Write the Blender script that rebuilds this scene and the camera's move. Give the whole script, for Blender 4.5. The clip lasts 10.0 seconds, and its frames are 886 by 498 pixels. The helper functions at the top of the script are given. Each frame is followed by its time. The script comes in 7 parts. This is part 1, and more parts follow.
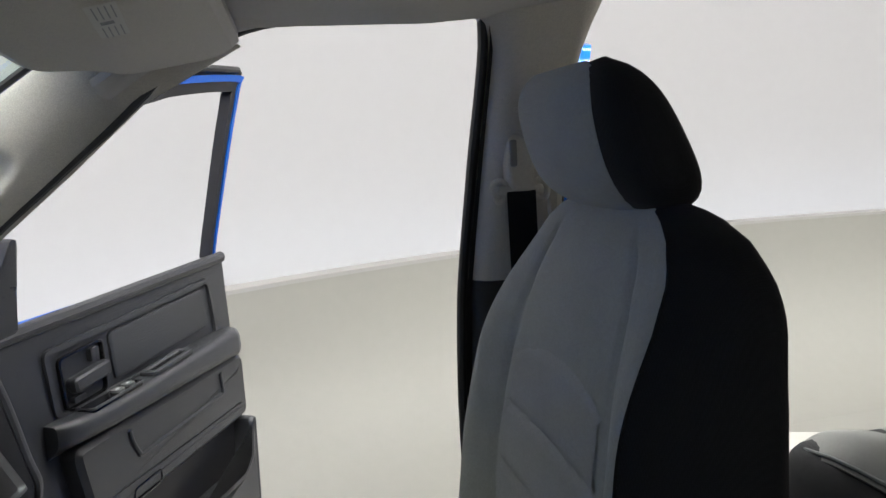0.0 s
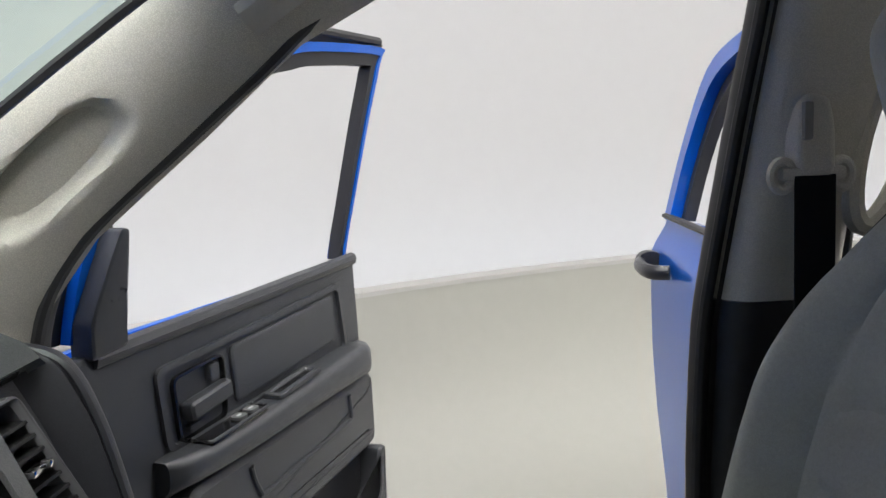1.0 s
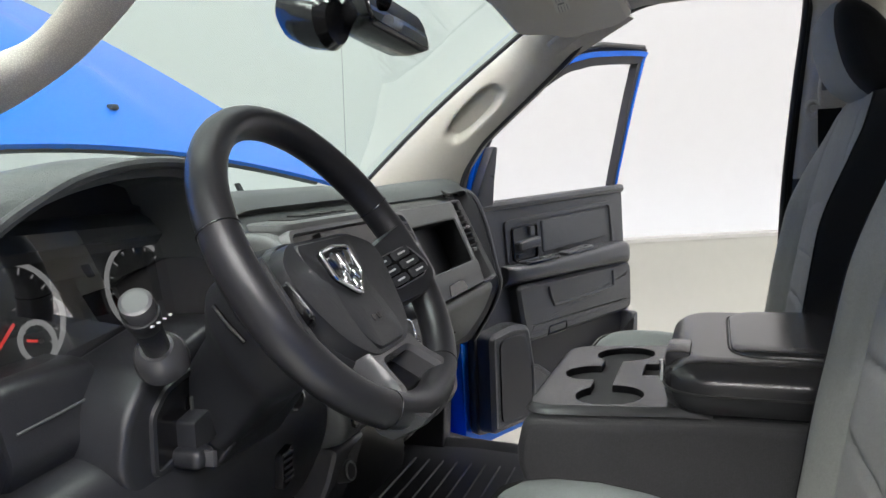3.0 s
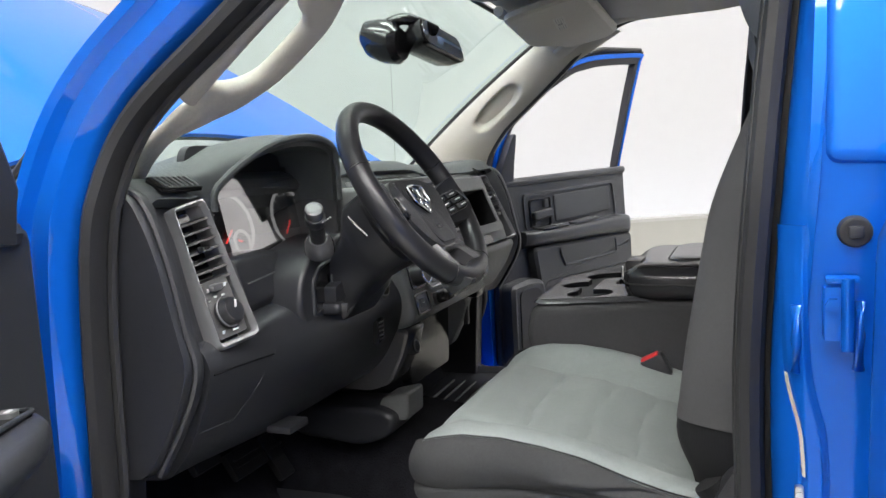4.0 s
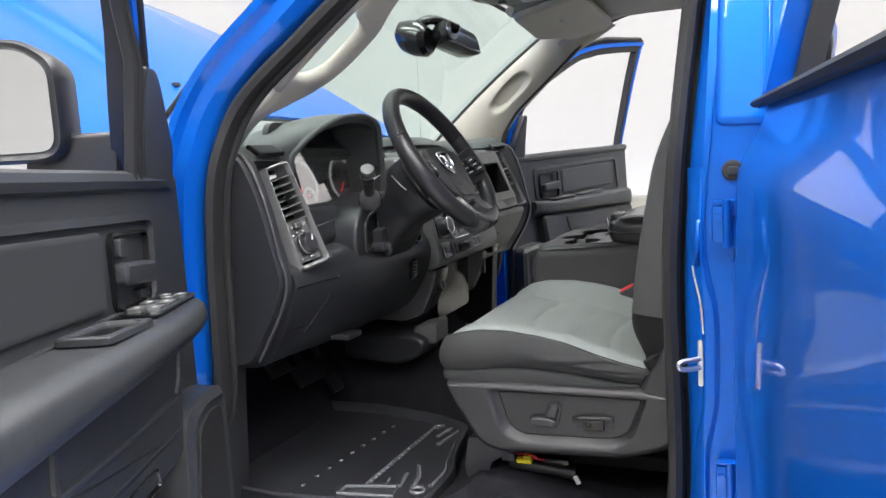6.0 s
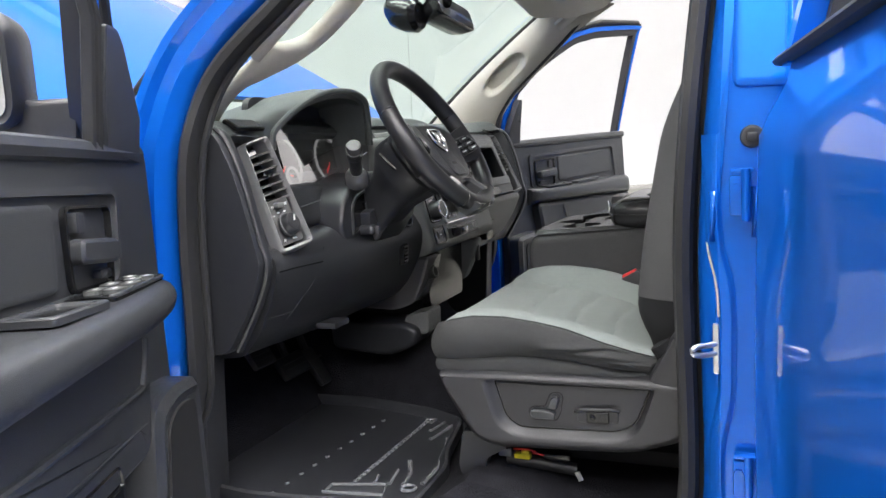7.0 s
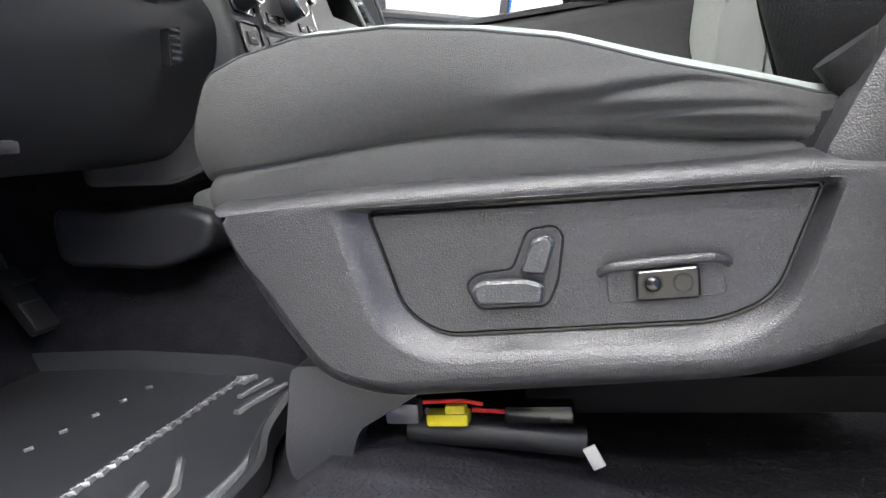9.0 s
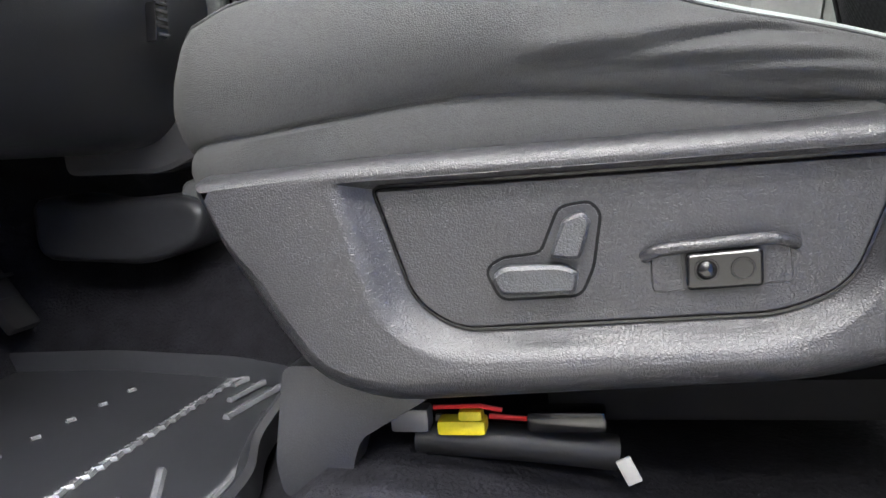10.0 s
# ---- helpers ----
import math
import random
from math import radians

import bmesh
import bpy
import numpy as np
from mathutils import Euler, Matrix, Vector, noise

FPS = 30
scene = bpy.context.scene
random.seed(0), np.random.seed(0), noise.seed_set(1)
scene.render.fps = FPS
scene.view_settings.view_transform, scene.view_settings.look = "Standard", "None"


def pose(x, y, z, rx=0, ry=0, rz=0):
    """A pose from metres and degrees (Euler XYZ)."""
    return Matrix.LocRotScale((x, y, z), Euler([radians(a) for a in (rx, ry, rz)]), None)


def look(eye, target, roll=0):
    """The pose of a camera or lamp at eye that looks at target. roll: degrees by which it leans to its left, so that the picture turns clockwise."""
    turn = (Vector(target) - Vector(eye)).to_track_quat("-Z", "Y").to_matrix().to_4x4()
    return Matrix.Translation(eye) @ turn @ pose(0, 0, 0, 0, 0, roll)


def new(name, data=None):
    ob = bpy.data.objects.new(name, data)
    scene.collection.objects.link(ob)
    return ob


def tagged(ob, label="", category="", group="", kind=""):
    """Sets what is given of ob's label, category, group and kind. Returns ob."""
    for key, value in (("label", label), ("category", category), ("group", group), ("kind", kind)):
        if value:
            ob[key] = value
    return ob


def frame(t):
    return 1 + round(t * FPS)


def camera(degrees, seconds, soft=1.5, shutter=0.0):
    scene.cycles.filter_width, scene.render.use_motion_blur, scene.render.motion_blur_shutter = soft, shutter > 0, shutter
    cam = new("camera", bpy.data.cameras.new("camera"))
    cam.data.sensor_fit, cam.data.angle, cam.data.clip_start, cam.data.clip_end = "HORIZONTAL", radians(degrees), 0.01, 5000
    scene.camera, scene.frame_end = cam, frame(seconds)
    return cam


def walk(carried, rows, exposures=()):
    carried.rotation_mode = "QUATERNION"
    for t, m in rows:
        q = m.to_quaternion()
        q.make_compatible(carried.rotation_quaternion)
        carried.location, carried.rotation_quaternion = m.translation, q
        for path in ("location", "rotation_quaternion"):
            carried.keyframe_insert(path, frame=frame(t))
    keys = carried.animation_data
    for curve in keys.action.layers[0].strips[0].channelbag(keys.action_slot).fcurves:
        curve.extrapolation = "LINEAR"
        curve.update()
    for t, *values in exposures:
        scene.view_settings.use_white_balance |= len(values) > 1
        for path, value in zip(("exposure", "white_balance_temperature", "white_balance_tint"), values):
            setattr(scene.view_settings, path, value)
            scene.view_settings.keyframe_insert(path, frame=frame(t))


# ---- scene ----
cam = camera(61.0, 10.0)
PATH = [
    (0, (-0.4, 0.34, 1.678), (1.543, -0.041, 1.399), -3.0),
    (0.5, (-0.056, 0.354, 1.672), (1.892, -0.017, 1.407), -2.4),
    (1, (-0.034, 0.466, 1.632), (1.945, 0.318, 1.385), -2.3),
    (1.5, (-0.282, 0.468, 1.627), (1.701, 0.606, 1.4), -1.8),
    (2, (-0.612, 0.399, 1.576), (1.337, 0.791, 1.358), -1.7),
    (2.5, (-0.904, 0.295, 1.516), (0.998, 0.873, 1.302), -2.1),
    (3, (-1.143, 0.212, 1.489), (0.726, 0.893, 1.277), -2.3),
    (3.2, (-1.26, 0.191, 1.478), (0.601, 0.894, 1.269), -2.3),
    (4.3, (-1.78, 0.0, 1.426), (0.06, 0.755, 1.208), -3.2),
    (4.5, (-1.831, -0.015, 1.419), (0.005, 0.746, 1.197), -3.1),
    (5, (-2.006, -0.069, 1.402), (-0.175, 0.703, 1.173), -3.2),
    (6.5, (-2.071, -0.107, 1.403), (-0.253, 0.689, 1.151), -3.5),
    (7, (-1.977, -0.067, 1.361), (-0.152, 0.709, 1.102), -3.6),
    (7.5, (-1.771, 0.009, 1.242), (0.074, 0.733, 0.974), -3.8),
    (8, (-1.548, 0.124, 1.104), (0.335, 0.734, 0.823), -4.0),
    (8.5, (-1.355, 0.193, 1.047), (0.55, 0.731, 0.76), -4.6),
    (9, (-1.187, 0.229, 0.982), (0.744, 0.662, 0.689), -4.7),
    (9.5, (-1.138, 0.249, 0.96), (0.799, 0.649, 0.663), -4.8),
    (10, (-1.125, 0.254, 0.96), (0.808, 0.683, 0.676), -4.5),
]
EXPOSURE = [(0, 0.60), (1, 0.58), (2, 0.62), (3.2, 0.92), (4.3, 0.94), (5, 0.97), (6.5, 0.98), (7.5, 1.40), (8.5, 2.14), (10, 2.20)]
walk(cam, [(t, look(eye, target, roll)) for t, eye, target, roll in PATH], EXPOSURE)

# ==== place ====

# ---- light: a round studio with a luminous ceiling and a light cove ----
world = bpy.data.worlds.new("studio_world")
scene.world = world
world.use_nodes = True
world.node_tree.nodes["Background"].inputs[0].default_value = (0.9, 0.95, 1.0, 1)
world.node_tree.nodes["Background"].inputs[1].default_value = 0.05


# ---- materials ----
def material(name, base, rough=0.5, metal=0.0, vary=0.12, vscale=6.0, bump=0.0, bscale=400.0, kind="noise", coat=0.0,
             sheen=0.0, spec=0.5, distance=0.001, rvary=0.0):
    """A procedural surface: base colour varied at a large scale, fine relief at a small one."""
    mat = bpy.data.materials.new(name)
    mat.use_nodes = True
    nt = mat.node_tree
    bsdf = nt.nodes["Principled BSDF"]
    bsdf.inputs["Roughness"].default_value = rough
    bsdf.inputs["Metallic"].default_value = metal
    bsdf.inputs["Coat Weight"].default_value = coat
    bsdf.inputs["Coat Roughness"].default_value = 0.03
    bsdf.inputs["Sheen Weight"].default_value = sheen
    bsdf.inputs["Specular IOR Level"].default_value = spec
    coord = nt.nodes.new("ShaderNodeTexCoord")
    big = nt.nodes.new("ShaderNodeTexNoise")
    big.inputs["Scale"].default_value = vscale
    big.inputs["Detail"].default_value = 5
    nt.links.new(coord.outputs["Object"], big.inputs["Vector"])
    fine = nt.nodes.new("ShaderNodeTexNoise")
    fine.inputs["Scale"].default_value = vscale * 22
    fine.inputs["Detail"].default_value = 3
    nt.links.new(coord.outputs["Object"], fine.inputs["Vector"])
    both = nt.nodes.new("ShaderNodeMath")
    both.operation = "MULTIPLY_ADD"
    both.inputs[1].default_value = 0.6
    nt.links.new(big.outputs["Fac"], both.inputs[0])
    part_fine = nt.nodes.new("ShaderNodeMath")
    part_fine.operation = "MULTIPLY"
    part_fine.inputs[1].default_value = 0.4
    nt.links.new(fine.outputs["Fac"], part_fine.inputs[0])
    nt.links.new(part_fine.outputs[0], both.inputs[2])
    ramp = nt.nodes.new("ShaderNodeValToRGB")
    ramp.color_ramp.elements[0].position, ramp.color_ramp.elements[1].position = 0.3, 0.7
    ramp.color_ramp.elements[0].color = (*[c * (1 - vary) for c in base], 1)
    ramp.color_ramp.elements[1].color = (*[min(1, c * (1 + vary)) for c in base], 1)
    nt.links.new(both.outputs[0], ramp.inputs[0])
    nt.links.new(ramp.outputs[0], bsdf.inputs["Base Color"])
    if rvary:
        mr = nt.nodes.new("ShaderNodeMapRange")
        mr.inputs[1].default_value, mr.inputs[2].default_value = 0.3, 0.7
        mr.inputs[3].default_value, mr.inputs[4].default_value = rough - rvary, rough + rvary
        nt.links.new(both.outputs[0], mr.inputs[0])
        nt.links.new(mr.outputs[0], bsdf.inputs["Roughness"])
    if bump:
        vec = coord.outputs["Object"]
        if kind == "grain":
            # leather-like cells with wandering borders
            wob = nt.nodes.new("ShaderNodeTexNoise")
            wob.inputs["Scale"].default_value = bscale * 0.45
            wob.inputs["Detail"].default_value = 2
            nt.links.new(vec, wob.inputs["Vector"])
            mad = nt.nodes.new("ShaderNodeVectorMath")
            mad.operation = "MULTIPLY_ADD"
            mad.inputs[1].default_value = (1.5 / bscale,) * 3
            nt.links.new(wob.outputs["Color"], mad.inputs[0])
            nt.links.new(vec, mad.inputs[2])
            vec = mad.outputs[0]
            tex = nt.nodes.new("ShaderNodeTexVoronoi")
            tex.feature = "DISTANCE_TO_EDGE"
            mr2 = nt.nodes.new("ShaderNodeMapRange")
            mr2.inputs[2].default_value = 0.28
            mr2.interpolation_type = "SMOOTHSTEP"
            nt.links.new(tex.outputs["Distance"], mr2.inputs[0])
            out = mr2.outputs[0]
        elif kind == "weave":
            tex = nt.nodes.new("ShaderNodeTexVoronoi")
            tex.inputs["Randomness"].default_value = 0.25
            out = tex.outputs["Distance"]
        else:
            tex = nt.nodes.new("ShaderNodeTexNoise")
            tex.inputs["Detail"].default_value = 6
            out = tex.outputs["Fac"]
        tex.inputs["Scale"].default_value = bscale
        nt.links.new(vec, tex.inputs["Vector"])
        bm_node = nt.nodes.new("ShaderNodeBump")
        bm_node.inputs["Strength"].default_value = bump
        bm_node.inputs["Distance"].default_value = distance
        nt.links.new(out, bm_node.inputs["Height"])
        nt.links.new(bm_node.outputs[0], bsdf.inputs["Normal"])
        if kind in ("grain", "weave"):
            # base colour darker in the valleys of the grain and the gaps of the weave
            low, high, top = ((0.80, 1.05, 1.0) if kind == "grain" else (1.15, 0.72, 0.6))
            tone = nt.nodes.new("ShaderNodeMapRange")
            tone.inputs[2].default_value = top
            tone.inputs[3].default_value, tone.inputs[4].default_value = low, high
            nt.links.new(out, tone.inputs[0])
            times = nt.nodes.new("ShaderNodeVectorMath")
            times.operation = "SCALE"
            nt.links.new(ramp.outputs[0], times.inputs[0])
            nt.links.new(tone.outputs[0], times.inputs["Scale"])
            nt.links.new(times.outputs[0], bsdf.inputs["Base Color"])
    return mat


def glass(name, tint, gloss=0.06, rough=0.0):
    mat = bpy.data.materials.new(name)
    mat.use_nodes = True
    nt = mat.node_tree
    nt.nodes.remove(nt.nodes["Principled BSDF"])
    out = nt.nodes["Material Output"]
    clear = nt.nodes.new("ShaderNodeBsdfTransparent")
    clear.inputs[0].default_value = (*tint, 1)
    shine = nt.nodes.new("ShaderNodeBsdfGlossy")
    shine.inputs["Roughness"].default_value = rough
    facing = nt.nodes.new("ShaderNodeLayerWeight")
    facing.inputs[0].default_value = 0.5
    power = nt.nodes.new("ShaderNodeMath")
    power.operation = "POWER"
    power.inputs[1].default_value = 4.0
    nt.links.new(facing.outputs["Facing"], power.inputs[0])
    fres = nt.nodes.new("ShaderNodeMath")
    fres.operation = "MULTIPLY_ADD"
    fres.inputs[1].default_value = 0.9
    fres.inputs[2].default_value = gloss
    nt.links.new(power.outputs[0], fres.inputs[0])
    mix = nt.nodes.new("ShaderNodeMixShader")
    nt.links.new(fres.outputs[0], mix.inputs[0])
    nt.links.new(clear.outputs[0], mix.inputs[1])
    nt.links.new(shine.outputs[0], mix.inputs[2])
    nt.links.new(mix.outputs[0], out.inputs[0])
    return mat


def glow(name, colour, strength):
    mat = bpy.data.materials.new(name)
    mat.use_nodes = True
    nt = mat.node_tree
    nt.nodes.remove(nt.nodes["Principled BSDF"])
    em = nt.nodes.new("ShaderNodeEmission")
    em.inputs[0].default_value = (*colour, 1)
    em.inputs[1].default_value = strength
    nt.links.new(em.outputs[0], nt.nodes["Material Output"].inputs[0])
    return mat


CEIL, COVE, STRIP = 0.8, 5.0, 21.0
M_BLUE = material("blue_paint", (0.004, 0.100, 0.50), 0.34, 0.38, 0.05, 3, 0.03, 900, coat=0.65, spec=0.0)
M_BLACK = material("black_grained_plastic", (0.023, 0.024, 0.028), 0.35, 0, 0.15, 5, 0.16, 520, "grain", rvary=0.06)
M_DOORP = material("charcoal_door_plastic", (0.036, 0.038, 0.042), 0.33, 0, 0.12, 5, 0.30, 520, "grain", rvary=0.06)
M_SHIELD = material("leather_grain_plastic", (0.024, 0.024, 0.027), 0.37, 0, 0.10, 6, 0.36, 520, "grain", rvary=0.03, distance=0.0006)
M_SOFT = material("soft_dash_top", (0.062, 0.069, 0.070), 0.50, 0, 0.1, 5, 0.4, 450, "grain")
M_GREY = material("satin_grey_plastic", (0.16, 0.16, 0.165), 0.38, 0.40, 0.06, 5, 0.10, 700)
M_DASHGREY = material("mid_grey_dash_plastic", (0.116, 0.120, 0.120), 0.4, 0, 0.08, 5, 0.25, 450, "grain")
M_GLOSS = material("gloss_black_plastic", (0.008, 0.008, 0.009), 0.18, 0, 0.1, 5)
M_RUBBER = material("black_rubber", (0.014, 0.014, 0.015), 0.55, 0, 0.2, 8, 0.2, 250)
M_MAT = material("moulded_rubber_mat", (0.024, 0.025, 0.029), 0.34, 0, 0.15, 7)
# paler than the mat: the glints on its rib edges, put into the colour
M_RIB = material("highlight_grey_rubber", (0.130, 0.133, 0.143), 0.22, 0, 0.25, 60)
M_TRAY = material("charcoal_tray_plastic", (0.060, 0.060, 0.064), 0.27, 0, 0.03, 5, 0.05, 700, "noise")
# rubber darkened to carry the shade of wells, gaps and the underseat
M_WELL = material("shade_black_rubber", (0.006, 0.006, 0.007), 0.7, 0, 0.2, 8, spec=0.12)
M_CARPET = material("charcoal_carpet", (0.011, 0.011, 0.014), 0.95, 0, 0.5, 30, 1.0, 260, spec=0.12, distance=0.004)
M_CLOTH = material("light_grey_seat_cloth", (0.212, 0.236, 0.232), 0.85, 0, 0.10, 9, 0.30, 900, "grain", sheen=0.04)
M_CLOTHD = material("dark_grey_seat_cloth", (0.292, 0.298, 0.284), 0.85, 0, 0.12, 9, 0.30, 900, "grain", sheen=0.02)
M_CLOTHI = material("mid_grey_insert_cloth", (0.294, 0.296, 0.292), 0.85, 0, 0.12, 9, 0.30, 900, "grain", sheen=0.02)
M_CLOTHS = material("cushion_side_cloth", (0.046, 0.047, 0.048), 0.85, 0, 0.12, 9, 0.40, 800, "grain", sheen=0.02, spec=0.2)
M_CLOTHK = material("charcoal_seat_cloth", (0.062, 0.062, 0.065), 0.7, 0, 0.12, 9, 0.4, 520, "weave")
M_BOLSTER = material("bolster_side_cloth", (0.060, 0.061, 0.063), 0.85, 0, 0.12, 9, 0.30, 900, "grain", sheen=0.02)
M_DIALW = glow("lit_dial_marks", (1.0, 1.0, 1.0), 0.17)
M_DIALR = glow("lit_red_needle", (1.0, 0.06, 0.05), 0.5)
M_CLOTHB = material("black_seat_cloth", (0.011, 0.0115, 0.013), 0.9, 0, 0.1, 9, 0.35, 480, "weave", sheen=0.03, spec=0.2)
M_VINYL = material("black_stitched_vinyl", (0.030, 0.030, 0.033), 0.22, 0, 0.04, 6, 0.04, 620, "noise")
M_LEATHER = material("black_wheel_leather", (0.022, 0.022, 0.025), 0.32, 0, 0.10, 8, 0.10, 700, "grain", rvary=0.03)
M_TRIM = material("warm_grey_pillar_trim", (0.49, 0.462, 0.405), 0.6, 0, 0.04, 4, 0.22, 500, "grain")
M_LINER = material("grey_headliner_cloth", (0.42, 0.405, 0.375), 0.95, 0, 0.06, 8, 0.5, 700)
M_CHROME = material("chrome", (0.75, 0.75, 0.77), 0.12, 1.0, 0.04, 6)
M_ZINC = material("zinc_plated_steel", (0.62, 0.62, 0.62), 0.28, 0.9, 0.1, 30)
M_WHITE = material("white_plastic", (0.75, 0.75, 0.74), 0.45, 0, 0.04, 6)
M_MARK = material("white_marking", (0.62, 0.62, 0.62), 0.5, 0, 0.04, 6)
M_RED = material("red_plastic", (0.62, 0.03, 0.03), 0.4, 0, 0.08, 6)
M_YELLOW = material("yellow_connector", (0.75, 0.62, 0.02), 0.5, 0, 0.1, 20)
M_PAPER = material("label_paper", (0.496, 0.488, 0.448), 0.7, 0, 0.05, 20)
M_WALL = material("studio_wall_paint", (0.225, 0.220, 0.200), 0.55, 0, 0.03, 0.8, 0.05, 60)
M_LEDGE = material("studio_ledge_paint", (0.26, 0.255, 0.245), 0.6, 0, 0.03, 2)
M_SCREENWALL = material("white_studio_screen", (0.305, 0.300, 0.302), 0.9, 0, 0.02, 0.6, 0.08, 90)
M_OUTER = material("studio_outer_floor_paint", (0.33, 0.322, 0.285), 0.5, 0, 0.04, 1.0, 0.05, 50, rvary=0.06)
M_FLOOR = material("studio_floor_paint", (0.46, 0.453, 0.427), 0.35, 0, 0.05, 1.2, 0.05, 50, rvary=0.08)
M_GLASS = glass("green_tinted_glass", (0.81, 0.95, 0.895))
M_CLEAR = glass("clear_lens", (0.95, 0.95, 0.95), 0.45)
M_MIRROR = material("mirror_glass", (0.85, 0.86, 0.87), 0.02, 1.0, 0.01, 3)
M_CEIL = glow("luminous_ceiling", (1.0, 0.985, 0.965), CEIL)
M_STRIP = glow("strip_light", (1.0, 0.985, 0.965), STRIP)
M_COVE = glow("cove_light", (0.86, 0.92, 1.0), COVE)


# ---- building helpers ----
ORIGIN = {}


def thing(name, m=None, label="", category="", group="", kind="", world_built=True):
    """An Empty at a thing's base. Parts are given in world places, or, with world_built off, in the thing's own."""
    ob = new(name)
    ob.empty_display_size = 0.1
    m = m or Matrix()
    ob.matrix_basis = m
    ORIGIN[ob] = m.inverted() if world_built else Matrix()
    return tagged(ob, label, category, group, kind)


def shade(bm, angle=38):
    bm.normal_update()
    for f in bm.faces:
        f.smooth = len(f.verts) <= 6
    for e in bm.edges:
        big = any(len(f.verts) > 6 for f in e.link_faces)
        e.smooth = e.calc_face_angle(4.0) < radians(8 if big else angle)


def part(name, bm, mat, parent=None, label="", angle=38):
    """Links a bmesh as one mesh object under a thing or a part."""
    if parent is not None:
        bm.transform(ORIGIN[parent])
    shade(bm, angle)
    me = bpy.data.meshes.new(name)
    bm.to_mesh(me)
    bm.free()
    me.materials.append(mat)
    ob = new(name, me)
    if parent is not None:
        ob.parent = parent
        ORIGIN[ob] = ORIGIN[parent]
    return tagged(ob, label)


def solo(name, bm, mat, label, category="", group="", kind=""):
    """A thing that is one mesh, with its origin at its base."""
    bm.normal_update()
    n = len(bm.verts)
    base = Vector((sum(v.co.x for v in bm.verts) / n, sum(v.co.y for v in bm.verts) / n, min(v.co.z for v in bm.verts)))
    bm.transform(Matrix.Translation(-base))
    ob = part(name, bm, mat)
    ob.location = base
    return tagged(ob, label, category, group, kind)


def loft(rings, caps=True, closed=True, loop=False):
    """A skin over rings of equally many points."""
    bm = bmesh.new()
    vs = [[bm.verts.new(p) for p in r] for r in rings]
    n = len(rings[0])
    pairs = list(zip(vs, vs[1:])) + ([(vs[-1], vs[0])] if loop else [])
    for a, b in pairs:
        for i in range(n if closed else n - 1):
            j = (i + 1) % n
            bm.faces.new((a[i], a[j], b[j], b[i]))
    if caps and closed and not loop:
        bm.faces.new(list(reversed(vs[0])))
        bm.faces.new(vs[-1])
    bmesh.ops.remove_doubles(bm, verts=bm.verts, dist=1e-6)
    bmesh.ops.recalc_face_normals(bm, faces=bm.faces)
    return bm


def rounded(poly, r, seg=5):
    """A 2D polygon with its corners rounded; r is one radius or one for each corner."""
    out = []
    n = len(poly)
    for i in range(n):
        p0, p1, p2 = Vector(poly[i - 1]), Vector(poly[i]), Vector(poly[(i + 1) % n])
        a, b = (p0 - p1), (p2 - p1)
        rr = r[i] if isinstance(r, (list, tuple)) else r
        d = min(rr, a.length * 0.45, b.length * 0.45)
        a, b = a.normalized() * d, b.normalized() * d
        if d < 1e-5:
            out.append(tuple(p1))
            continue
        for k in range(seg + 1):
            t = k / seg
            q = (p1 + a) * (1 - t) ** 2 + p1 * 2 * t * (1 - t) + (p1 + b) * t * t
            out.append(tuple(q))
    return out


AX = {"x": lambda a, b, h: (h, a, b), "y": lambda a, b, h: (a, h, b), "z": lambda a, b, h: (a, b, h)}


def prism(poly, axis, lo, hi, bevel=0.0, seg=2, taper=1.0):
    """A 2D outline drawn out along an axis ("x": outline in y, z; "y": in x, z; "z": in x, y)."""
    f = AX[axis]
    cx, cy = sum(p[0] for p in poly) / len(poly), sum(p[1] for p in poly) / len(poly)
    top = [(cx + (a - cx) * taper, cy + (b - cy) * taper) for a, b in poly]
    bm = loft([[f(a, b, lo) for a, b in poly], [f(a, b, hi) for a, b in top]])
    if bevel:
        bevel_sharp(bm, bevel, seg)
    return bm


def bevel_sharp(bm, width, seg=2, angle=40):
    bm.normal_update()
    es = [e for e in bm.edges if e.calc_face_angle(0.0) > radians(angle)]
    bmesh.ops.bevel(bm, geom=es, offset=width, segments=seg, profile=0.6, affect="EDGES", clamp_overlap=True)
    return bm


def box(c, s, bevel=0.004, seg=2, m=None):
    """A box with rounded edges: its centre, its sizes, and a turn about the centre."""
    bm = bmesh.new()
    bmesh.ops.create_cube(bm, size=1.0)
    bm.transform(Matrix.Diagonal((*s, 1)))
    if bevel:
        bmesh.ops.bevel(bm, geom=bm.edges[:], offset=min(bevel, 0.45 * min(s)), segments=seg, profile=0.6, affect="EDGES")
    if m is not None:
        bm.transform(m)
    bm.transform(Matrix.Translation(c))
    return bm


def join(*bms):
    out = bmesh.new()
    for b in bms:
        me = bpy.data.meshes.new("tmp")
        b.to_mesh(me)
        b.free()
        out.from_mesh(me)
        bpy.data.meshes.remove(me)
    return out


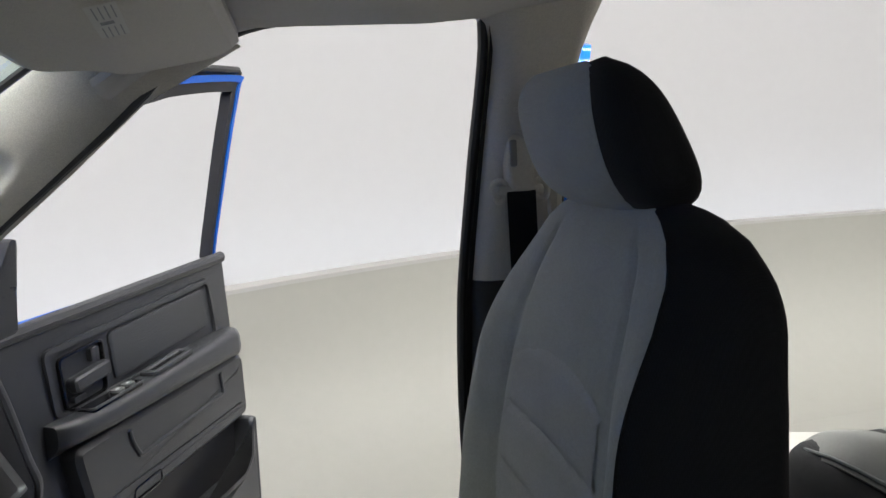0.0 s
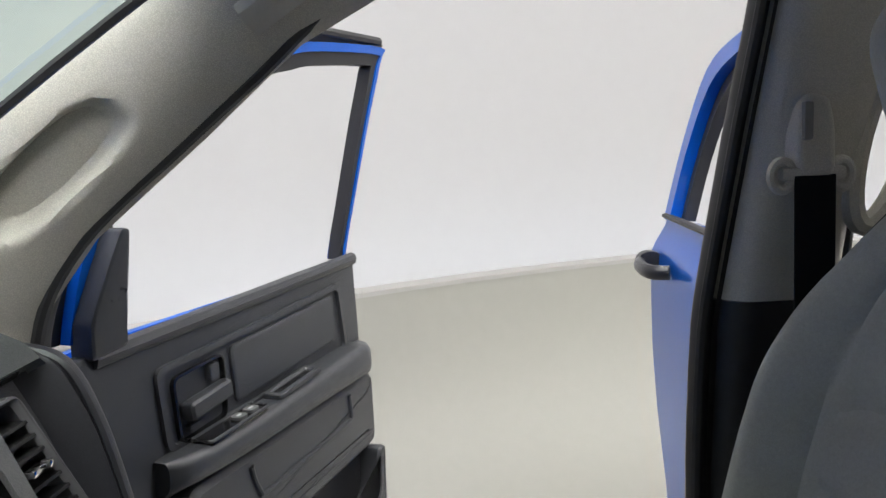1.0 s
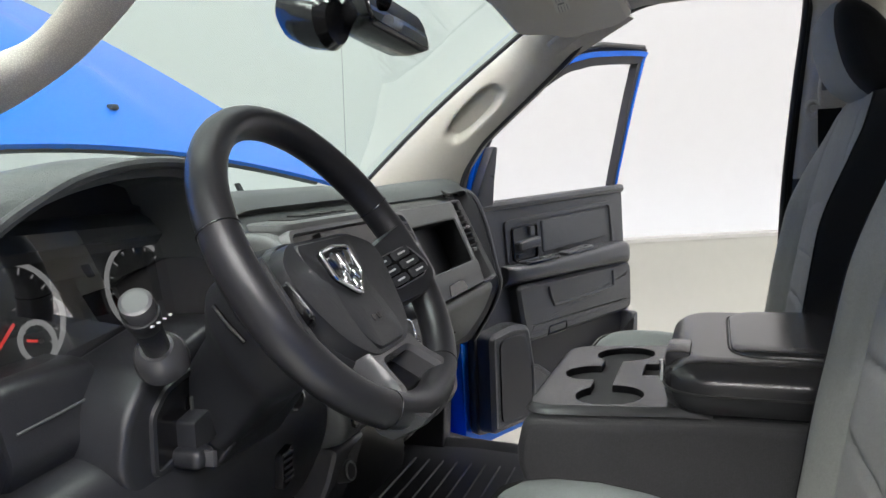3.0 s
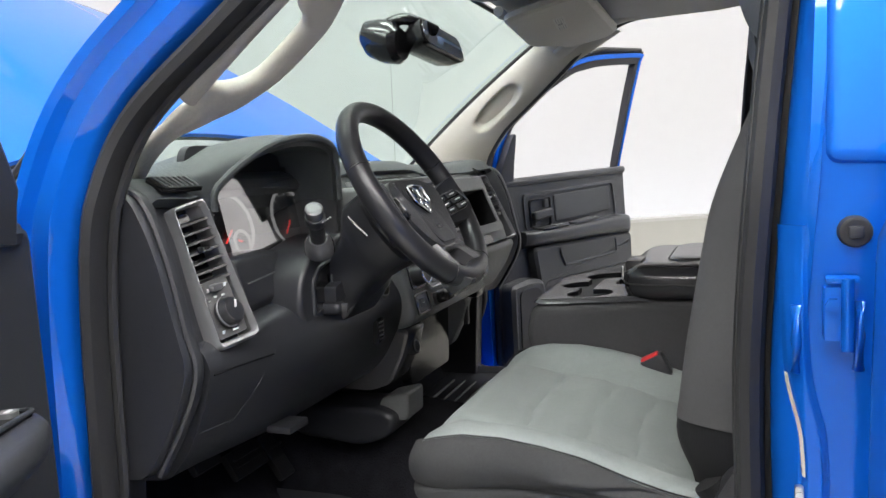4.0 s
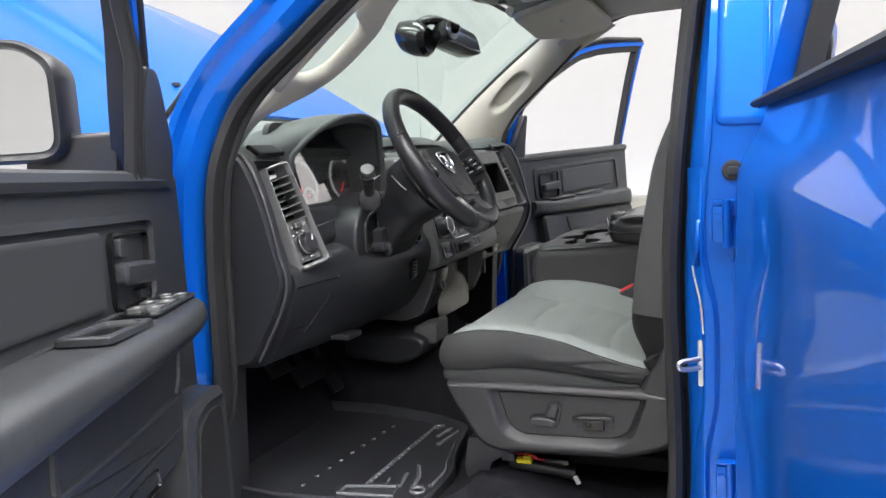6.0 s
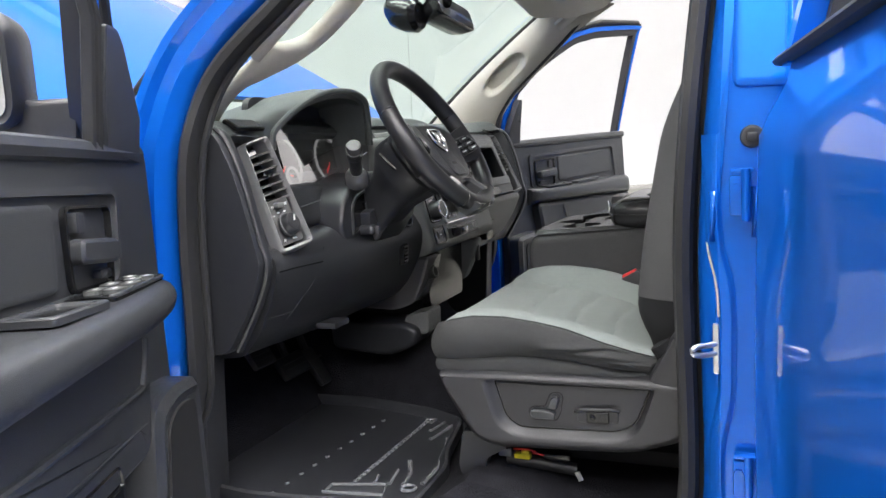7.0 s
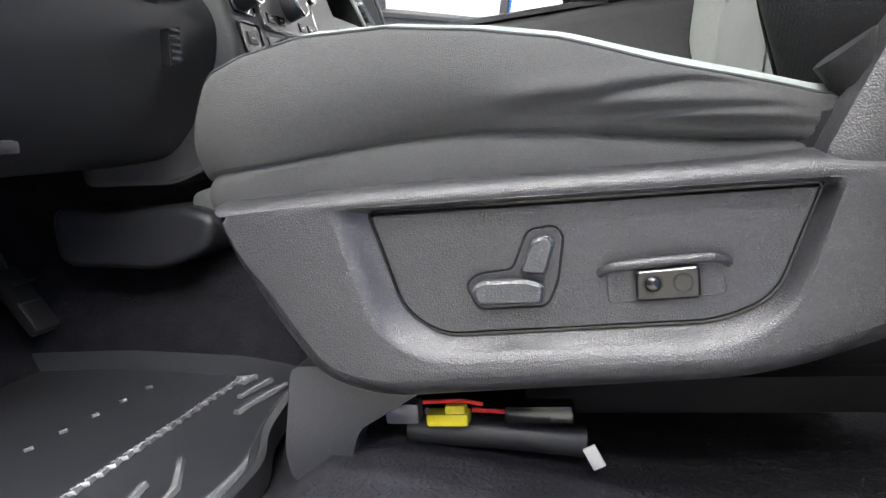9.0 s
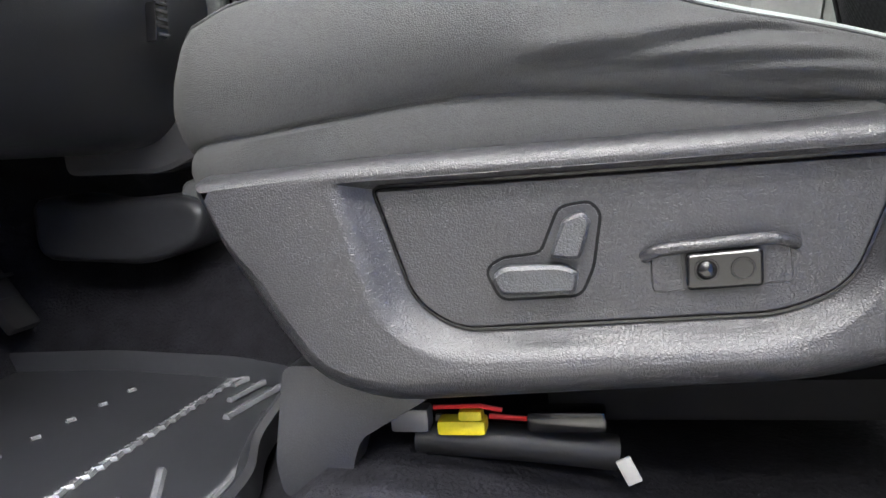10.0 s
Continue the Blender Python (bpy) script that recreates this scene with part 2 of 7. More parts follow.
def smooth_path(pts, n=8, loop=False):
    """Points along a soft curve through the given ones."""
    P = [Vector(p) for p in pts]
    out = []
    m = len(P)
    for i in range(m if loop else m - 1):
        g = (lambda k: P[k % m]) if loop else (lambda k: P[max(0, min(m - 1, k))])
        p0, p1, p2, p3 = g(i - 1), g(i), g(i + 1), g(i + 2)
        for k in range(n):
            t = k / n
            out.append(0.5 * ((2 * p1) + (p2 - p0) * t + (2 * p0 - 5 * p1 + 4 * p2 - p3) * t * t + (3 * p1 - p0 - 3 * p2 + p3) * t ** 3))
    if not loop:
        out.append(P[-1])
    return out


def sweep(path, section, loop=False, up=Vector((0, 0, 1)), caps=True):
    """A 2D section (side, up) drawn along a path."""
    rings = []
    n = len(path)
    for i, p in enumerate(path):
        a = path[i - 1] if (loop or i) else path[0]
        b = path[(i + 1) % n] if (loop or i < n - 1) else path[-1]
        d = (Vector(b) - Vector(a)).normalized()
        side = d.cross(up)
        if side.length < 1e-4:
            side = Vector((1, 0, 0))
        side.normalize()
        top = side.cross(d)
        rings.append([Vector(p) + side * u + top * v for u, v in section])
    return loft(rings, caps=caps, loop=loop)


def ring2d(r, n=12, ry=None):
    ry = ry or r
    return [(r * math.cos(2 * math.pi * k / n), ry * math.sin(2 * math.pi * k / n)) for k in range(n)]


def tube(pts, r, n=10, loop=False, up=Vector((0, 0, 1)), ry=None):
    return sweep([Vector(p) for p in pts], ring2d(r, n, ry), loop, up)


def cyl(a, b, r, n=24, r2=None, bevel=0.0):
    """A cylinder or cone from a to b."""
    a, b = Vector(a), Vector(b)
    q = (b - a).to_track_quat("Z", "Y").to_matrix().to_4x4()
    m = Matrix.Translation(a) @ q
    h = (b - a).length
    rings = [[m @ Vector((x, y, 0)) for x, y in ring2d(r, n)], [m @ Vector((x, y, h)) for x, y in ring2d(r2 or r, n)]]
    bm = loft(rings)
    if bevel:
        bevel_sharp(bm, bevel, 2)
    return bm


def sheet(f, nu, nv, thick=0.0):
    """A surface f(u, v), u and v from 0 to 1; with thickness it is drawn out along its normals."""
    bm = bmesh.new()
    g = [[bm.verts.new(f(i / nu, j / nv)) for j in range(nv + 1)] for i in range(nu + 1)]
    for i in range(nu):
        for j in range(nv):
            bm.faces.new((g[i][j], g[i + 1][j], g[i + 1][j + 1], g[i][j + 1]))
    bm.normal_update()
    if thick:
        low = [[bm.verts.new(g[i][j].co - g[i][j].normal * thick) for j in range(nv + 1)] for i in range(nu + 1)]
        for i in range(nu):
            for j in range(nv):
                bm.faces.new((low[i][j], low[i][j + 1], low[i + 1][j + 1], low[i + 1][j]))
        for i in range(nu):
            bm.faces.new((g[i + 1][0], g[i][0], low[i][0], low[i + 1][0]))
            bm.faces.new((g[i][nv], g[i + 1][nv], low[i + 1][nv], low[i][nv]))
        for j in range(nv):
            bm.faces.new((g[0][j], g[0][j + 1], low[0][j + 1], low[0][j]))
            bm.faces.new((g[nu][j + 1], g[nu][j], low[nu][j], low[nu][j + 1]))
    return bm


def flip_y(bm):
    bm.transform(Matrix.Diagonal((1, -1, 1, 1)))
    bmesh.ops.reverse_faces(bm, faces=bm.faces)
    return bm


def flip_x(bm):
    bm.transform(Matrix.Diagonal((-1, 1, 1, 1)))
    bmesh.ops.reverse_faces(bm, faces=bm.faces)
    return bm


def interp(x, pts):
    return float(np.interp(x, [p[0] for p in pts], [p[1] for p in pts]))


def soft(x, a, b):
    t = max(0.0, min(1.0, (x - a) / (b - a)))
    return t * t * (3 - 2 * t)


# ---- the studio ----
CX, CY, RAD, HWALL, HTOP, FLOOR = -3.2, -3.0, 7.35, 1.05, 5.2, 0.0


def ring_wall(r0, r1, z0, z1, n=144):
    rings = []
    for k in range(n):
        a = 2 * math.pi * k / n
        c, s = math.cos(a), math.sin(a)
        rings.append([(CX + r * c, CY + r * s, z) for r, z in ((r0, z0), (r1, z0), (r1, z1), (r0, z1))])
    return loft(rings, loop=True)


floor_bm = cyl((CX, CY, FLOOR - 0.2), (CX, CY, FLOOR), RAD + 0.6, 96)
solo("floor", floor_bm, M_WALL, "beige painted studio floor", "floor", kind="structure")
SWEEP = [(RAD - 0.9 + 0.9 * math.sin(a), FLOOR + 0.002 + 0.9 * (1 - math.cos(a))) for a in np.linspace(0, math.pi / 2, 14)]
cove_bm = loft([[(CX + r * math.cos(a), CY + r * math.sin(a), z) for r, z in SWEEP + [(RAD, HWALL - 0.02), (RAD + 0.12, HWALL - 0.02), (RAD + 0.12, FLOOR)]] for a in np.linspace(0, 2 * math.pi, 144, endpoint=False)], loop=True)
solo("wall_lower", cove_bm, M_WALL, "low curved beige studio wall with a light cove behind it", "wall", kind="structure")
solo("trim", ring_wall(RAD - 0.004, RAD + 0.13, HWALL - 0.02, HWALL), M_LEDGE, "pale capping along the low studio wall", "trim", kind="structure")
solo("wall_upper", ring_wall(RAD + 0.55, RAD + 0.7, 0, HTOP), M_SCREENWALL, "white curved studio screen washed with light", "wall", kind="structure")
solo("cove_light", ring_wall(RAD + 0.20, RAD + 0.30, HWALL - 0.16, HWALL - 0.12), M_COVE, "hidden cold white strip light behind the low wall", "light")
solo("ceiling", cyl((CX, CY, HTOP), (CX, CY, HTOP + 0.1), RAD + 0.7, 96), M_CEIL, "dimly glowing white stretched studio ceiling", "ceiling", kind="structure")
for sx, sy in ((-5.7, -2.0), (-3.6, -0.6), (-1.3, -0.6), (1.3, -2.3)):
    cl_ = thing("ceiling_light", pose(sx, sy, HTOP - 0.10), "long bright strip light on the studio ceiling", "light", "ceiling lights")
    part("housing", box((sx, sy, HTOP - 0.03), (0.66, 7.1, 0.06), 0.01), M_WHITE, cl_)
    part("diffuser", box((sx, sy, HTOP - 0.075), (0.56, 7.0, 0.03), 0.008), M_STRIP, cl_, "glowing white diffuser")
solo("turntable", cyl((0.0, -1.2, 0.0), (0.0, -1.2, 0.02), 3.25, 128, bevel=0.004), M_FLOOR, "pale round turntable deck under the truck", "turntable", kind="structure")


# ---- the cab ----
def xs(z, side=1, y=0.0):
    """Distance of a door opening from the middle at a height: upright below the belt, leaning in above it."""
    return (0.815 + 0.085 * soft(y, 0.05, 0.85) if side < 0 else 0.955 - 0.05 * max(0.0, y)) - 0.22 * max(0.0, z - 1.40)


FRONT_OPEN = {
    -1: [(0.935, 0.700), (0.905, 0.950), (0.890, 1.250), (0.865, 1.405), (0.815, 1.520), (0.696, 1.627), (0.607, 1.705), (0.545, 1.764), (0.469, 1.819), (0.361, 1.862),
         (0.035, 1.913), (-0.016, 1.881), (0.006, 1.647), (0.028, 1.432), (0.045, 1.185), (0.047, 0.776), (0.122, 0.660)],
    1: [(0.958, 0.696), (0.928, 0.946), (0.913, 1.248), (0.888, 1.434), (0.819, 1.550), (0.694, 1.656), (0.598, 1.733), (0.533, 1.789), (0.451, 1.841), (0.338, 1.878),
        (0.055, 1.892), (0.010, 1.861), (0.028, 1.632), (0.044, 1.425), (0.054, 1.187), (0.055, 0.794), (0.125, 0.662)]}
REAR_OPEN = [(-0.155, 0.80), (-0.135, 1.40), (-0.128, 1.60), (-0.138, 1.84), (-0.19, 1.922), (-0.85, 1.925), (-1.02, 1.86), (-1.12, 1.45), (-1.08, 1.10), (-0.93, 0.80), (-0.85, 0.70), (-0.25, 0.70)]


def outline(pts, n=6):
    return [(p[1], p[2]) for p in smooth_path([(0, *p) for p in pts], n, loop=True)]


def offset2(pts, d):
    """The outline moved outwards by d; turns tighter than d are drawn together into one point."""
    out = []
    n = len(pts)
    area = sum(pts[i][0] * pts[(i + 1) % n][1] - pts[(i + 1) % n][0] * pts[i][1] for i in range(n))
    sg = 1 if area > 0 else -1
    for i in range(n):
        t = (Vector(pts[(i + 1) % n]) - Vector(pts[i - 1])).normalized()
        out.append((pts[i][0] + sg * t.y * d, pts[i][1] - sg * t.x * d))
    for turn in range(4):
        bad = [(out[(i + 1) % n][0] - out[i][0]) * (pts[(i + 1) % n][0] - pts[i][0]) + (out[(i + 1) % n][1] - out[i][1]) * (pts[(i + 1) % n][1] - pts[i][1]) < -1e-12 for i in range(n)]
        if not any(bad) or all(bad):
            break
        first = next(i for i in range(n) if not bad[i])
        i = 0
        while i < n:
            k = (first + i) % n
            if not bad[k]:
                i += 1
                continue
            run = [k]
            while bad[k] and len(run) < n:
                k = (k + 1) % n
                run.append(k)
            ax, ay = sum(out[q][0] for q in run) / len(run), sum(out[q][1] for q in run) / len(run)
            for q in run:
                out[q] = (ax, ay)
            i += len(run)
    return out


def opening_band(pts, side, steps):
    """A band round a door opening: steps of (offset outwards, place across)."""
    rings = []
    wide_b = [(offset2(pts, d), dx) for d, dx in steps]
    slim_b = [(offset2(pts, min(d, 0.058)), min(dx, 0.036)) for d, dx in steps]
    for i in range(len(pts)):
        offs = slim_b if -0.17 < pts[i][0] < 0.07 and pts[i][1] > 0.74 else wide_b
        rings.append([(side * (xs(p[i][1], side, p[i][0]) + dx), p[i][0], p[i][1]) for p, dx in offs])
    bm = loft(rings, loop=True, closed=False)
    bmesh.ops.recalc_face_normals(bm, faces=bm.faces)
    return bm


cab = thing("pickup_cab", pose(0, 0, 0.35), "blue crew cab pickup body with all its doors open", "pickup truck")
RO = outline(REAR_OPEN)
for side in (-1, 1):
    FO = outline(FRONT_OPEN[side])
    part("door_aperture", opening_band(FO, side, [(0.028, -0.034), (0.028, 0.0), (0.036, 0.012), (0.050, 0.030), (0.076, 0.034), (0.086, 0.050), (0.100, 0.055), (0.108, 0.02)]), M_BLUE, cab)
    part("door_aperture", opening_band(RO, side, [(0.012, -0.034), (0.012, 0.0), (0.020, 0.012), (0.032, 0.03)]), M_BLUE, cab)
    for pts in (FO, RO):
        near = [i for i, (y, z) in enumerate(pts) if (y < 0.09 if pts is FO else y > -0.205 and i < len(pts) // 2) and z > 0.74]
        steps = [(offset2(pts, d), dx) for d, dx in ((0.002, -0.046), (0.010, -0.040), (0.030, -0.036), (0.034, -0.006))]
        part("weatherstrip", loft([[(side * (xs(p[i][1], side, p[i][0]) + dx), p[i][0], p[i][1]) for p, dx in steps] for i in near], closed=False, caps=False), M_RUBBER, cab, "black rubber door seal")
        seal = [Vector((side * (xs(z, side, y) - 0.005), y, z)) for y, z in offset2(pts, 0.006)]
        part("weatherstrip", tube(seal, 0.014, 8, loop=True, up=Vector((1, 0, 0)), ry=0.022), M_RUBBER, cab, "black rubber door seal")
        seal2 = [Vector((side * (xs(z, side, y) - 0.03), y, z)) for y, z in offset2(pts, -0.004)]
        part("weatherstrip", tube(seal2, 0.008, 8, loop=True, up=Vector((1, 0, 0))), M_RUBBER, cab, "black rubber door seal")
    # rocker under the doors and the fender ahead of them
    rw = 0.08 if side < 0 else -0.03
    rocker = rounded([(a - rw, b - 0.04) for a, b in ((0.86, 0.70), (0.93, 0.66), (0.97, 0.58), (0.95, 0.42), (0.86, 0.42))], 0.03)
    bm = loft([[(side * a, y, b) for a, b in rocker] for y in (-1.2, 1.0)])
    part("rocker_panel", bm, M_BLUE, cab)
    fend = rounded([(0.70, 1.18), (0.88, 1.225), (0.98, 1.16), (1.00, 0.95), (0.99, 0.55), (0.70, 0.55)], 0.05)
    bm = loft([[(side * a, y, b - 0.05 * soft(y, 1.6, 2.3)) for a, b in fend] for y in (1.12, 1.4, 1.7, 2.0, 2.3)])
    part("fender", bm, M_BLUE, cab)
    # flange of the centre pillar behind the front door seal
    flange = [[(side * (xs(z, side) + 0.036 - 0.004 * abs(2 * t - 1)), -0.008 - interp(z, [(1.2, 0.0), (1.9, 0.035)]) - (0.145 if side < 0 else 0.095) * t, z) for z in np.linspace(0.70, 1.90, 14)] for t in np.linspace(0, 1, 8)]
    part("b_pillar_panel", loft(flange, closed=False, caps=False), M_BLUE, cab)
    # sill plate inside the opening
    part("sill_plate", box((side * (0.76 if side < 0 else 0.85), 0.52, 0.665), (0.11, 0.90, 0.03), 0.01), M_BLACK, cab, "black ribbed sill plate")

# roof skin and cab back
part("roof", sheet(lambda u, v: ((u * 2 - 1) * 0.84, 0.62 - 2.0 * v, 1.985 - 0.05 * (u * 2 - 1) ** 2 - 0.05 * (1 - v) ** 4 - 0.05 * v ** 4), 12, 12, 0.02), M_BLUE, cab)
part("cab_back", box((0, -1.40, 1.25), (1.7, 0.06, 1.25), 0.02), M_BLACK, cab, "dark trimmed rear cab wall")
part("cowl", sheet(lambda u, v: ((u * 2 - 1) * 0.86, 1.30 + 0.22 * v - 0.12 * (u * 2 - 1) ** 2, 1.315 - 0.04 * v), 16, 4, 0.02), M_RUBBER, cab, "black plastic cowl below the windscreen")

# floor pan, tunnel and firewall in one carpet
def carpet(u, v):
    x = (u * 2 - 1) * 0.84
    y = -1.35 + 2.75 * v
    z = 0.672 + 0.46 * soft(y, 0.98, 1.38) + 0.010 * noise.noise((x * 4, y * 4, 0))
    z += (0.13 + 0.04 * soft(y, 0.5, 1.0)) * (1 - soft(abs(x), 0.13, 0.25)) * soft(y, -0.3, 0.4)
    z += 0.060 * soft(y, 0.515, 0.445) * soft(y, 0.16, 0.42) * soft(abs(x), 0.22, 0.30) + 0.028 * soft(y, 0.60, 0.50)
    z -= (z - 0.64) * soft(abs(x), 0.77, 0.83)
    return (x, y, z)


part("carpet", sheet(carpet, 44, 60, 0.02), M_CARPET, cab, "charcoal looped floor carpet")
part("firewall", box((0, 1.38, 1.12), (1.68, 0.03, 0.55), 0.01), M_BLACK, cab)

# windscreen between its two side edges
W_TOP, W_BOT = Vector((0.79, 0.665, 1.842)), Vector((0.80, 1.235, 1.385))


def screen_point(a, t, push=0.0):
    """a across from -1 to 1, t from the top to the bottom edge."""
    p = W_TOP.lerp(W_BOT, t)
    bow = 1 - a * a
    return Vector((a * p.x, p.y + (0.05 + 0.10 * t) * bow + push, p.z + 0.045 * bow * (1 - t) + 0.02 * math.sin(math.pi * t)))


wind = part("windscreen", sheet(lambda u, v: screen_point(u * 2 - 1, v), 20, 12), M_GLASS, cab, "green tinted windscreen")
wind.visible_shadow = False
edge_path = [screen_point(1, t) for t in np.linspace(0, 1, 9)]
for side in (-1, 1):
    part("windscreen_seal", tube([(side * p.x, p.y - 0.004, p.z - 0.004) for p in edge_path], 0.006, 6), M_RUBBER, cab)
part("windscreen_seal", tube([screen_point(a, 0.0) for a in np.linspace(-1, 1, 17)], 0.007, 6), M_RUBBER, cab)

# pillar trims
A_LINE = [(0.40, 1.842), (0.55, 1.762), (0.66, 1.668), (0.80, 1.555), (0.885, 1.45), (0.915, 1.36)]


top, low = Vector((0.751, 0.722, 1.669)), Vector((0.747, 0.857, 1.541))
ax = (low - top).normalized()
nrm = Vector((-0.80, -0.45, -0.40)).normalized()
wide = ax.cross(nrm).normalized()
nrm = wide.cross(ax).normalized()
if nrm.x > 0:
    nrm = -nrm
if wide.y < 0:
    wide = -wide
mid = (top + low) / 2


def a_trim(u, v, recess=False, side=1):
    t = v
    w = screen_point(1, -0.10 + 1.10 * t) + Vector((-0.004, -0.012, -0.012))
    y = interp(t, [(i / 5, p[0]) for i, p in enumerate(A_LINE)])
    z = interp(t, [(i / 5, p[1]) for i, p in enumerate(A_LINE)])
    c = Vector((xs(z, side, y) - 0.022, y, z))
    p = w.lerp(c, u)
    bulge = math.sin(math.pi * u) ** 0.8
    p += Vector((-0.022 * bulge, -0.010 * bulge, 0.002 * bulge))
    if recess:
        off = p - mid
        e = (abs(off.dot(ax) / 0.108) ** 2.6 + abs(off.dot(wide) / 0.037) ** 2.6) ** (1 / 2.6)
        p = p - nrm * 0.026 * (1 - soft(e, 0.74, 1.0))
    return p


for side in (-1, 1):
    bm = sheet(lambda u, v: a_trim(u, v, side > 0, side), 50, 90, 0.004)
    if side < 0:
        bm = flip_x(bm)
    part("a_pillar_trim", bm, M_TRIM, cab, "warm grey moulded windscreen pillar trim")
    # grab handle: a long bow that stands off the driver side pillar
    if side < 0:
        near_edge = [(-0.718, 0.985, 1.441), (-0.745, 0.925, 1.491), (-0.739, 0.882, 1.523), (-0.727, 0.834, 1.560), (-0.722, 0.803, 1.583), (-0.684, 0.793, 1.586), (-0.656, 0.779, 1.594),
                     (-0.641, 0.760, 1.607), (-0.638, 0.720, 1.637), (-0.638, 0.682, 1.667), (-0.652, 0.667, 1.680), (-0.692, 0.645, 1.702), (-0.715, 0.55, 1.765), (-0.735, 0.47, 1.818)]
        far_edge = [(-0.689, 0.982, 1.440), (-0.708, 0.929, 1.484), (-0.702, 0.885, 1.517), (-0.665, 0.848, 1.540), (-0.632, 0.820, 1.558), (-0.615, 0.792, 1.578), (-0.604, 0.765, 1.598),
                    (-0.598, 0.738, 1.618), (-0.594, 0.700, 1.647), (-0.594, 0.662, 1.677), (-0.600, 0.640, 1.695), (-0.613, 0.612, 1.717), (-0.645, 0.54, 1.768), (-0.680, 0.46, 1.822)]
        face = Vector((-0.09, -0.61, -0.788))
        rings = []
        for a, b in zip(smooth_path(near_edge, 5), smooth_path(far_edge, 5)):
            c0, h = (a + b) / 2, (b - a) / 2
            rings.append([c0 + h * (abs(math.cos(q)) ** 0.6) * (1 if math.cos(q) > 0 else -1) + face * min(0.017, h.length * 0.7) * math.sin(q) for q in np.linspace(0, 2 * math.pi, 18, endpoint=False)])
        bm = join(loft(rings), tube(smooth_path([(-0.738, 0.83, 1.565), (-0.742, 0.74, 1.630), (-0.735, 0.66, 1.692), (-0.735, 0.58, 1.745)], 5), 0.016, 10))
        bmesh.ops.recalc_face_normals(bm, faces=bm.faces)
        part("grab_handle", bm, M_TRIM, cab, "warm grey moulded grab handle")

    # centre pillar: warm grey above, black below
    def b_trim(u, v, up):
        z = (1.43 + (0.44 if side < 0 else 0.472) * v) if up else (0.72 + 0.708 * v)
        yf = interp(z, [(0.72, 0.054), (1.20, 0.050), (1.43, 0.038), (1.63, 0.022), (1.84, 0.004), (1.87, 0.022), (1.902, 0.05)]) - (0.016 if side < 0 else 0.0)
        yr = interp(z, [(0.72, -0.15), (1.40, -0.130), (1.60, -0.122), (1.80, -0.128), (1.87, -0.155)] if side < 0 else [(0.72, -0.15), (1.40, -0.130), (1.60, -0.128), (1.75, -0.146), (1.80, -0.152), (1.85, -0.168), (1.876, -0.180), (1.902, -0.192)])
        y = yf + (yr - yf) * u
        edge = 1 - abs(2 * u - 1) ** 6
        return (xs(z, side) - 0.028 - (0.042 if up else 0.036) * edge, y, z)

    for up, mat, lab in ((True, M_TRIM, "warm grey centre pillar trim"), (False, M_BLACK, "black lower centre pillar trim")):
        bm = sheet(lambda u, v: b_trim(u, v, up), 16, 12, 0.006)
        if side > 0:
            bmesh.ops.reverse_faces(bm, faces=bm.faces)
        else:
            bm.transform(Matrix.Diagonal((-1, 1, 1, 1)))
        part("b_pillar_trim", bm, mat, cab, lab)
    # handle loop behind the centre pillar
    lp = []
    for k in range(28):
        a = 2 * math.pi * k / 28
        lp.append(Vector((side * (xs(1.62, side) - 0.055), -0.155 + 0.036 * math.cos(a) - 0.03 * math.sin(a), 1.64 + 0.115 * math.sin(a))))
    part("grab_handle", tube(lp, 0.014, 8, loop=True, up=Vector((1, 0, 0))), M_TRIM, cab, "warm grey rear grab handle loop")
    # belt: height adjuster, guide and webbing
    bx = side * (xs(1.62, side) - 0.076)
    adj = part("belt_adjuster", prism(rounded([(-0.062, 1.588), (-0.016, 1.588), (-0.012, 1.64), (-0.018, 1.675), (-0.030, 1.688), (-0.052, 1.682), (-0.060, 1.65)], 0.012), "x", bx - 0.022, bx + 0.022, 0.009, 3), M_TRIM, cab, "warm grey belt height adjuster")
    part("button", box((bx - side * 0.022, -0.024, 1.655), (0.010, 0.012, 0.045), 0.004), M_GREY, adj)
    for ey in (0.000, -0.072):
        ear = [(bx - side * 0.012, ey + 0.013 * math.cos(a), 1.592 + 0.017 * math.sin(a)) for a in np.linspace(0, 2 * math.pi, 18, endpoint=False)]
        part("guide_ear", tube(ear, 0.006, 8, loop=True, up=Vector((1, 0, 0))), M_TRIM, adj)
    part("belt_guide", box((bx - side * 0.014, -0.036, 1.594), (0.014, 0.080, 0.016), 0.006), M_TRIM, adj, "warm grey belt guide")
    web = [(bx - side * 0.020, -0.036, 1.592), (bx - side * 0.018, -0.040, 1.40), (bx - side * 0.012, -0.044, 1.20), (bx - side * 0.010, -0.05, 0.95)]
    part("seat_belt", sweep([Vector(p) for p in web], [(-0.001, -0.025), (0.001, -0.025), (0.001, 0.025), (-0.001, 0.025)], up=Vector((0, 1, 0))), M_CLOTHB, cab, "black seat belt webbing")
    # kick panel and hinge post trim ahead of the opening
    part("kick_panel", prism(rounded([(y, z) for y, z in ((0.945, 0.66), (1.30, 0.66), (1.30, 1.30), (0.92, 1.36), (0.895, 1.2), (0.925, 0.95))], 0.02), "x", side * 0.80, side * 0.862, 0.006), M_BLACK, cab, "black kick panel")

# headliner with its front header and side rails
def liner(u, v):
    a = u * 2 - 1
    y = 0.60 - 1.95 * v + 0.05 * (1 - a * a)
    return (a * 0.80, y, 1.895 + 0.035 * soft(v, 0.25, 0.42) - 0.030 * abs(a) ** 3 - 0.03 * soft(v, 0.12, 0.0))


